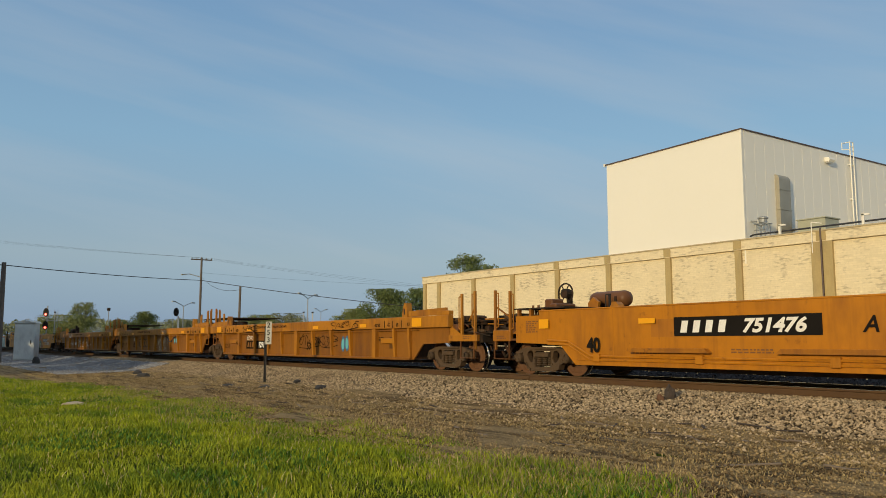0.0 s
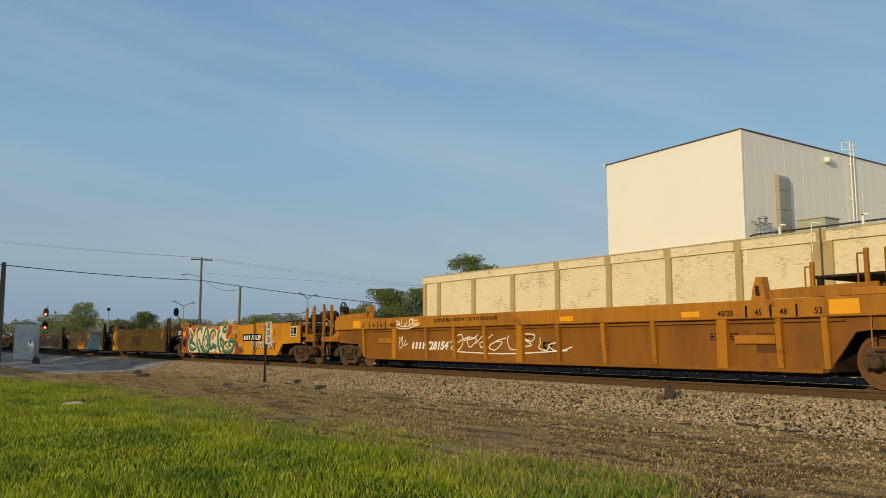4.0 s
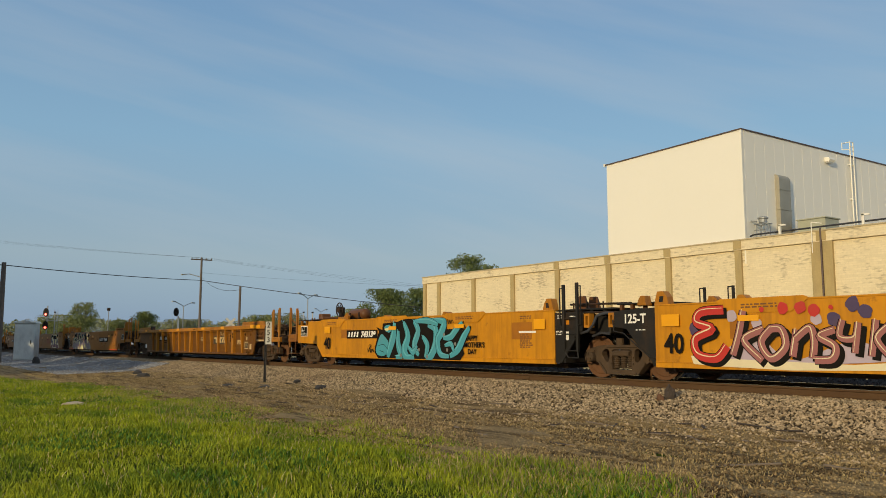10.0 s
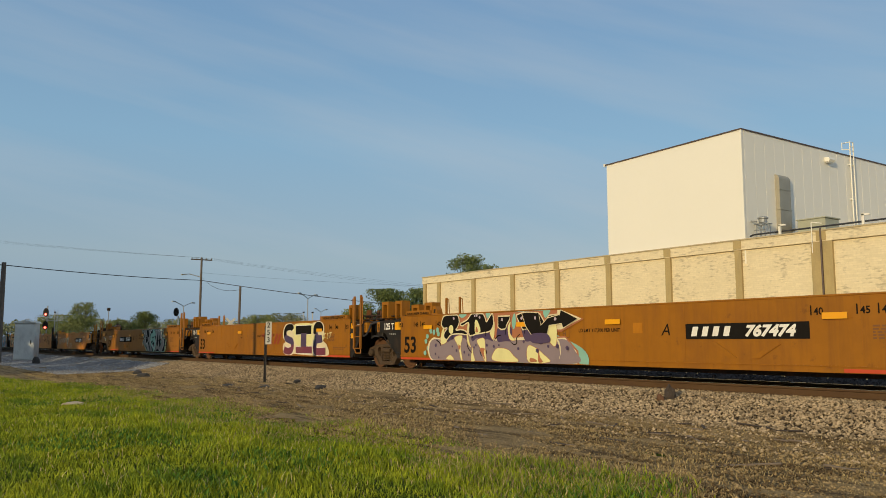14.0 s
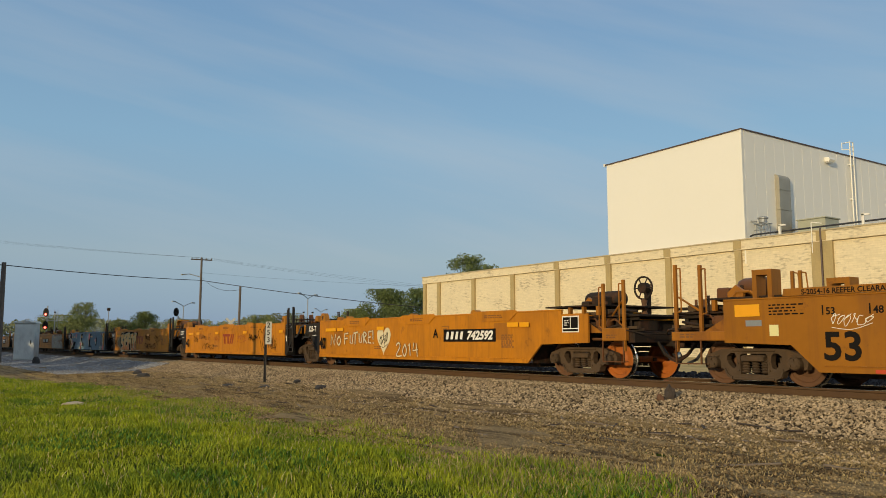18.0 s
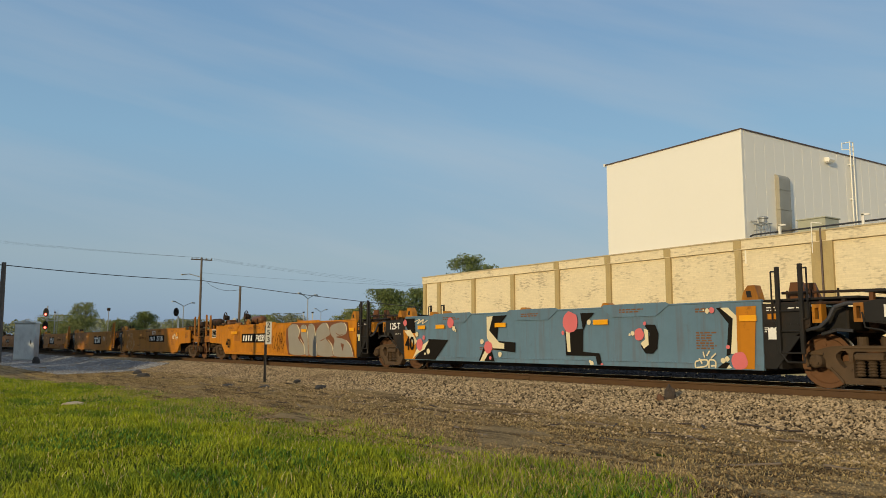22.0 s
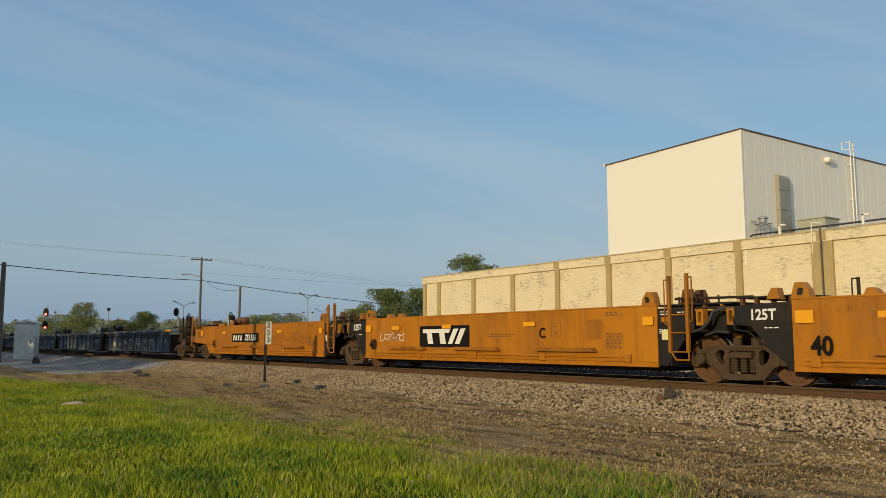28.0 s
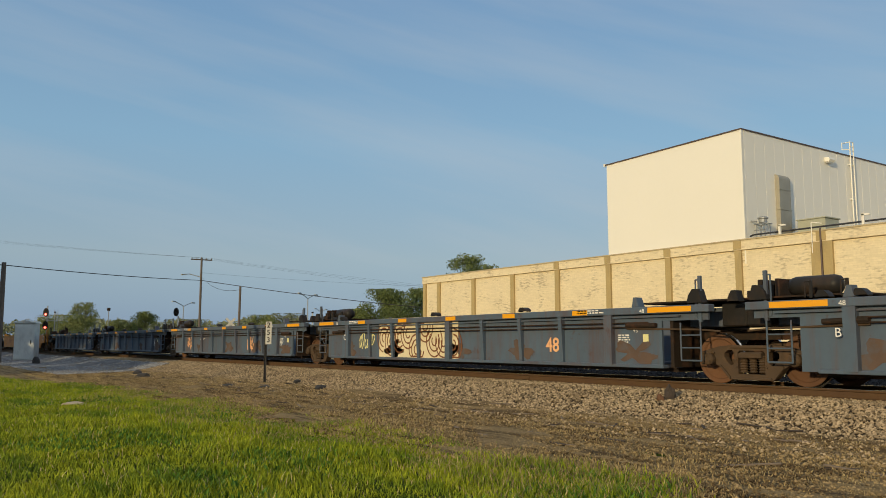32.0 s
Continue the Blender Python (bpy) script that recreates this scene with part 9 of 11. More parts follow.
    a.dot(WHITE, 2.30, 0.86, 0.02)
    a.dot(WHITE, 5.04, 0.96, 0.01)
    a.dot(WHITE, 5.30, 0.59, 0.01)
    a.dot(WHITE, 5.11, 0.36, 0.01)
    a.dot(WHITE, 3.58, 1.36, 0.02)
    a.dot(WHITE, 3.95, 0.97, 0.02)
    a.line(INK, 0.04, [(5.64, 0.82), (5.78, 0.86), (5.80, 0.68), (5.66, 0.64), (5.66, 0.82)])
    a.line(INK, 0.04, [(5.80, 0.63), (5.86, 0.85), (5.95, 0.60)])
    a.line(INK, 0.03, [(5.84, 0.71), (5.94, 0.71)])
    a.line(INK, 0.03, [(5.76, 0.54), (5.96, 0.56)])
    a.line(INK, 0.03, [(0.27, 1.17), (0.34, 1.42), (0.45, 1.35), (0.33, 1.28), (0.46, 1.16), (0.52, 1.34), (0.58, 1.16)])
    a.line(INK, 0.03, [(0.65, 1.41), (0.64, 1.16), (0.75, 1.18)])
    a.line(INK, 0.03, [(0.82, 1.36), (0.72, 1.27), (0.82, 1.16), (0.72, 1.26)])


def outlined_piece(c):
    a = Art(c, Y_ - 0.018, "peach and orange graffiti lettering outlined in cream")
    a.fill(UMBER, [(-5.09, 0.89), (-4.23, 1.26), (-4.05, 1.46), (-3.44, 1.48), (-3.49, 0.32), (-4.07, 0.32), (-4.18, 0.45), (-4.81, 0.62)], soft=False, line=CREAM, lw=0.025)
    a.fill(INK, [(-4.30, 1.07), (-4.05, 1.44), (-2.73, 1.50), (-1.97, 1.49), (-1.12, 1.45), (-0.48, 1.46), (-0.09, 1.44), (-0.13, 1.20), (-0.49, 1.18), (-0.50, 0.39), (0.56, 0.33), (0.62, 0.32), (-1.72, 0.32), (-3.75, 0.32), (-4.10, 0.48)], soft=False)
    a.fill(CREAM, [(-0.51, 0.37), (0.22, 0.37), (0.65, 0.37), (0.56, 0.32), (0.21, 0.32), (-0.39, 0.32)], soft=False)
    a.fill(CRIMSON, [(0.16, 0.34), (0.59, 0.35), (0.47, 0.32)], soft=False)
    a.fill(CREAM, [(-1.93, 0.33), (-1.72, 0.36), (-1.51, 0.32), (-1.86, 0.32)])
    a.fill(CREAM, [(-1.02, 1.40), (-0.59, 1.44), (-0.31, 1.38), (-0.40, 1.20), (-0.93, 1.19)], line=CRIMSON, lw=0.02)
    a.fill(GOLD, [(-4.16, 1.16), (-3.55, 1.39), (-3.45, 1.12), (-3.80, 0.97), (-3.46, 0.91), (-3.22, 0.59), (-3.27, 0.35), (-3.96, 0.34), (-4.00, 0.50), (-3.60, 0.56), (-3.65, 0.67), (-4.04, 0.79)], soft=False)
    a.fill(RUSTO, [(-3.46, 0.91), (-3.22, 0.59), (-3.27, 0.35), (-3.96, 0.34), (-4.00, 0.50), (-3.60, 0.56)], soft=False)
    a.line(CREAM, 0.04, [(-4.16, 1.16), (-3.55, 1.39), (-3.45, 1.12), (-3.80, 0.97), (-3.46, 0.91), (-3.22, 0.59), (-3.27, 0.35), (-3.96, 0.34), (-4.00, 0.50), (-3.60, 0.56), (-3.65, 0.67), (-4.04, 0.79), (-4.16, 1.16)], taper=False, rim=INK)
    a.fill(GOLD, [(-3.34, 1.29), (-2.71, 1.37), (-2.67, 1.19), (-2.93, 1.11), (-2.65, 1.05), (-2.65, 0.90), (-2.89, 0.85), (-2.85, 0.64), (-2.43, 0.62), (-2.36, 0.35), (-2.92, 0.32), (-3.13, 0.36), (-3.26, 0.88)], soft=False)
    a.fill(RUSTO, [(-3.15, 0.65), (-2.85, 0.64), (-2.43, 0.62), (-2.36, 0.35), (-2.92, 0.32), (-3.13, 0.36)], soft=False)
    a.line(CREAM, 0.04, [(-3.34, 1.29), (-2.71, 1.37), (-2.67, 1.19), (-2.93, 1.11), (-2.65, 1.05), (-2.65, 0.90), (-2.89, 0.85), (-2.85, 0.64), (-2.43, 0.62), (-2.36, 0.35), (-2.92, 0.32), (-3.13, 0.36), (-3.26, 0.88), (-3.34, 1.29)], taper=False, rim=INK)
    a.fill(GOLD, [(-2.61, 1.37), (-2.03, 1.43), (-1.92, 1.15), (-2.23, 1.07), (-1.85, 0.99), (-1.83, 0.79), (-2.12, 0.76), (-1.99, 0.38), (-2.33, 0.32), (-2.50, 0.81)], soft=False)
    a.fill(RUSTO, [(-2.44, 0.88), (-2.12, 0.76), (-1.99, 0.38), (-2.33, 0.32)], soft=False)
    a.line(CREAM, 0.04, [(-2.61, 1.37), (-2.03, 1.43), (-1.92, 1.15), (-2.23, 1.07), (-1.85, 0.99), (-1.83, 0.79), (-2.12, 0.76), (-1.99, 0.38), (-2.33, 0.32), (-2.50, 0.81), (-2.61, 1.37)], taper=False, rim=INK)
    a.fill(GOLD, [(-1.79, 1.29), (-1.15, 1.33), (-1.06, 0.88), (-1.02, 0.34), (-1.51, 0.32), (-1.70, 0.72)], soft=False)
    a.fill(RUSTO, [(-1.70, 0.72), (-1.04, 0.74), (-1.02, 0.34), (-1.51, 0.32)], soft=False)
    a.line(CREAM, 0.04, [(-1.79, 1.29), (-1.15, 1.33), (-1.06, 0.88), (-1.02, 0.34), (-1.51, 0.32), (-1.70, 0.72), (-1.79, 1.29)], taper=False, rim=INK)
    a.fill(GOLD, [(-1.03, 1.19), (-0.73, 1.37), (-0.37, 1.34), (-0.44, 1.08), (-0.54, 0.82), (-0.52, 0.41), (-0.83, 0.32), (-1.00, 0.88)], soft=False)
    a.fill(RUSTO, [(-0.98, 0.82), (-0.54, 0.82), (-0.52, 0.41), (-0.83, 0.32)], soft=False)
    a.line(CREAM, 0.04, [(-1.03, 1.19), (-0.73, 1.37), (-0.37, 1.34), (-0.44, 1.08), (-0.54, 0.82), (-0.52, 0.41), (-0.83, 0.32), (-1.00, 0.88), (-1.03, 1.19)], taper=False, rim=INK)
    a.fill(INK, [(-1.56, 1.09), (-1.37, 1.12), (-1.17, 0.50), (-1.40, 0.46)], soft=False, line=CREAM, lw=0.02)
    a.dot(INK, -0.80, 1.06, 0.05)
    a.dot(CREAM, -0.80, 1.06, 0.03)
    a.fill(INK, [(-0.82, 0.67), (-0.74, 0.71), (-0.72, 0.52)], soft=False)


def silver_piece(c):
    a = Art(c, Y_ - 0.018, "silver bubble graffiti letters outlined in brown")
    a.fill(BROWNL, [(0.67, 1.33), (1.21, 1.57), (2.73, 1.53), (4.12, 1.54), (5.12, 1.54), (5.65, 1.50), (5.79, 1.02), (6.15, 0.45), (6.16, 0.32), (4.25, 0.32), (0.91, 0.34), (0.68, 0.79)], soft=False)
    a.fill(SILVER, [(0.83, 1.35), (1.22, 1.52), (1.70, 1.48), (1.90, 1.20), (1.79, 0.97), (2.29, 0.67), (2.38, 0.36), (1.09, 0.37), (0.91, 0.79)], line=BROWNL, lw=0.025)
    a.fill(SILVER, [(1.97, 1.41), (2.32, 1.49), (2.58, 1.32), (2.61, 0.72), (2.70, 0.37), (2.42, 0.36), (2.27, 0.79), (2.01, 1.06)], line=BROWNL, lw=0.025)
    a.fill(SILVER, [(2.63, 1.46), (3.05, 1.47), (3.20, 1.18), (3.36, 0.66), (3.46, 0.35), (2.78, 0.36), (2.67, 0.86)], line=BROWNL, lw=0.025)
    a.fill(SILVER, [(3.26, 1.18), (3.67, 1.48), (4.20, 1.48), (4.38, 1.10), (4.08, 0.95), (4.60, 0.67), (4.67, 0.34), (3.51, 0.35), (3.38, 0.73)], line=BROWNL, lw=0.025)
    a.fill(SILVER, [(4.42, 1.39), (5.12, 1.51), (5.58, 1.43), (5.62, 1.14), (5.28, 1.03), (4.88, 1.00), (5.41, 0.94), (5.86, 0.74), (6.09, 0.40), (6.06, 0.32), (4.72, 0.34), (4.65, 0.67), (4.71, 0.91), (4.43, 1.10)], line=BROWNL, lw=0.025)
    a.line(CREAM, 0.04, [(1.64, 1.48), (1.88, 1.27), (1.80, 1.03)])
    a.line(CREAM, 0.04, [(1.95, 0.94), (2.29, 0.69), (2.36, 0.39)])
    a.line(CREAM, 0.04, [(2.42, 1.46), (2.60, 1.12), (2.66, 0.53)])
    a.line(CREAM, 0.04, [(3.09, 1.44), (3.24, 1.11), (3.39, 0.47)])
    a.line(CREAM, 0.04, [(4.10, 1.48), (4.33, 1.29)])
    a.line(CREAM, 0.04, [(4.23, 0.92), (4.56, 0.70), (4.66, 0.40)])
    a.line(CREAM, 0.03, [(5.43, 1.49), (5.61, 1.32), (5.57, 1.14)])
    a.line(CREAM, 0.03, [(5.56, 0.90), (5.89, 0.71), (6.08, 0.41)])
    a.fill(BROWNL, [(5.19, 0.79), (5.44, 0.76), (5.36, 0.50)], soft=False)
    a.line(BROWNL, 0.03, [(4.82, 1.15), (5.10, 1.06), (5.38, 1.10)])
    a.line(BROWNL, 0.03, [(3.61, 0.86), (4.01, 0.95)])


def outline_letters(c):
    a = Art(c, P_ - 0.006, "pale yellow outlined graffiti letters")
    a.fill(M["rustsoft"], [(-3.06, 0.32), (-3.08, 0.84), (-2.76, 0.90), (-2.48, 0.64), (-2.05, 0.92), (-1.91, 0.81), (-1.97, 0.32)])
    a.fill(M["rustsoft"], [(-1.52, 0.32), (-1.47, 0.71), (-1.36, 0.92), (-0.85, 0.91), (-0.72, 0.47), (-0.72, 0.32)])
    a.fill(M["rustsoft"], [(0.14, 0.32), (0.17, 0.69), (0.59, 0.60), (1.15, 0.67), (1.15, 0.33)])
    a.fill(M["rustsoft"], [(1.82, 0.32), (1.70, 0.84), (2.07, 0.89), (2.58, 0.89), (2.55, 0.36)])
    a.fill(M["rustsoft"], [(3.22, 0.32), (3.10, 0.81), (3.26, 0.53), (4.03, 0.59), (4.06, 0.35)])
    a.line(FADED, 0.07, [(-2.98, 0.32), (-3.09, 0.81), (-2.96, 0.94), (-2.71, 0.90), (-2.57, 0.69), (-2.42, 0.84), (-2.29, 0.70), (-2.09, 0.93), (-1.90, 0.84), (-1.97, 0.32)], taper=False)
    a.line(FADED, 0.07, [(-2.59, 0.32), (-2.56, 0.52), (-2.49, 0.32)], taper=False)
    a.line(FADED, 0.07, [(-1.52, 0.32), (-1.47, 0.70), (-1.50, 0.84), (-1.39, 0.96), (-1.12, 0.98), (-0.82, 0.94), (-0.79, 0.67), (-0.71, 0.50), (-0.72, 0.32)], taper=False)
    a.line(FADED, 0.07, [(-1.16, 0.32), (-1.13, 0.56), (-1.07, 0.32)], taper=False)
    a.line(FADED, 0.06, [(0.06, 0.32), (0.03, 0.63), (0.12, 0.73), (0.39, 0.76), (0.22, 0.96), (0.43, 1.10), (1.24, 0.86), (1.19, 0.66), (0.66, 0.84), (0.59, 0.65)], taper=False)
    a.line(FADED, 0.06, [(0.65, 0.73), (0.90, 0.49), (0.74, 0.83)], taper=False)
    a.line(FADED, 0.06, [(0.50, 0.32), (0.72, 0.43), (0.89, 0.32), (1.15, 0.33), (1.15, 0.64)], taper=False)
    a.line(FADED, 0.06, [(1.83, 0.32), (1.64, 0.78), (1.73, 0.95), (2.07, 0.94), (2.16, 0.74), (2.31, 0.93), (2.62, 0.91), (2.58, 0.36)], taper=False)
    a.line(FADED, 0.06, [(2.09, 0.57), (2.16, 0.33), (2.27, 0.53)], taper=False)
    a.line(FADED, 0.06, [(3.26, 0.32), (3.05, 0.83), (3.14, 0.93), (3.33, 0.89), (3.34, 0.96), (3.57, 0.96), (3.91, 0.85), (4.06, 0.54), (4.07, 0.35)], taper=False)
    a.line(FADED, 0.05, [(3.52, 0.74), (3.54, 0.67)], taper=False)


def mural(c):
    a = Art(c, Y_ - 0.018, "slate-blue mural with pink discs and cream bands")
    a.fill(M["orange"], [(-5.88, 1.19), (-5.23, 1.18), (-5.18, 0.82), (-5.21, 0.32), (-5.80, 0.32)], soft=False)
    a.fill(M["orange"], [(5.73, 1.47), (6.15, 1.47), (6.07, 0.32), (5.71, 0.32), (5.72, 0.62)], soft=False)
    a.fill(INK, [(-5.90, 1.52), (-5.25, 1.52), (-5.23, 1.09), (-5.55, 1.09)], soft=False)
    a.fill(INK, [(-5.23, 0.32), (-4.50, 0.91), (-3.53, 0.88), (-4.17, 0.32)], soft=False)
    a.fill(CREAM, [(-5.82, 1.16), (-5.49, 1.19), (-5.10, 0.84), (-5.28, 0.73)], soft=False)
    a.fill(CREAM, [(-4.49, 0.87), (-4.72, 0.61), (-5.10, 0.48), (-5.37, 0.32), (-5.13, 0.62)], soft=False)
    a.fill(INK, [(-1.75, 1.49), (-0.96, 1.50), (-1.31, 1.22), (-1.37, 0.85), (-0.63, 0.81), (-0.65, 0.56), (-1.52, 0.63), (-1.66, 1.05)], soft=False)
    a.fill(CREAM, [(-1.79, 1.48), (-1.53, 1.49), (-1.68, 1.12), (-1.28, 0.81), (-1.07, 0.78), (-1.07, 0.65), (-1.52, 0.66), (-1.78, 0.92)], soft=False)
    a.fill(INK, [(-2.14, 0.32), (-1.92, 0.68), (-1.57, 0.56), (-1.46, 0.32)], soft=False)
    a.fill(CREAM, [(-2.08, 0.32), (-1.87, 0.59), (-1.71, 0.54), (-1.90, 0.32)], soft=False)
    a.fill(INK, [(1.66, 1.47), (2.11, 1.47), (1.87, 1.29), (1.74, 1.07)], soft=False)
    a.fill(INK, [(1.16, 1.09), (1.74, 1.12), (1.72, 0.60), (2.23, 0.57), (2.31, 0.32), (2.16, 0.32), (2.11, 0.51), (1.17, 0.51)], soft=False)
    a.fill(CREAM, [(1.18, 1.07), (1.31, 1.07), (1.33, 0.59), (1.23, 0.59)], soft=False)
    a.fill(INK, [(3.52, 1.18), (3.81, 1.17), (3.89, 0.99), (3.85, 0.68), (3.73, 0.58), (3.54, 0.58), (3.41, 0.74), (3.61, 0.78), (3.66, 0.99)], soft=False)
    a.fill(CREAM, [(3.51, 1.10), (3.62, 1.06), (3.63, 0.76), (3.50, 0.68), (3.42, 0.79), (3.54, 0.87)], soft=False)
    a.fill(INK, [(5.30, 1.46), (5.41, 1.47), (5.65, 1.28), (5.64, 0.93), (5.60, 0.59), (5.49, 0.55), (5.56, 1.16)], soft=False)
    a.fill(CREAM, [(5.39, 1.46), (5.56, 1.46), (5.74, 1.30), (5.73, 0.61), (5.59, 0.59), (5.66, 1.25)], soft=False)
    a.fill(INK, [(5.28, 0.32), (5.44, 0.44), (5.56, 0.42), (5.49, 0.32)], soft=False)
    a.fill(CREAM, [(5.48, 0.32), (5.54, 0.39), (5.60, 0.34), (5.55, 0.32)], soft=False)
    a.dot(PINK, -4.97, 0.75, 0.17, rough=0.08)
    a.dot(PINK, -5.77, 1.40, 0.10, rough=0.08)
    a.dot(PINK, -3.42, 1.36, 0.15, rough=0.08)
    a.dot(PINK, -1.72, 0.68, 0.16, rough=0.08)
    a.dot(PINK, 1.33, 1.27, 0.24, rough=0.08)
    a.dot(PINK, 3.38, 0.97, 0.13, rough=0.08)
    a.dot(PINK, 5.77, 0.46, 0.17, rough=0.08)
    a.dot(PINK, 5.20, 1.42, 0.06, rough=0.08)
    a.dot(PINK, 5.53, 0.72, 0.04, rough=0.08)
    a.dot(PINK, 3.54, 1.20, 0.04, rough=0.08)
    a.dot(PINK, 1.09, 1.03, 0.05, rough=0.08)
    a.dot(PINK, 2.31, 0.32, 0.04, rough=0.08)
    a.dot(PINK, -4.75, 0.95, 0.06, rough=0.08)
    a.dot(PINK, -1.63, 0.41, 0.05, rough=0.08)
    a.dot(CREAM, -4.51, 0.56, 0.08)
    a.dot(CREAM, -5.11, 1.05, 0.08)
    a.dot(CREAM, -1.24, 0.51, 0.07)
    a.dot(CREAM, 2.00, 0.34, 0.06)
    a.dot(CREAM, 3.21, 1.00, 0.05)
    a.dot(CREAM, -3.25, 1.20, 0.07)
    a.dot(CREAM, 5.51, 0.50, 0.05)
    a.dot(CREAM, -1.98, 0.83, 0.07)
    a.dot(CREAM, 5.10, 1.41, 0.05)
    a.dot(CREAM, 1.94, 1.26, 0.06)
    a.dot(CREAM, 5.42, 0.47, 0.05)
    a.dot(CREAM, -4.67, 0.49, 0.04)
    a.dot(CREAM, -1.90, 0.37, 0.03)
    a.dot(CREAM, 1.95, 0.39, 0.03)
    a.dot(CREAM, 3.13, 0.97, 0.03)
    a.dot(CREAM, 5.02, 1.43, 0.02)
    a.dot(CREAM, 5.39, 0.45, 0.02)
    a.dot(CREAM, -3.16, 1.14, 0.04)
    a.line(CREAM, 0.03, [(4.79, 0.32), (4.81, 0.44), (5.06, 0.47), (5.04, 0.36), (4.81, 0.32)], taper=False)
    a.line(CREAM, 0.03, [(5.10, 0.32), (5.12, 0.47), (5.25, 0.45), (5.25, 0.32)], taper=False)
    a.line(CREAM, 0.03, [(5.15, 0.36), (5.25, 0.37)], taper=False)
    a.line(CREAM, 0.03, [(4.88, 0.50), (4.95, 0.40)], taper=False)
    a.line(CREAM, 0.03, [(4.98, 0.63), (5.01, 0.52)], taper=False)
    a.line(CREAM, 0.03, [(5.06, 0.55), (5.13, 0.65)], taper=False)
    a.line(CREAM, 0.03, [(5.16, 0.51), (5.27, 0.60)], taper=False)
    a.line(CREAM, 0.04, [(-5.23, 1.42), (-4.94, 1.48), (-5.07, 1.36), (-4.75, 1.47), (-4.81, 1.36), (-4.53, 1.45)])


def curl_drawing(c):
    a = Art(c, Y_ - 0.018, "white outline drawing of round curls")
    a.line(CREAM, 0.02, [(-3.77, 1.23), (-3.88, 1.35), (-4.11, 1.34), (-4.34, 1.20), (-4.43, 0.88), (-4.32, 0.63), (-4.15, 0.44), (-3.96, 0.41), (-3.88, 0.64)], taper=False)
    a.line(CREAM, 0.02, [(-3.72, 1.23), (-3.58, 1.36), (-3.33, 1.39), (-3.15, 1.29), (-3.15, 1.12), (-3.27, 1.00)], taper=False)
    a.line(CREAM, 0.02, [(-3.14, 1.10), (-2.94, 1.00), (-2.87, 0.73), (-3.01, 0.52), (-3.22, 0.40), (-3.54, 0.45), (-3.69, 0.68), (-3.81, 0.84)], taper=False)
    a.line(CREAM, 0.02, [(-3.75, 1.18), (-3.56, 1.16), (-3.54, 0.97), (-3.68, 0.87), (-3.82, 0.85)], taper=False)
    a.line(CREAM, 0.02, [(-3.97, 1.33), (-4.02, 1.21), (-3.98, 1.09), (-3.92, 1.21), (-3.97, 1.33)], taper=False)
    a.line(CREAM, 0.02, [(-3.95, 1.06), (-4.03, 0.92), (-3.99, 0.80), (-3.89, 0.90), (-3.96, 1.01)], taper=False)
    a.line(CREAM, 0.02, [(-3.39, 1.33), (-3.45, 1.18), (-3.39, 1.05), (-3.33, 1.17), (-3.39, 1.32)], taper=False)
    a.line(CREAM, 0.02, [(-3.37, 0.99), (-3.42, 0.87), (-3.37, 0.74), (-3.29, 0.87), (-3.35, 0.98)], taper=False)
    a.line(CREAM, 0.02, [(-3.01, 0.51), (-2.75, 0.65), (-2.58, 0.69), (-2.57, 0.84), (-2.69, 0.90), (-2.82, 0.78), (-2.86, 0.65)], taper=False)
    a.line(CREAM, 0.02, [(-4.10, 0.41), (-4.26, 0.58), (-4.41, 0.73), (-4.53, 0.65), (-4.50, 0.52), (-4.31, 0.58)], taper=False)


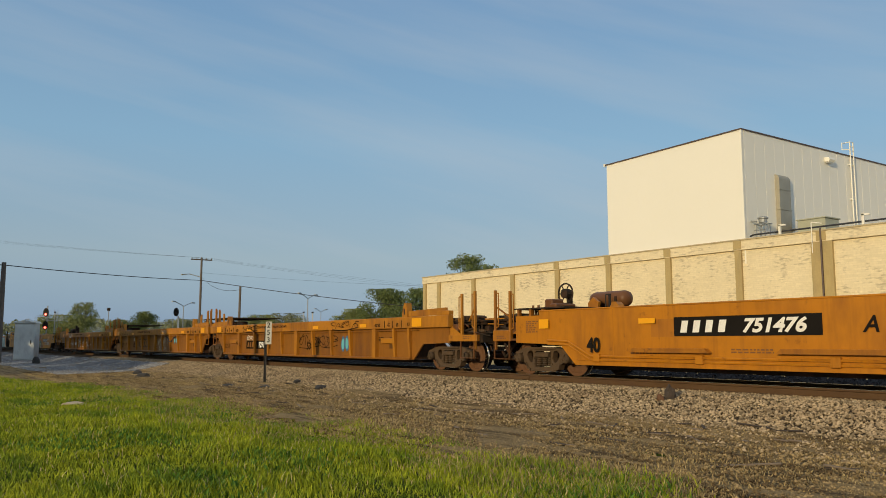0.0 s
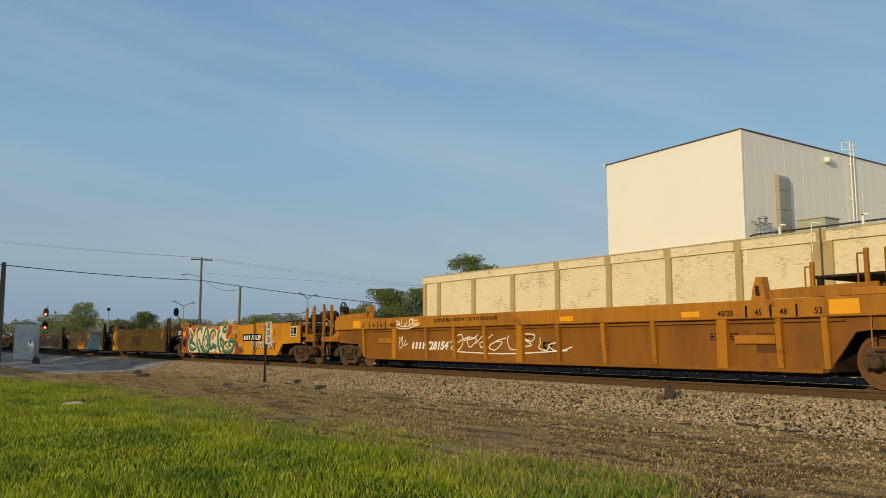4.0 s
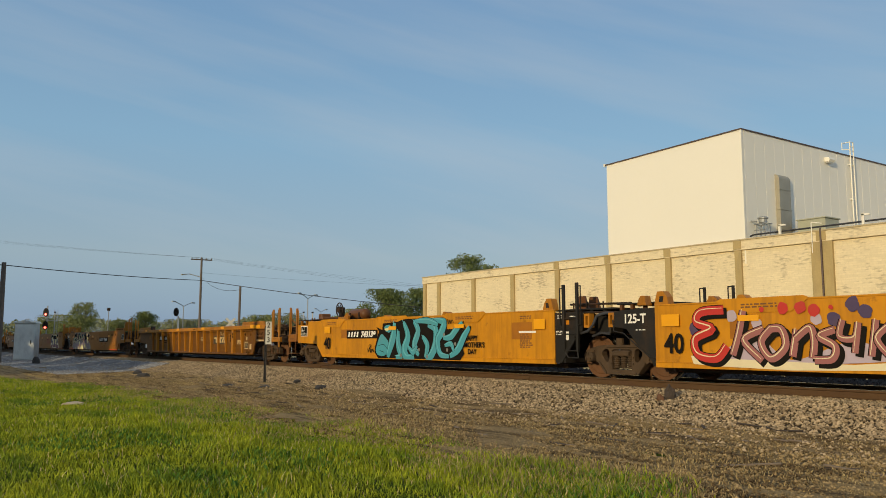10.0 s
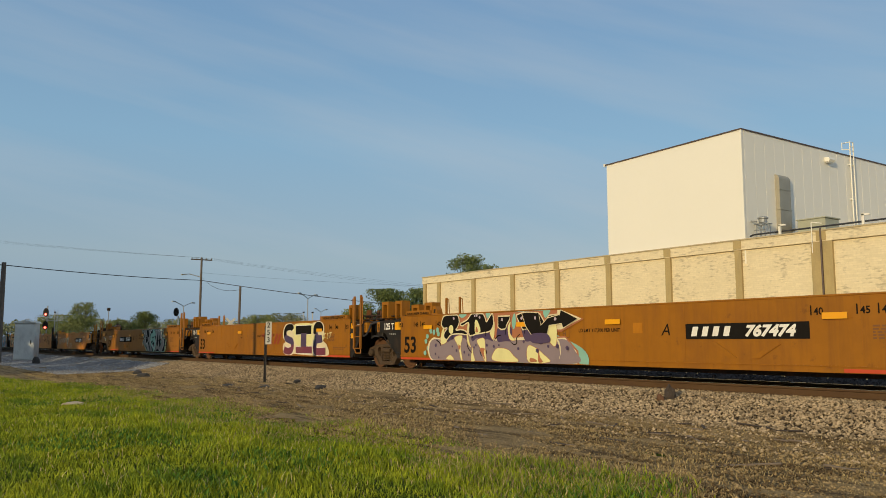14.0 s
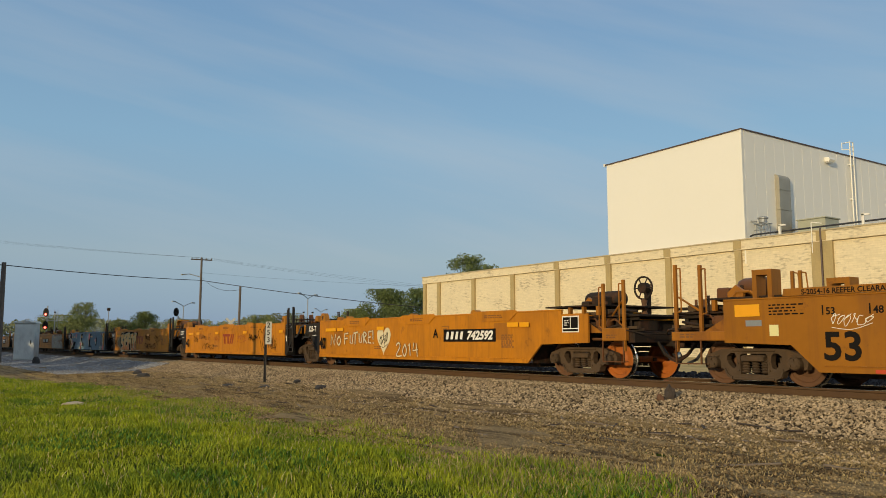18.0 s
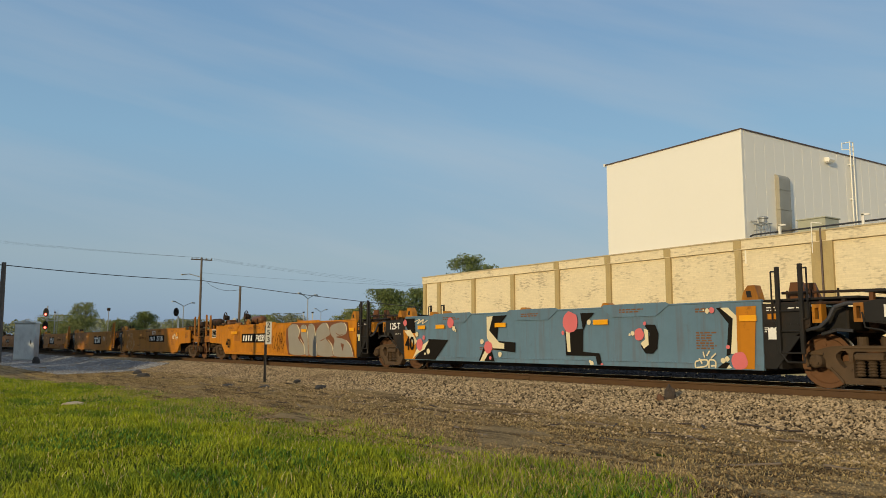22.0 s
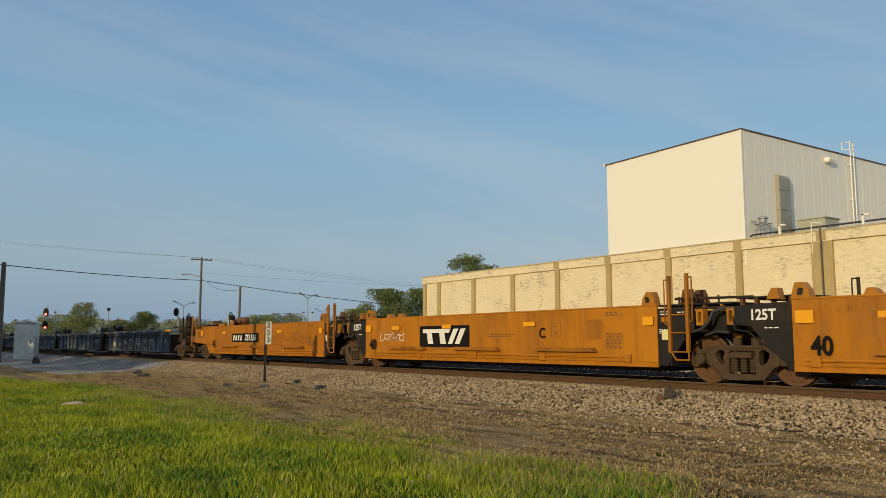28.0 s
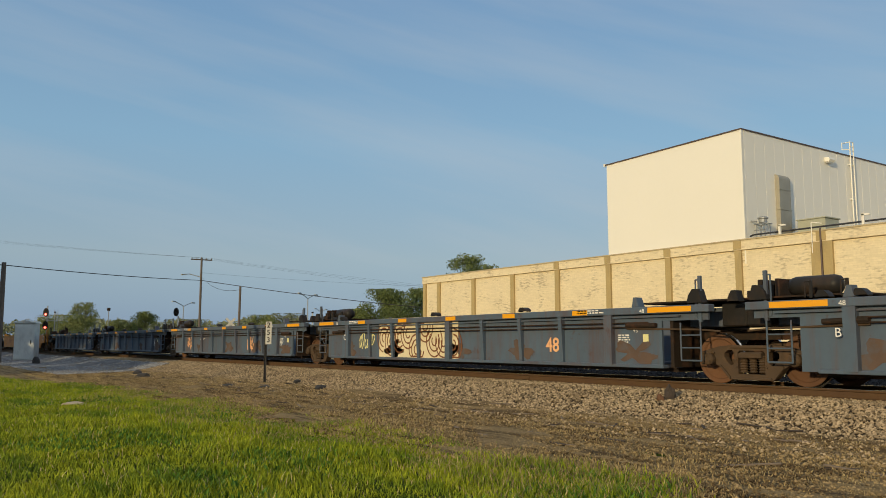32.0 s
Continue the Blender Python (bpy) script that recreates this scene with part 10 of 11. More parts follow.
def painted_words(c):
    a = Art(c, Y_ - 0.018, "cream hand-painted words")
    a.line(CREAM, 0.05, [(-4.63, 0.72), (-4.58, 1.08), (-4.36, 0.72), (-4.28, 1.10)], rim=BROWNL, taper=False, steps=2)
    a.line(CREAM, 0.05, [(-4.02, 1.03), (-4.17, 0.86), (-4.03, 0.72), (-3.90, 0.89), (-4.02, 1.03)], rim=BROWNL, taper=False, steps=5)
    a.line(CREAM, 0.05, [(-3.61, 0.75), (-3.63, 1.10), (-3.36, 1.12)], rim=BROWNL, taper=False, steps=2)
    a.line(CREAM, 0.05, [(-3.62, 0.94), (-3.40, 0.95)], rim=BROWNL, taper=False, steps=2)
    a.line(CREAM, 0.05, [(-3.22, 1.06), (-3.22, 0.80), (-3.07, 0.78), (-3.02, 1.09)], rim=BROWNL, taper=False, steps=2)
    a.line(CREAM, 0.05, [(-2.88, 0.75), (-2.86, 1.14)], rim=BROWNL, taper=False, steps=2)
    a.line(CREAM, 0.05, [(-2.99, 1.11), (-2.70, 1.15)], rim=BROWNL, taper=False, steps=2)
    a.line(CREAM, 0.05, [(-2.61, 1.11), (-2.59, 0.83), (-2.46, 0.80), (-2.39, 1.10)], rim=BROWNL, taper=False, steps=2)
    a.line(CREAM, 0.05, [(-2.28, 0.78), (-2.30, 1.13), (-2.12, 1.07), (-2.27, 0.95), (-2.07, 0.78)], rim=BROWNL, taper=False, steps=5)
    a.line(CREAM, 0.05, [(-1.79, 1.17), (-2.00, 1.15), (-1.98, 0.80), (-1.81, 0.80)], rim=BROWNL, taper=False, steps=2)
    a.line(CREAM, 0.05, [(-1.99, 0.97), (-1.84, 0.99)], rim=BROWNL, taper=False, steps=2)
    a.line(CREAM, 0.05, [(-1.70, 1.21), (-1.69, 0.90)], rim=BROWNL, taper=False, steps=2)
    a.line(CREAM, 0.05, [(-1.68, 0.82), (-1.66, 0.77)], rim=BROWNL, taper=False, steps=2)
    a.line(CREAM, 0.04, [(-0.27, 0.72), (-0.14, 0.80), (-0.05, 0.69), (-0.26, 0.41), (0.05, 0.41)], rim=BROWNL, taper=False, steps=5)
    a.line(CREAM, 0.04, [(0.23, 0.76), (0.10, 0.57), (0.21, 0.40), (0.32, 0.57), (0.23, 0.76)], rim=BROWNL, taper=False, steps=5)
    a.line(CREAM, 0.04, [(0.41, 0.71), (0.48, 0.78), (0.53, 0.41)], rim=BROWNL, taper=False, steps=2)
    a.line(CREAM, 0.04, [(0.73, 0.80), (0.67, 0.57), (0.95, 0.60)], rim=BROWNL, taper=False, steps=2)
    a.line(CREAM, 0.04, [(0.85, 0.78), (0.92, 0.39)], rim=BROWNL, taper=False, steps=2)


def brushed_words(c):
    a = Art(c, Y_ - 0.018, "hand-brushed black words")
    a.line(INK, 0.055, [(1.58, 1.25), (1.59, 1.0)], taper=False, steps=2)
    a.line(INK, 0.055, [(1.58, 1.24), (1.74, 1.16), (1.78, 0.99), (1.9, 1.23)], taper=False, steps=2)
    a.line(INK, 0.055, [(1.78, 0.99), (1.95, 1.25), (2.09, 0.97)], taper=False, steps=2)
    a.line(INK, 0.055, [(1.84, 1.08), (2.06, 1.07)], taper=False, steps=2)
    a.line(INK, 0.055, [(2.11, 1.23), (2.24, 0.96), (2.33, 1.23)], taper=False, steps=2)
    a.line(INK, 0.055, [(2.36, 1.22), (2.39, 0.96)], taper=False, steps=2)
    a.line(INK, 0.055, [(2.35, 1.22), (2.62, 1.23)], taper=False, steps=2)
    a.line(INK, 0.055, [(2.37, 1.09), (2.59, 1.11)], taper=False, steps=2)
    a.line(INK, 0.055, [(2.39, 0.96), (2.65, 0.97)], taper=False, steps=2)
    a.line(INK, 0.055, [(1.63, 0.77), (1.63, 0.56)], taper=False, steps=2)
    a.line(INK, 0.055, [(1.62, 0.75), (1.78, 0.76)], taper=False, steps=2)
    a.line(INK, 0.055, [(1.63, 0.66), (1.74, 0.66)], taper=False, steps=2)
    a.line(INK, 0.055, [(1.84, 0.54), (1.85, 0.75), (1.98, 0.7), (1.86, 0.64), (2.05, 0.52)], taper=False, steps=2)
    a.line(INK, 0.055, [(2.33, 0.74), (2.11, 0.73), (2.12, 0.52), (2.12, 0.52), (2.16, 0.52)], taper=False, steps=2)
    a.line(INK, 0.055, [(2.12, 0.63), (2.3, 0.63)], taper=False, steps=2)
    a.line(INK, 0.055, [(2.41, 0.72), (2.2, 0.72), (2.22, 0.5), (2.42, 0.48)], taper=False, steps=2)
    a.line(INK, 0.055, [(2.21, 0.61), (2.4, 0.61)], taper=False, steps=2)
    a.line(INK, 0.055, [(2.51, 0.71), (2.8, 0.72)], taper=False, steps=2)
    a.line(INK, 0.055, [(2.65, 0.71), (2.66, 0.54)], taper=False, steps=2)
    a.line(INK, 0.055, [(2.8, 0.48), (2.92, 0.73), (3.03, 0.48)], taper=False, steps=2)
    a.line(INK, 0.055, [(2.85, 0.57), (3.01, 0.57)], taper=False, steps=2)
    a.line(INK, 0.055, [(3.74, 0.77), (3.55, 0.74), (3.53, 0.65), (3.69, 0.69), (3.82, 0.61), (3.73, 0.51), (3.49, 0.48)], taper=False, steps=2)
    a.line(INK, 0.026, [(3.07, 0.57), (3.22, 0.61), (3.2, 0.67), (3.08, 0.63), (3.06, 0.52), (3.17, 0.48), (3.28, 0.55)], taper=False)
    a.line(INK, 0.026, [(3.43, 0.71), (3.32, 0.75), (3.31, 0.65), (3.42, 0.64), (3.44, 0.74), (3.45, 0.46)], taper=False)
    a.line(INK, 0.026, [(3.7, 1.13), (3.77, 1.18), (3.77, 1.04), (3.87, 1.06), (3.87, 1.2), (3.76, 1.21)], taper=False)
    a.line(INK, 0.026, [(3.91, 1.09), (4.01, 1.11), (3.99, 1.17), (3.91, 1.13), (3.93, 1.01), (4.03, 1.02)], taper=False)
    a.line(INK, 0.026, [(4.14, 1.16), (4.06, 1.13), (4.15, 1.06), (4.07, 1.01)], taper=False)
    a.line(INK, 0.026, [(4.19, 1.13), (4.29, 1.0)], taper=False)
    a.line(INK, 0.026, [(4.31, 1.14), (4.19, 0.98)], taper=False)
    a.line(INK, 0.026, [(4.41, 1.13), (4.52, 1.2), (4.66, 1.16), (4.7, 1.03), (4.62, 0.92), (4.47, 0.89), (4.38, 0.96), (4.39, 1.1)], taper=False)
    a.line(INK, 0.026, [(4.46, 1.08), (4.49, 0.99)], taper=False)
    a.line(INK, 0.026, [(4.57, 1.1), (4.6, 1.0)], taper=False)
    a.line(INK, 0.026, [(3.78, 0.92), (3.96, 0.97), (3.98, 0.9), (3.9, 0.74)], taper=False)
    a.line(INK, 0.026, [(3.98, 0.9), (4.08, 0.8)], taper=False)
    a.line(INK, 0.026, [(4.18, 0.92), (4.36, 0.81), (4.16, 0.69)], taper=False)
    a.dot(INK, 3.62, 1.09, 0.04)
    a.dot(INK, 4.75, 0.87, 0.04)
    a.line(BROWNL, 0.02, [(4.86, 1.05), (4.98, 1.08), (5.02, 0.98), (4.89, 0.96), (5.07, 0.85)])
    a.line(BROWNL, 0.02, [(5.11, 0.83), (5.15, 1.07), (5.29, 1.04), (5.18, 0.94), (5.38, 0.79)])
    a.line(BROWNL, 0.02, [(5.62, 1.01), (5.62, 0.81), (5.67, 1.02), (5.74, 0.88), (5.86, 1.0)])
    a.line(BROWNL, 0.02, [(5.23, 0.67), (5.52, 0.73), (5.89, 0.76)])


def plum_piece(c):
    a = Art(c, Y_ - 0.018, "black, purple and plum graffiti lettering edged in white and yellow")
    a.fill(CREAM, [(2.60, 1.30), (2.85, 1.52), (3.35, 1.54), (3.60, 1.46), (3.70, 1.52), (4.50, 1.53), (5.12, 1.50), (5.25, 1.54), (5.90, 1.55), (6.12, 1.35), (6.10, 1.10), (6.05, 0.88), (6.35, 0.72), (6.48, 0.36), (5.50, 0.34), (4.40, 0.35), (3.60, 0.38), (3.35, 0.33), (2.75, 0.38), (2.58, 0.55), (2.62, 0.75), (2.80, 0.84), (2.58, 1.02)])
    a.fill(LIME, [(3.62, 1.48), (5.16, 1.49), (5.18, 1.05), (5.00, 0.70), (3.90, 0.70), (3.60, 1.05)])
    a.fill(LIME, [(5.16, 1.06), (6.00, 1.04), (6.02, 0.90), (5.16, 0.92)])
    a.line(PLUM, 0.27, [(3.47, 0.78), (3.43, 0.57), (3.18, 0.48), (2.86, 0.50), (2.70, 0.58)], rim=WHITE, taper=False)
    a.line(PURPLE, 0.27, [(2.78, 1.16), (2.84, 1.00), (3.12, 0.92), (3.40, 0.86), (3.47, 0.72)], taper=False)
    a.line(INK, 0.25, [(3.46, 1.30), (3.38, 1.39), (3.10, 1.40), (2.86, 1.33), (2.77, 1.18), (2.80, 1.08)], rim=WHITE, taper=False)
    a.fill(PLUM, [(3.76, 0.66), (5.16, 0.68), (5.16, 0.40), (3.78, 0.40)], line=WHITE, lw=0.02, soft=False)
    a.fill(PURPLE, [(4.22, 1.14), (4.68, 1.14), (4.68, 0.66), (4.20, 0.66)], soft=False)
    a.fill(INK, [(3.74, 1.45), (5.10, 1.45), (5.08, 1.12), (3.74, 1.10)], line=WHITE, lw=0.02, soft=False)
    a.fill(PURPLE, [(4.20, 1.16), (4.70, 1.16), (4.67, 1.00), (4.22, 1.00)], soft=False)
    a.line(PLUM, 0.27, [(5.38, 0.70), (5.42, 0.52), (5.70, 0.48), (6.26, 0.50)], rim=WHITE, taper=False)
    a.line(PURPLE, 0.26, [(5.48, 1.14), (5.60, 0.98), (5.94, 0.94), (5.50, 0.88), (5.40, 0.66)], taper=False)
    a.line(INK, 0.26, [(5.92, 1.22), (5.88, 1.38), (5.60, 1.43), (5.40, 1.32), (5.42, 1.12)], rim=WHITE, taper=False)
    a.dot(CREAM, 5.65, 1.24, 0.06)
    a.dot(LIME, 3.16, 1.18, 0.07)
    for pts in ([(6.30, 1.12), (6.18, 1.14), (6.14, 1.02), (6.26, 0.97)], [(6.48, 1.14), (6.36, 1.12), (6.44, 1.05), (6.42, 0.97), (6.32, 0.97)], [(6.52, 1.14), (6.72, 1.16)], [(6.62, 1.15), (6.58, 0.96)]):
        a.line(LIME, 0.035, pts)


def stencils(c, x0, style, seed, ink=BROWN):
    """Small stencilled notices every car carries."""
    g = np.random.default_rng(seed)
    bars(c, x0 + 4.9, 0.98, 0.5, 7, ink, Y_, seed=seed)
    bars(c, x0 + 4.9, 1.44, 0.5, 2, ink, Y_, seed=seed + 1)
    if seed < 9:
        rect(c, x0 + 4.86, x0 + 5.5, 1.04, 1.09, Y_, WHITE, "stencil_strip")
    bars(c, -2.0 + g.normal(0, 0.2), 0.66, 0.9, 2, ink, Y_, seed=seed + 2)


def plate_box(c, x, z):
    """Thin outlined square with a small letter."""
    bm = B()
    for a, b, e, f in ((-0.17, 0.17, 0.155, 0.17), (-0.17, 0.17, -0.17, -0.155), (-0.17, -0.155, -0.154, 0.154), (0.155, 0.17, -0.154, 0.154)):
        bm.faces.new([bm.verts.new((x + p, Y_, z + q)) for p, q in ((a, e), (b, e), (b, f), (a, f))])
    decal("stencil_box", bm, BROWN, c)
    bars(c, x - 0.1, z + 0.07, 0.2, 1, BROWN, Y_, 0.03)
    lettering("H", x, z - 0.12, 0.16, BROWN, c, Y_, 0, 0.004)


def husky(uf, ur, col, free_f=False, free_r=False, items=(), label="", mark="125-T", seed=0, forty=-5.6, sticker=True):
    c = add(well("well_car", uf, ur, "40", M[col], M["black"], free_f, free_r, label, GR, mark, seed=seed), uf, ur)
    xr = -(uf - ur) / 2
    lettering("40", max(forty, -(uf - ur) / 2 + (1.55 if not free_r else 0) + (0.34 if col == "yellow" else 0.52)), 0.60, 0.55 if mark == "125-T" else 0.45, INK, c, Y_ - 0.046, 0, 0.013, 0.88)
    # reflective strips near the two ends: place, half width, half height
    for x, w, h in {"orange": ((xr + 2.7, 0.38, 0.055), (-xr - 1.56, 0.18, 0.055)), "slate": ((xr + 2.7, 0.2, 0.055), (-xr - 1.56, 0.18, 0.055)),
                    "amber": ((xr + (1.95 if not free_r else 0.5), 0.17, 0.11), (-xr - 1.5, 0.14, 0.09))}.get(col.replace("old", ""), ((xr + 1.95, 0.22, 0.12), (-xr - 1.98, 0.2, 0.12))):
        rect(c, x - w, x + w, 1.25 - h, 1.25 + h, Y_ - 0.046, M["reflector"], "reflector", "large yellow reflective panel")
    marks(c, [("refl", *[x for x in (-3.9, -1.2, 2.3) if all(it[0] != "num" or abs(x - it[1]) > it[4] / 2 + 0.25 for it in items)])])
    marks(c, list(items))
    stencils(c, -0.1, "40", seed)
    for it in items:
        if it[0] == "text" and len(it[1]) == 1:
            plate_box(c, it[2] + 0.46, 1.1)
    g = np.random.default_rng(seed + 200)
    for k in range(2 if col != "slate" else 0):
        x, w, h = (-4.2, 4.6)[k] + 0.35 * g.normal(), 0.2 + 0.2 * g.random(), 0.14 + 0.12 * g.random()
        rect(c, x - w, x + w, 1.12 - h, 1.12 + h * 0.8, Y_ + 0.0035 + 0.0004 * k, M["scuff"], "painted_out_patch", "scuffed painted-out patch")
    for s_, free in ((1, free_f), (-1, free_r)):
        if free:
            a_ = s_ * (-xr)
            board(c, min(a_ - s_ * 0.25, a_ + s_ * 0.3), max(a_ - s_ * 0.25, a_ + s_ * 0.3), 1.04, 1.42) if seed not in (1, 18, 22) else bars(c, a_ - 0.2, 1.3, 0.45, 6, BROWN, Y_, seed=seed + 9)
    if not free_f:
        rect(c, -xr - 1.2, -xr - 1.04, 0.86, 1.06, SIDE + 0.018, LIME if seed % 2 else WHITE, "sticker")
        rect(c, -xr - 1.2, -xr - 1.02, 1.22, 1.32, SIDE + 0.018, M["orange"], "stencil_strip")
    return c


def pipes(c, L, free=False):
    """Conduits and bolted boxes along the foot of the side."""
    bm = B()
    for z in (0.42, 0.50):
        path(bm, ([(-L / 2 + 0.6, -1.53, z + 0.36), (-L / 2 + 1.3, -1.53, z + 0.33)] if free else []) + [(-L / 2 + 2.0, -1.53, z), (L / 2 - 2.0, -1.53, z)], 0.026, 6)
    part("brake_conduit", bm, M["amber"], c)
    for k in range(5):
        x = -L / 2 + 2.2 + (L - 4.2) * k / 4
        part("pipe_clamp", box(B(), x - 0.09, x + 0.09, -1.575, -1.5, 0.38, 0.56, 0.01), M["amber"], c)
    for k in range(3):
        x = -L / 2 + 4.2 + 3.4 * k
        part("sill_shelf", prism(B(), [(x - 1.0, 0.60), (x + 1.0, 0.60), (x + 0.9, 0.69), (x - 0.9, 0.69)], -1.63, -1.502), M["endpaint"], c)


def feet(c, L):
    """Small jacking pads under the sill."""
    for k in range(6):
        x = -L / 2 + 2.4 + (L - 4.6) * k / 5
        part("jacking_pad", prism(B(), [(x - 0.24, 0.23), (x + 0.24, 0.23), (x + 0.3, 0.32), (x - 0.3, 0.32)], -1.53, -1.44), M["endpaint"], c)


def board(c, x0, x1, z0, z1):
    """Black lubrication notice with a white border."""
    rect(c, x0, x1, z0, z1, Y_, WHITE, "notice_board", "black notice board with white border")
    rect(c, x0 + 0.03, (x0 + x1) / 2 - 0.012, z0 + 0.1, z1 - 0.03, Y_ - 0.004, INK, "notice_field")
    rect(c, (x0 + x1) / 2 + 0.012, x1 - 0.03, z0 + 0.1, z1 - 0.03, Y_ - 0.004, INK, "notice_field")
    rect(c, x0 + 0.03, x1 - 0.03, z0 + 0.025, z0 + 0.075, Y_ - 0.004, INK, "notice_field")
    bars(c, x0 + 0.08, z1 - 0.12, (x1 - x0) * 0.3, 3, WHITE, Y_ - 0.008, 0.02)


T40 = "%s articulated well car%s"

# five-unit amber car, only its last unit
c = husky(0.2, -14.92, "amber", True, True, [("num", -1.68, 1.12, "751476", 3.12, 0.38), ("text", "A", 0.7, 0.98, 0.38, INK, 0.25), ("bars", -4.4, 0.62, 1.1, 2, BROWN)], T40 % ("weathered amber", " with conduits along its sill"), "125T", 1, -5.44)
pipes(c, 15.1, True)


def ribbed53(uf, ur, free_f, free_r, items, seed, label):
    c = add(well("well_car", uf, ur, "53r", M["brownish"], M["brownish"], free_f, free_r, label, GR, panel=M["panelbrown"], seed=seed), uf, ur)
    h = (uf - ur) / 2
    for s in (-1, 1):
        for w, q in (("40/20", 3.45), ("45", 2.75), ("48", 2.25), ("53", 1.6)):
            lettering(w, s * (h - q), 1.30, 0.15, INK, c, Y_, 0, 0.003)
        rect(c, s * (h - 1.15) - 0.26, s * (h - 1.15) + 0.26, 1.28, 1.53, Y_ - 0.002, M["reflector"], "reflector", "large yellow reflective panel")
        for q in (3.0, 2.5, 2.0):
            rect(c, s * (h - q) - 0.02, s * (h - q) + 0.02, 1.26, 1.48, Y_, INK, "index_line")
    marks(c, [("reflz", 1.30, -4.7, 1.7, 5.2)], Y_)
    lettering("52,900 LBS MAX GROSS WT FOR 20 FT CONTAINER", -2.3, 1.40, 0.125, INK, c, Y_, 0, 0.002)
    lettering("53", -4.8 if seed == 2 else 0.9, 0.56, 0.36, INK, c, P_, 0, 0.01)
    rect(c, h - 2.9, h - 2.45, 0.62, 0.98, P_, M["darkpanel"], "notice_panel")
    for x in (-h + 2.9, h - 2.9):
        part("tool_tray", box(B(), x - 0.42, x + 0.42, -1.44, -1.372, 0.78, 0.94, 0.01), M["brownish"], c)
    bars(c, h - 3.9, 0.95, 0.7, 3, INK, P_, seed=seed)
    bars(c, -0.3, 0.95, 0.7, 3, INK, P_, seed=seed + 4)
    for it in items:
        it(c)
    return c


def drops(c, spots):
    """Pairs of small blue drop shapes with darker rims and a pale glint."""
    for mt, k, dy in ((NAVY, 1.25, 0.0), (TEAL2, 0.9, 0.003)):
        bm = B()
        for i, (x, z, a, b) in enumerate(spots):
            blob(bm, x, z + (0.3 * b if k < 0.5 else 0), a * k, b * k, P_ - 0.002 - dy - 0.0004 * i, np.random.default_rng(i), 0.08, 20)
        decal("painted_drop", bm, mt, c, "small blue painted drop shapes")


L53 = "weathered orange-brown ribbed well car"
ribbed53(-18.9, -38.05, True, False, [
    lambda c: car_number(c, -3.99, 0.72, "729154", P_, 2.6, 0.34, mark_mat=M["panelbrown"], num=0.44),
    lambda c: lettering("A", -6.1, 0.72, 0.3, INK, c, SIDE + 0.001 - 0.006),
    lambda c: lettering("125T", -7.6, 0.55, 0.3, INK, c, P_),
    lambda c: tag_scrawl(c, -5.4, -3.7, 1.32, 1.52, INK, 3, Y_ - 0.004, 5),
    lambda c: tag_scrawl(c, 3.0, 4.9, 1.30, 1.54, INK, 4, Y_ - 0.004, 6),
    lambda c: tag_scrawl(c, -0.3, 1.9, 0.68, 1.08, INK, 5, P_ - 0.004, 5),
    lambda c: tag_scrawl(c, 1.9, 3.2, 0.7, 1.1, INK, 15, P_ - 0.004, 4),
    lambda c: tag_scrawl(c, -5.2, -4.2, 0.92, 1.1, CHALK, 6, P_ - 0.004, 6, 0.02),
    lambda c: drops(c, ((3.6, 0.76, 0.11, 0.22), (3.88, 0.78, 0.11, 0.22))),
], 1, L53 + " with faded black tags")
ribbed53(-38.05, -57.1, False, False, [
    lambda c: logo_bars(c, -2.65, 0.80, 2.0, 0.34, M["brownish"], P_, M["darkpanel"]),
    lambda c: lettering("125T", -7.6, 0.55, 0.3, INK, c, P_),
    lambda c: lettering("C", -6.1, 0.72, 0.3, INK, c, SIDE + 0.001 - 0.006),
    lambda c: [tag_scrawl(c, 0.2 + q, 1.5 + q, 0.42 + 0.1 * q, 1.12, FADED, 8 + int(9 * q), P_ - 0.004 - 0.004 * q, 5, 0.022) for q in (0, 0.4, 0.7)],
    lambda c: tag_scrawl(c, 1.2, 2.3, 1.32, 1.52, FADED, 18, Y_ - 0.004, 6, 0.016),
    lambda c: tag_scrawl(c, -4.95, -4.4, 0.92, 1.1, CHALK, 28, P_ - 0.004, 4, 0.035),
    lambda c: drops(c, ((3.5, 0.92, 0.13, 0.14), (3.85, 0.93, 0.13, 0.14))),
    lambda c: part("brake_hose", path(B(), [(2.0, -1.42, 1.14), (2.4, -1.44, 1.08), (2.8, -1.46, 0.88), (3.1, -1.46, 0.86), (3.5, -1.44, 1.08), (3.9, -1.42, 1.14)], 0.03, 6), M["wire"], c),
], 2, L53 + " with white tags")
ribbed53(-57.1, -76.0, False, True, [
    lambda c: car_number(c, -4.2, 0.72, "728154", P_, 2.0, 0.34, plate=False),
    lambda c: tag_scrawl(c, -6.0, -5.4, 0.6, 1.05, CHALK, 38, P_ - 0.004, 3, 0.03),
    lambda c: tag_scrawl(c, -3.0, 1.6, 0.6, 1.0, CHALK, 39, P_ - 0.004, 8, 0.03),
    lambda c: tag_scrawl(c, -5.8, -4.6, 1.30, 1.52, CHALK, 41, Y_ - 0.004, 5, 0.03),
], 3, L53 + " with scattered white tags")

# five-unit yellow car with bright pieces
c = husky(-79.85, -95.0, "yellow", True, False, [("num", 3.44, 1.02, "743139", 2.1, 0.30), ("text", "A", 1.65, 1.0, 0.3, INK), ("text", "DO YOUR ART", 4.7, 0.6, 0.36, CHALK)], T40 % ("yellow", " with a green and cream graffiti piece"), seed=4)
green_piece(c)
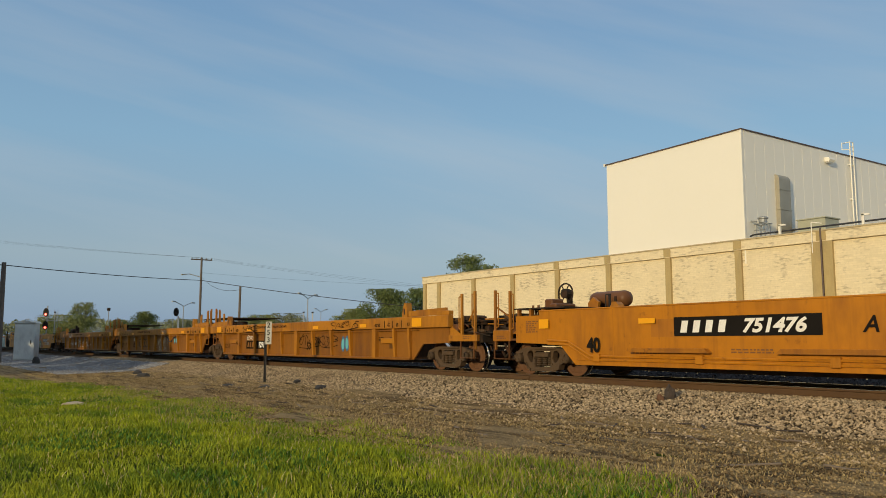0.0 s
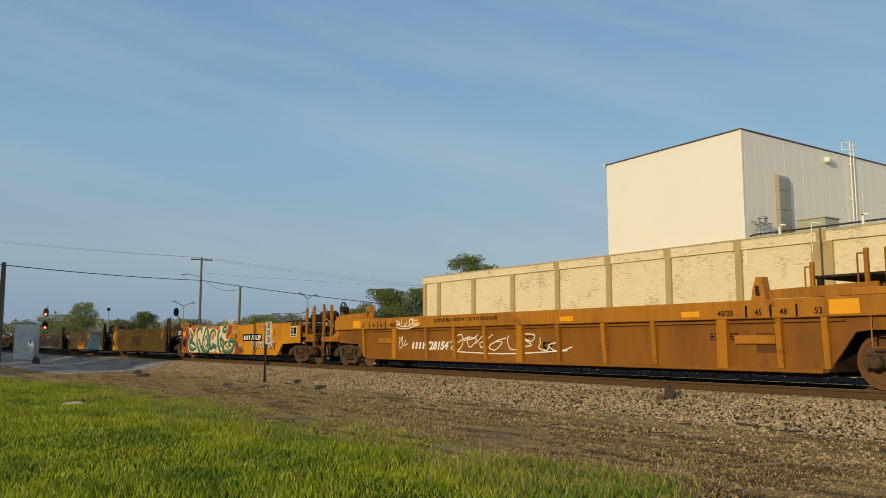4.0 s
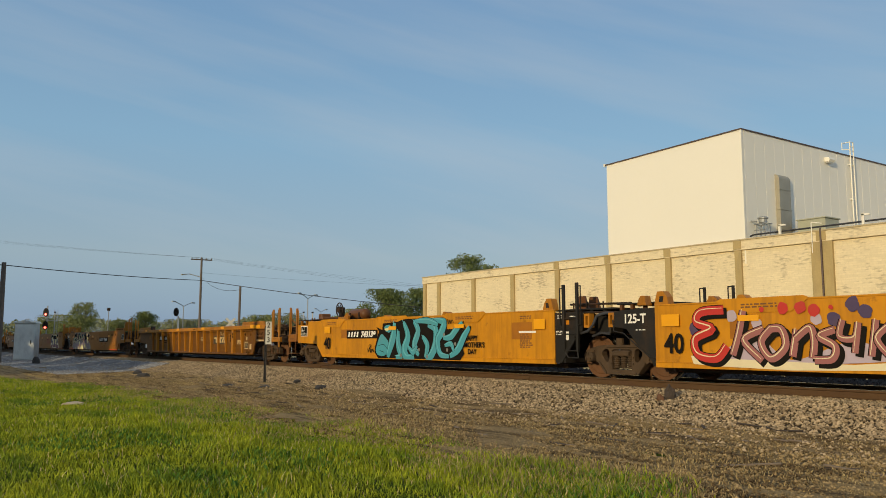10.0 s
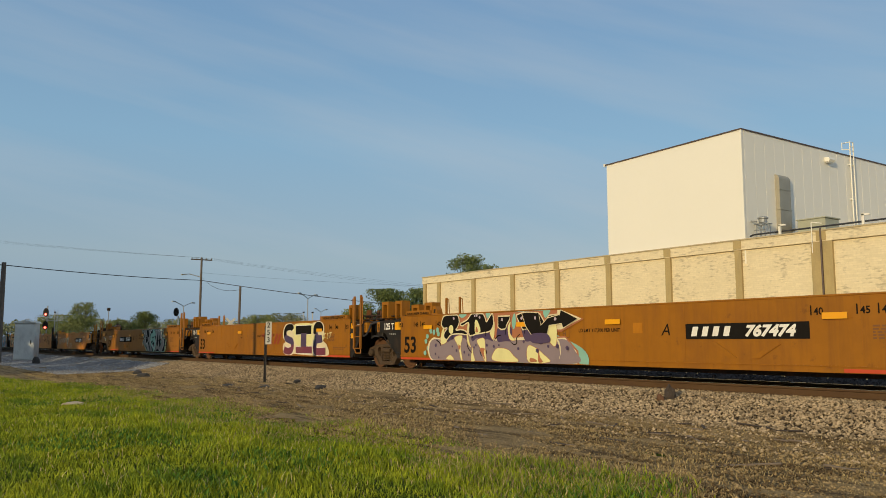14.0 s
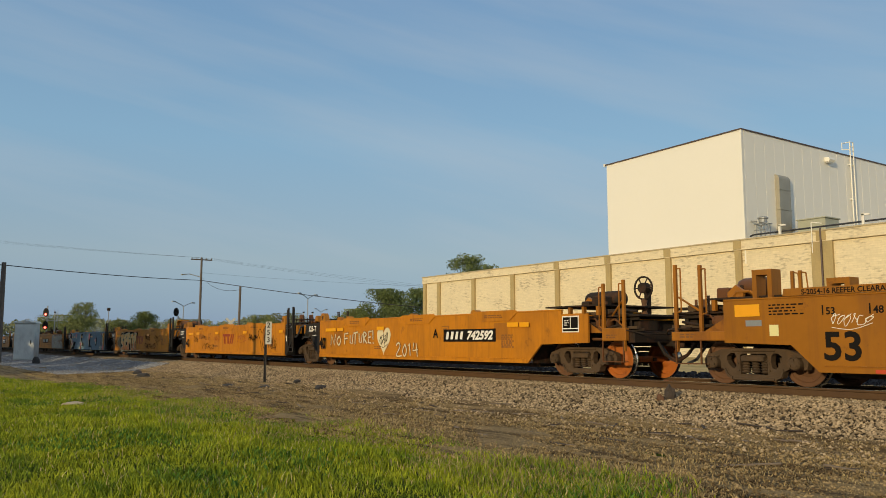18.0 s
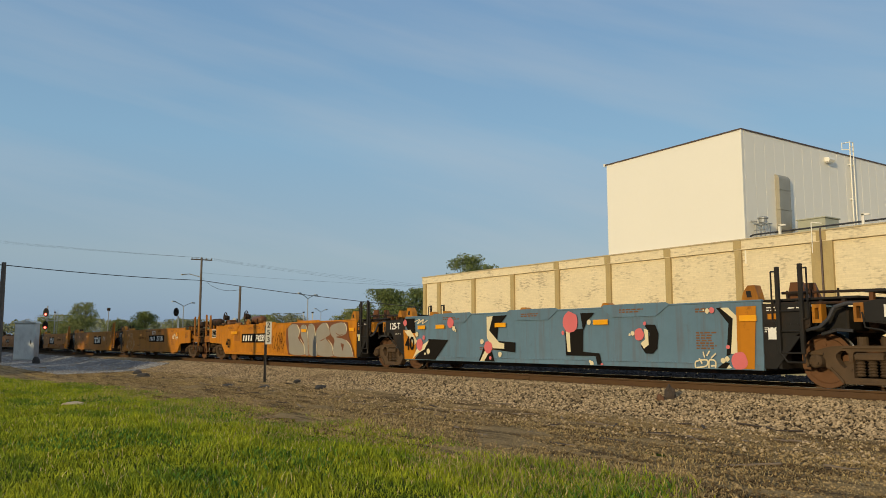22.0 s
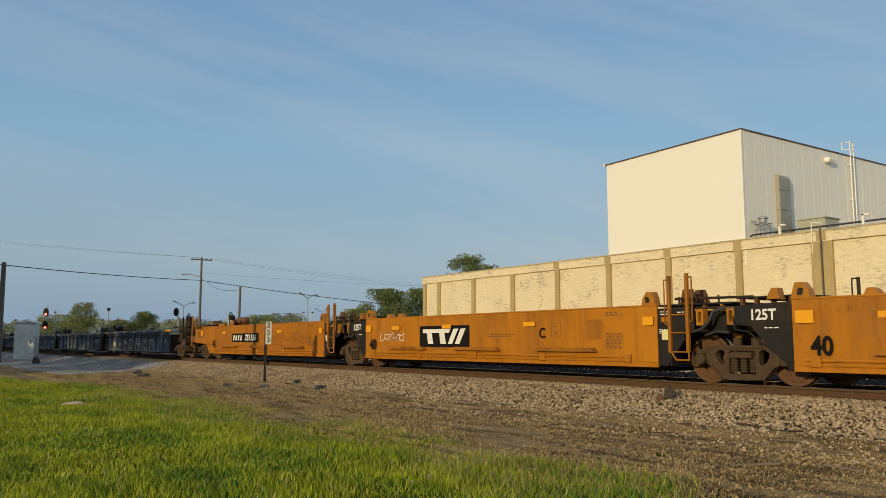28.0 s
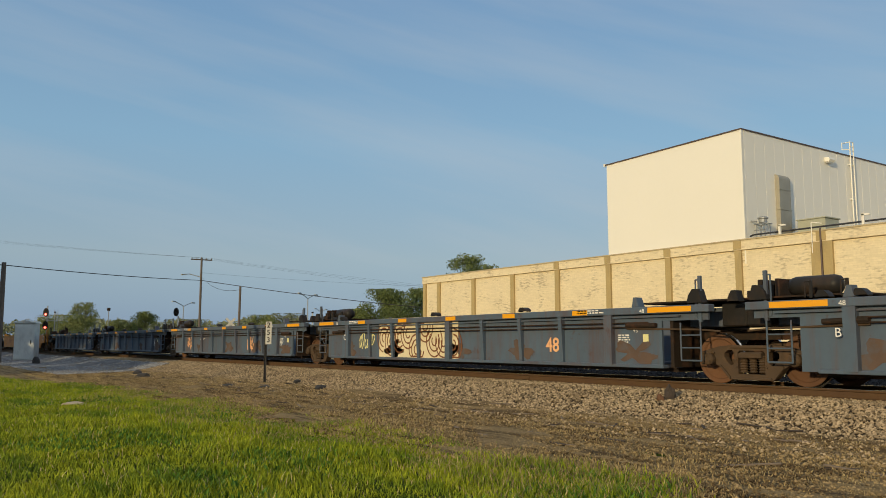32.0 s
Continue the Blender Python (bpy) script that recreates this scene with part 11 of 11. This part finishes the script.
c = husky(-95.0, -110.05, "yellow", items=[("logo", 0.0, 0.88, 1.95, 0.48, M["redlogo"], M["patch"]), ("text", "E", -3.1, 1.0, 0.22, INK)], label=T40 % ("yellow", " with a faded red logo"), seed=5)
for x, r in ((-4.4, 0.42), (-2.9, 0.38)):
    bm = B()
    ribbon(bm, [(x + r * math.cos(a), 0.85 + 0.42 * math.sin(a)) for a in np.linspace(0, 6.3, 16)], 0.015, Y_ - 0.003, False)
    decal("chalk_drawing", bm, GREYL, c, "thin chalk circle")
c = husky(-110.05, -125.25, "yellow", items=[("logo", -0.1, 0.88, 1.9, 0.48, M["redlogo"], M["patch"]), ("text", "D", -3.1, 1.0, 0.22, INK)], label=T40 % ("yellow", " with a pale blue graffiti piece"), seed=6)
pale_blue_piece(c)
rusty_rigging(c, 7.85)
tag_scrawl(c, -4.9, -2.6, 0.5, 1.3, GREYL, 32, Y_ - 0.004, 4, 0.012, "chalk_drawing", "thin chalk drawing")
c = husky(-125.25, -140.5, "yellow", items=[("logo", -0.15, 0.9, 1.85, 0.44, M["redlogo"], M["patch"])], label=T40 % ("yellow", " with purple and red script graffiti"), seed=7)
script_piece(c)
c = husky(-140.5, -155.6, "yellow", False, True, [("num", -3.2, 1.08, "743139", 2.06, 0.28), ("text", "HAPPY", 2.8, 0.86, 0.19, INK), ("text", "MOTHER'S", 2.95, 0.68, 0.19, INK), ("text", "DAY", 2.85, 0.50, 0.19, INK)], T40 % ("yellow", " with a teal and black graffiti piece"), seed=8)
teal_piece(c)

# single brown gondola-like well car
c = add(well("well_car", -159.75, -178.6, "gon", M["brownish"], M["brownish"], True, True, "single brown ribbed well car with orange ribs and top chord", GR, panel=M["gonpanel"], seed=9), -159.75, -178.6)
rect(c, -5.68, -4.93, 0.92, 1.2, P_, INK, "number_panel", "black panel with white owner's mark")
for k in range(4):
    rect(c, -5.62 + 0.165 * k, -5.50 + 0.165 * k, 0.97, 1.15, P_ - 0.004, WHITE, "owner_mark", shear=0.03)
rect(c, -4.78, -3.93, 0.92, 1.2, P_, INK, "number_panel", "black panel with white car number")
lettering("657407", -4.36, 0.97, 0.235, WHITE, c, P_ - 0.004, 0.2, 0.006, 0.72)
rect(c, -4.78, -4.0, 0.74, 0.88, P_, M["panelbrown"], "stencil_panel")
bars(c, -4.72, 0.78, 0.62, 1, INK, P_ - 0.004, 0.06, seed=3)
bm = B()
ribbon(bm, [(-2.37 + 0.24 * math.cos(a), 0.97 + 0.24 * math.sin(a)) for a in np.linspace(0, 6.3, 18)], 0.02, P_, False)
decal("stencil_ring", bm, M["amber"], c)
lettering("H", -2.37, 0.85, 0.16, M["amber"], c, P_)
logo_bars(c, 4.24, 0.93, 1.6, 0.25, M["oldcream"], P_, M["oldsign"])
rect(c, 1.5, 2.02, 0.92, 1.06, P_, M["oldcream"], "stencil_panel")
lettering("NWF13", 1.76, 0.94, 0.13, INK, c, P_ - 0.004, 0, 0.004)
lettering("657407", 0.75, 1.43, 0.1, INK, c, Y_, 0, 0.002)
lettering("53", 5.66, 0.86, 0.40, INK, c, P_ - 0.004, 0, 0.014)
rect(c, 5.30, 6.02, 0.82, 1.2, P_, M["panelbrown"], "stencil_panel")
for x, w in ((6.83, "45"), (7.35, "48"), (7.98, "53")):
    rect(c, x - 0.12, x + 0.12, 1.08, 1.28, P_, M["panelbrown"], "stencil_panel")
    lettering(w, x, 1.11, 0.18, INK, c, P_ - 0.004, 0, 0.005)
for z, w in ((1.16, "20"), (1.02, "40")):
    lettering(w, 6.12, z, 0.13, INK, c, SIDE - 0.001, 0, 0.004)
rect(c, 6.42, 6.96, 0.74, 0.92, P_, M["oldcream"], "stencil_panel")
bars(c, 6.46, 0.86, 0.46, 3, M["brownink"], P_ - 0.004, 0.025, seed=12)
rect(c, 7.28, 7.70, 0.54, 0.84, P_, M["oldcream"], "notice_board", "dark notice board with pale border")
rect(c, 7.31, 7.67, 0.57, 0.81, P_ - 0.004, M["oldsign"], "notice_field")
bars(c, 7.35, 0.74, 0.26, 4, M["oldcream"], P_ - 0.008, 0.018, 0.045, seed=13)
rect(c, 7.86, 8.08, 0.52, 0.74, P_, M["oldcream"], "sticker")
bars(c, 7.5, 0.43, 0.6, 2, INK, P_, 0.03, seed=14)
rect(c, 7.46, 7.6, 0.92, 1.06, P_, M["oldcream"], "sticker")
for z, w in ((1.13, "IL 53' 1-3/4\""), (0.96, "IW 8' 9-7/8\"")):
    lettering(w, 9.0, z, 0.14, INK, c, P_, 0, 0.004, 0.85)
rect(c, 8.62, 9.4, 0.87, 0.93, P_, M["oldcream"], "stencil_strip")
for k, x in enumerate((-7.6, -7.07, -6.53, -6.05)):
    rect(c, x - 0.12, x + 0.12, 1.0, 1.22, P_, M["brownish"], "stencil_panel")
    lettering(("53", "48", "45", "20")[k], x, 1.05, 0.16, INK, c, P_ - 0.004)
marks(c, [("reflz", 1.44, -8.0, -5.2, -1.9, 2.1, 4.8)], Y_)
rect(c, 8.2, 9.3, 1.43, 1.55, Y_ - 0.003, M["reflector"], "reflector", "yellow reflective strip")
tag_scrawl(c, 4.1, 5.0, 1.12, 1.34, M["oldcream"], 51, P_ - 0.004, 6, 0.02)
tag_scrawl(c, 7.35, 9.2, 1.61, 1.67, BROWNL, 52, -1.464, 7, 0.012)
bars(c, -4.2, 0.84, 0.9, 1, M["brownish"], P_, seed=3)
rect(c, -8.5, -8.25, 0.5, 0.72, P_, WHITE, "sticker")


def smooth53(uf, ur, free_f, free_r, label, seed, mark="125 T"):
    c = add(well("well_car", uf, ur, "53", M["copper"], M["black"], free_f, free_r, label, GR, mark, seed=seed), uf, ur)
    h = (uf - ur) / 2
    lettering("53", -h + (1.93 if free_r else 2.4), 0.52, 0.66, INK, c, Y_, 0, 0.016, 1.05)
    for s in (-1, 1):
        for w, q in (("40", 3.5), ("45", 2.75), ("48", 2.3), ("53", 1.55)) if s > 0 and not free_f else (("40", 3.9), ("45", 3.1), ("48", 2.75), ("53", 1.9)) if not (free_r and s < 0) else (("40", 3.7), ("45", 3.1), ("48", 2.55), ("53", 1.75)):
            if free_f and s > 0 or not free_f or s < 0:
                lettering(w, s * (h - q), 1.28, 0.17, INK, c, Y_, 0, 0.004)
                rect(c, s * (h - q) - 0.15, s * (h - q) - 0.125, 1.27, 1.44, Y_, INK, "index_line")
    marks(c, [("refl", -h + (3.1 if free_r else 3.4), -2.0, 1.0, h - 3.6)])
    for x in (-3.0, 4.2):
        for s in (-1, 1):
            part("embossed_stiffener", prism(B(), [(x + s * 0.15, 0.52), (x + s * 0.32, 0.52), (x + s * 0.75, 0.78), (x + s * 0.62, 0.82)], SIDE - 0.02, SIDE + 0.0), M["copper"], c)
    for x in (-h + 2.75 if free_r else -h + 2.2, h - 3.2):
        rect(c, x - 0.3, x + 2.2 - 0.3, 0.31, 0.37, Y_ - 0.016, M["redband"], "red_band")
    bars(c, h - 3.0, 1.06, 0.6, 5, BROWN, Y_, seed=seed)
    bars(c, h - 2.6, 0.62, 1.0, 2, BROWN, Y_, seed=seed + 3)
    if not free_f:
        for z in (0.95, 1.28):
            rect(c, h - 1.34, h - 1.14, z, z + 0.18, SIDE + 0.018, M["reflector"], "reflector")
    if not free_r:
        rect(c, -h + 1.48, -h + 1.82, 1.2, 1.44, SIDE + 0.016, M["reflector"], "reflector")
    if free_r:
        rect(c, -h - 0.1, -h + 0.42, 1.28, 1.5, Y_ - 0.004, M["reflector"], "reflector", "large yellow reflective panel")
        rect(c, -h + 0.12, -h + 0.45, 1.10, 1.21, Y_, M["greymetal"], "stencil_panel")
        rect(c, -h + 0.6, -h + 0.78, 0.92, 1.12, Y_, LIME, "sticker")
        bars(c, -h + 0.6, 1.46, 0.7, 4, INK, Y_, 0.025, 0.055, seed=seed + 40)
    plate_box(c, -0.55, 1.08)
    lettering("LD LMT 117,700 PER UNIT", 0.55, 1.04, 0.11, INK, c, Y_, 0, 0.002)
    rect(c, 1.55, 1.8, 1.0, 1.22, Y_, M["amber"], "stencil_panel")
    return c


S53 = "orange smooth-sided well car"
c = smooth53(-182.7, -201.85, True, False, S53 + " with a black and mauve graffiti piece", 10)
car_number(c, 4.2, 1.02, "767474", Y_, 2.6, 0.30)
lettering("A", 2.4, 0.95, 0.34, INK, c, Y_, 0.25)
mauve_piece(c)
board(c, 9.25, 9.85, 1.02, 1.36)
c = smooth53(-201.85, -220.6, False, False, S53 + " with a purple and yellow graffiti piece", 11)
logo_bars(c, 1.4, 0.95, 2.0, 0.42, M["redlogo"], Y_)
plum_piece(c)
lettering("C", -1.9, 1.0, 0.3, INK, c, Y_, 0.2)
c = smooth53(-220.6, -239.3, False, True, S53 + " with a grey and mint graffiti piece", 12)
car_number(c, -3.17, 1.02, "767474", Y_, 3.0, 0.32)
lettering("B", -1.2, 0.96, 0.34, INK, c, Y_, 0.25)
grey_piece(c)
tag_scrawl(c, -7.6, -6.9, 1.1, 1.28, CHALK, 67, Y_ - 0.006, 6, 0.011)

# five-unit orange car
c = husky(-243.8, -258.4, "orange", True, False, [("num", 3.4, 1.0, "742592", 2.35, 0.34), ("text", "A", 1.85, 0.95, 0.34, INK)], T40 % ("orange", " with white hand-painted words and a heart"), seed=13, forty=-5.32)
bm = B()
hp = [(0.42 * (math.sin(t) ** 3), 0.92 + 0.030 * (13 * math.cos(t) - 5 * math.cos(2 * t) - 2 * math.cos(3 * t) - math.cos(4 * t))) for t in np.linspace(0, 2 * math.pi, 36, endpoint=False)]
bm.faces.new([bm.verts.new((-1.05 + p[0], Y_ - 0.004, p[1])) for p in hp])
decal("painted_heart", bm, CREAM, c, "cream painted heart with scrawled names")
painted_words(c)
tag_scrawl(c, -1.3, -0.8, 0.74, 1.1, INK, 71, Y_ - 0.008, 5, 0.018)
marks(c, [("refl", 5.3)])
prime_wheel(c, 1)
c = husky(-258.4, -273.75, "orange", items=[("logo", 0.22, 0.98, 1.45, 0.44, M["redlogo"]), ("text", "E", -2.76, 0.95, 0.22, INK)], label=T40 % ("orange", " with a red logo and black pen tags"), seed=14, forty=-5.47)
for i, (x0, x1, z0, z1, mt, w) in enumerate(((-4.6, -3.95, 0.85, 1.1, INK, 0.02), (-3.5, -2.9, 0.98, 1.15, INK, 0.02), (-3.2, -1.6, 0.5, 0.78, INK, 0.02), (2.66, 3.6, 0.9, 1.15, INK, 0.035), (1.3, 2.4, 0.9, 1.15, RED, 0.015), (-1.6, -0.9, 0.85, 1.1, RED, 0.015), (5.0, 5.6, 0.5, 1.0, INK, 0.02))):
    tag_scrawl(c, x0, x1, z0, z1, mt, 72 + i, Y_ - 0.006, 5, w)
bm = B()
ribbon(bm, [(4.1, 0.48), (3.95, 0.9), (3.7, 1.2), (3.9, 1.36), (4.15, 1.2), (4.3, 1.36), (4.6, 1.34), (4.7, 1.05), (4.55, 0.7), (4.3, 0.62), (4.15, 0.85)], 0.028, Y_ - 0.006, False)
ribbon(bm, [(4.85, 0.6), (4.8, 0.9), (5.0, 1.0), (5.2, 0.95)], 0.028, Y_ - 0.006, False)
for x in (4.3, 4.48):
    ribbon(bm, [(x, 1.12), (x + 0.06, 1.04), (x, 0.98)], 0.025, Y_ - 0.006, False)
decal("pen_drawing", bm, INK, c, "black pen drawing of a rounded outline")
c = husky(-273.75, -288.7, "orange", items=[("logo", 0.35, 0.96, 1.6, 0.46, M["redlogo"])], label=T40 % ("orange", " with an outlined orange graffiti piece"), seed=15, forty=-5.49)
brushed_words(c)
outlined_piece(c)
rusty_rigging(c, 7.895)
c = husky(-288.7, -303.8, "slate", label=T40 % ("slate-blue painted", " with a pink and cream mural"), seed=16, forty=-5.6)

mural(c)
c = husky(-303.8, -318.9, "orange", False, True, [("num", -2.5, 1.0, "742592", 3.1, 0.38)], T40 % ("orange", " with silver bubble graffiti"), seed=17)

silver_piece(c)
tag_scrawl(c, -0.7, 0.5, 0.4, 1.3, INK, 93, Y_ - 0.006, 5, 0.018)
tag_scrawl(c, -3.2, -1.2, 1.36, 1.5, BROWNL, 94, Y_ - 0.006, 6, 0.022)

# five-unit amber car
A5 = T40 % ("amber", "%s")
c = husky(-323.1, -337.9, "amber", True, False, [("num", 2.0, 1.04, "751136", 3.05, 0.36), ("text", "A", -0.3, 0.98, 0.3, INK), ("text", "BOT1", 1.55, 1.28, 0.28, CHALK)], A5 % " with a white outline drawing", "125T", 18, -5.3)
feet(c, 14.8)
lettering("LD LMT 124,300 PER UNIT", -1.2, 1.04, 0.12, INK, c, Y_, 0, 0.002)
lettering("GWG52D", 2.5, 1.40, 0.13, INK, c, Y_, 0, 0.002)
bars(c, -0.3, 1.44, 1.2, 1, BROWN, Y_, 0.06)
curl_drawing(c)
tag_scrawl(c, 5.1, 5.95, 1.0, 1.25, CHALK, 95, Y_ - 0.006, 6, 0.028)
c = husky(-337.9, -353.2, "amber", items=[("logo", 2.1, 0.98, 2.0, 0.40, WHITE, INK), ("text", "E", -3.0, 0.95, 0.26, INK), ("text", "RTH", 4.2, 0.95, 0.4, CHALK)], label=A5 % " with a black and white logo panel", mark="125T", seed=19, forty=-5.22)
feet(c, 15.3)
c = husky(-353.2, -367.85, "amber", items=[("logo", -1.3, 0.98, 2.1, 0.42, WHITE, INK), ("text", "LD LMT 124,300 PER UNIT", 2.2, 1.0, 0.16, INK), ("text", "D", 4.1, 0.95, 0.3, INK)], label=A5 % " with conduits and a logo panel", mark="125T", seed=20, forty=-5.08)
pipes(c, 14.8)
c = husky(-367.85, -382.9, "amber", items=[("logo", -1.4, 0.98, 2.1, 0.42, WHITE, INK), ("text", "C", 2.75, 0.92, 0.34, INK), ("bars", 0.6, 1.0, 1.4, 2, BROWN)], label=A5 % " with conduits and a logo panel", mark="125T", seed=21, forty=-5.29)
pipes(c, 14.9)
tag_scrawl(c, -4.9, -3.4, 0.85, 1.1, CHALK, 96, Y_ - 0.006, 5, 0.022)
c = husky(-382.9, -397.75, "oldamber", False, True, [("num", -1.45, 1.02, "751136", 3.1, 0.38), ("text", "B", 0.85, 0.92, 0.36, INK, 0.2)], A5 % " with conduits and faint scribbles", "125T", 22, -5.23)
pipes(c, 14.85, True)
tag_scrawl(c, 1.2, 5.0, 0.8, 1.2, BROWNL, 97, Y_ - 0.006, 14, 0.012)


# five-unit blue-grey car
def blue48(uf, ur, free_f, free_r, seed, label):
    c = add(well("well_car", uf, ur, "48", M["bluegrey"], M["bluegrey"], free_f, free_r, label, GR, panel=M["bluegrey"], seed=seed, end_steel=M["bluegrey"]), uf, ur)
    h = (uf - ur) / 2
    for k in range(7):
        x = -h + 1.4 + (2 * h - 2.8) * k / 6
        w = 0.55 if k in (0, 6) else 0.24
        rect(c, x - w, x + w, 1.42, 1.53, Y_, M["reflector"], "reflector", "yellow reflective strip")
    for x in (-h + 2.2, h - 2.1):
        lettering("48", x, 1.42, 0.13, WHITE, c, Y_)
        bars(c, x - 1.9 if x > 0 else x + 0.9, 1.50, 0.9, 2, WHITE, Y_, seed=seed)
    g = np.random.default_rng(seed)
    for k in range(5):
        bm = B()
        blob(bm, -h + 2.6 + (2 * h - 5.2) * k / 4 + 0.3 * g.normal(), 0.6, 0.4 * g.random() + 0.15, 0.2, P_ - 0.002, g, 0.7, 26, 0.36, 1.2)
        decal("rust_patch", bm, M["rustsoft"], c, "patch of brown rust")
    for z in (1.22, 1.13):
        part("conduit", rod(B(), (-h + 2.2, SIDE + 0.06, z), (h - 2.0, SIDE + 0.06, z), 0.018, 5), M["steel"], c)
    bars(c, h - 2.9, 0.95, 0.35, 7, WHITE, P_, seed=seed)
    rect(c, h - 2.2, h - 2.05, 0.82, 0.98, P_, LIME, "sticker")
    lettering("45", h - 2.4, 1.02, 0.13, WHITE, c, P_)
    return c


BL = "rust-patched blue-grey ribbed well car"
c = blue48(-401.8, -418.6, True, False, 23, BL + " and yellow outlined letters")
for k in range(3):
    rect(c, -5.55 + 0.26 * k, -5.36 + 0.26 * k, 0.56, 0.86, P_ - 0.008, CREAM, "owner_mark")
lettering("4773", -3.82, 0.58, 0.30, CREAM, c, P_ - 0.008, 0, 0.006)
lettering("B", -6.3, 0.9, 0.22, WHITE, c, SIDE + 0.001 - 0.006)
outline_letters(c)
c = blue48(-418.6, -436.6, False, False, 24, BL + " and swirling cream graffiti")
lettering("48", 4.02, 0.6, 0.46, PEACH, c, P_ - 0.008, 0, 0.01)
lettering("C", -6.2, 0.9, 0.26, WHITE, c, SIDE + 0.001 - 0.006)
tag_scrawl(c, -5.4, -4.4, 0.6, 1.1, LIME, 98, P_ - 0.004, 6, 0.04)
rect(c, -4.1, 0.2, 0.36, 1.56, P_ - 0.002, CREAM, "graffiti_backdrop", "cream graffiti ground")
g2 = np.random.default_rng(99)
bm = B()
for k in range(9):
    x, z = -3.8 + 0.47 * k, 0.95 + 0.2 * g2.normal()
    for r in (0.12, 0.26, 0.4):
        ribbon(bm, [(x + r * math.cos(a), max(0.4, min(1.35, z + r * 1.15 * math.sin(a)))) for a in np.linspace(0.4 * k, 0.4 * k + 4.6, 9)], 0.045, P_ - 0.006, False)
decal("graffiti_outline", bm, BROWNL, c)
for uf, ur, fr, sd in ((-436.6, -454.5, False, 25), (-454.5, -472.3, False, 26), (-472.3, -490.0, True, 27)):
    c = blue48(uf, ur, False, fr, sd, BL)
    if sd == 25:
        tag_scrawl(c, 2.6, 3.3, 0.5, 1.1, PEACH, 100, P_ - 0.004, 5, 0.05)
        tag_scrawl(c, -5.6, -4.8, 0.5, 1.1, PEACH, 101, P_ - 0.004, 5, 0.05)
        bars(c, -3.6, 1.0, 0.7, 2, WHITE, P_, seed=5)
for k, (uf, ur) in enumerate(((-494.3, -509.4), (-509.4, -524.5), (-524.5, -539.6), (-539.6, -554.7), (-554.7, -569.8))):
    husky(uf, ur, "orange", k == 0, k == 4, [("logo", 0, 0.95, 1.8, 0.42, M["redlogo"])], T40 % ("orange", ""), seed=30 + k)


def motions():
    walk(cam, [(0.0, VIEW), (32.0, VIEW)])
    for c, u in UNITS:
        walk(c, [(0.0, pose(u, TRACK_Y, RAIL_Z)), (32.0, pose(u + SPEED * 32.0, TRACK_Y, RAIL_Z))])
    # the wheels roll; those of one size and place in the truck share their keys
    keyed = {}
    for w, size, s in WHEELS:
        d = TR[size]
        if (size, s) not in keyed:
            turn = math.degrees(SPEED / FPS / d["r"])
            walk(w, [(k / FPS, pose(s * d["a"], 0, d["r"]) @ Matrix.Rotation(radians(turn * k), 4, "Y")) for k in range(961)])
            keyed[(size, s)] = w
        else:
            src = keyed[(size, s)].animation_data
            w.rotation_mode = "QUATERNION"
            w.animation_data_create()
            w.animation_data.action = src.action
            w.animation_data.action_slot = src.action_slot


motions()
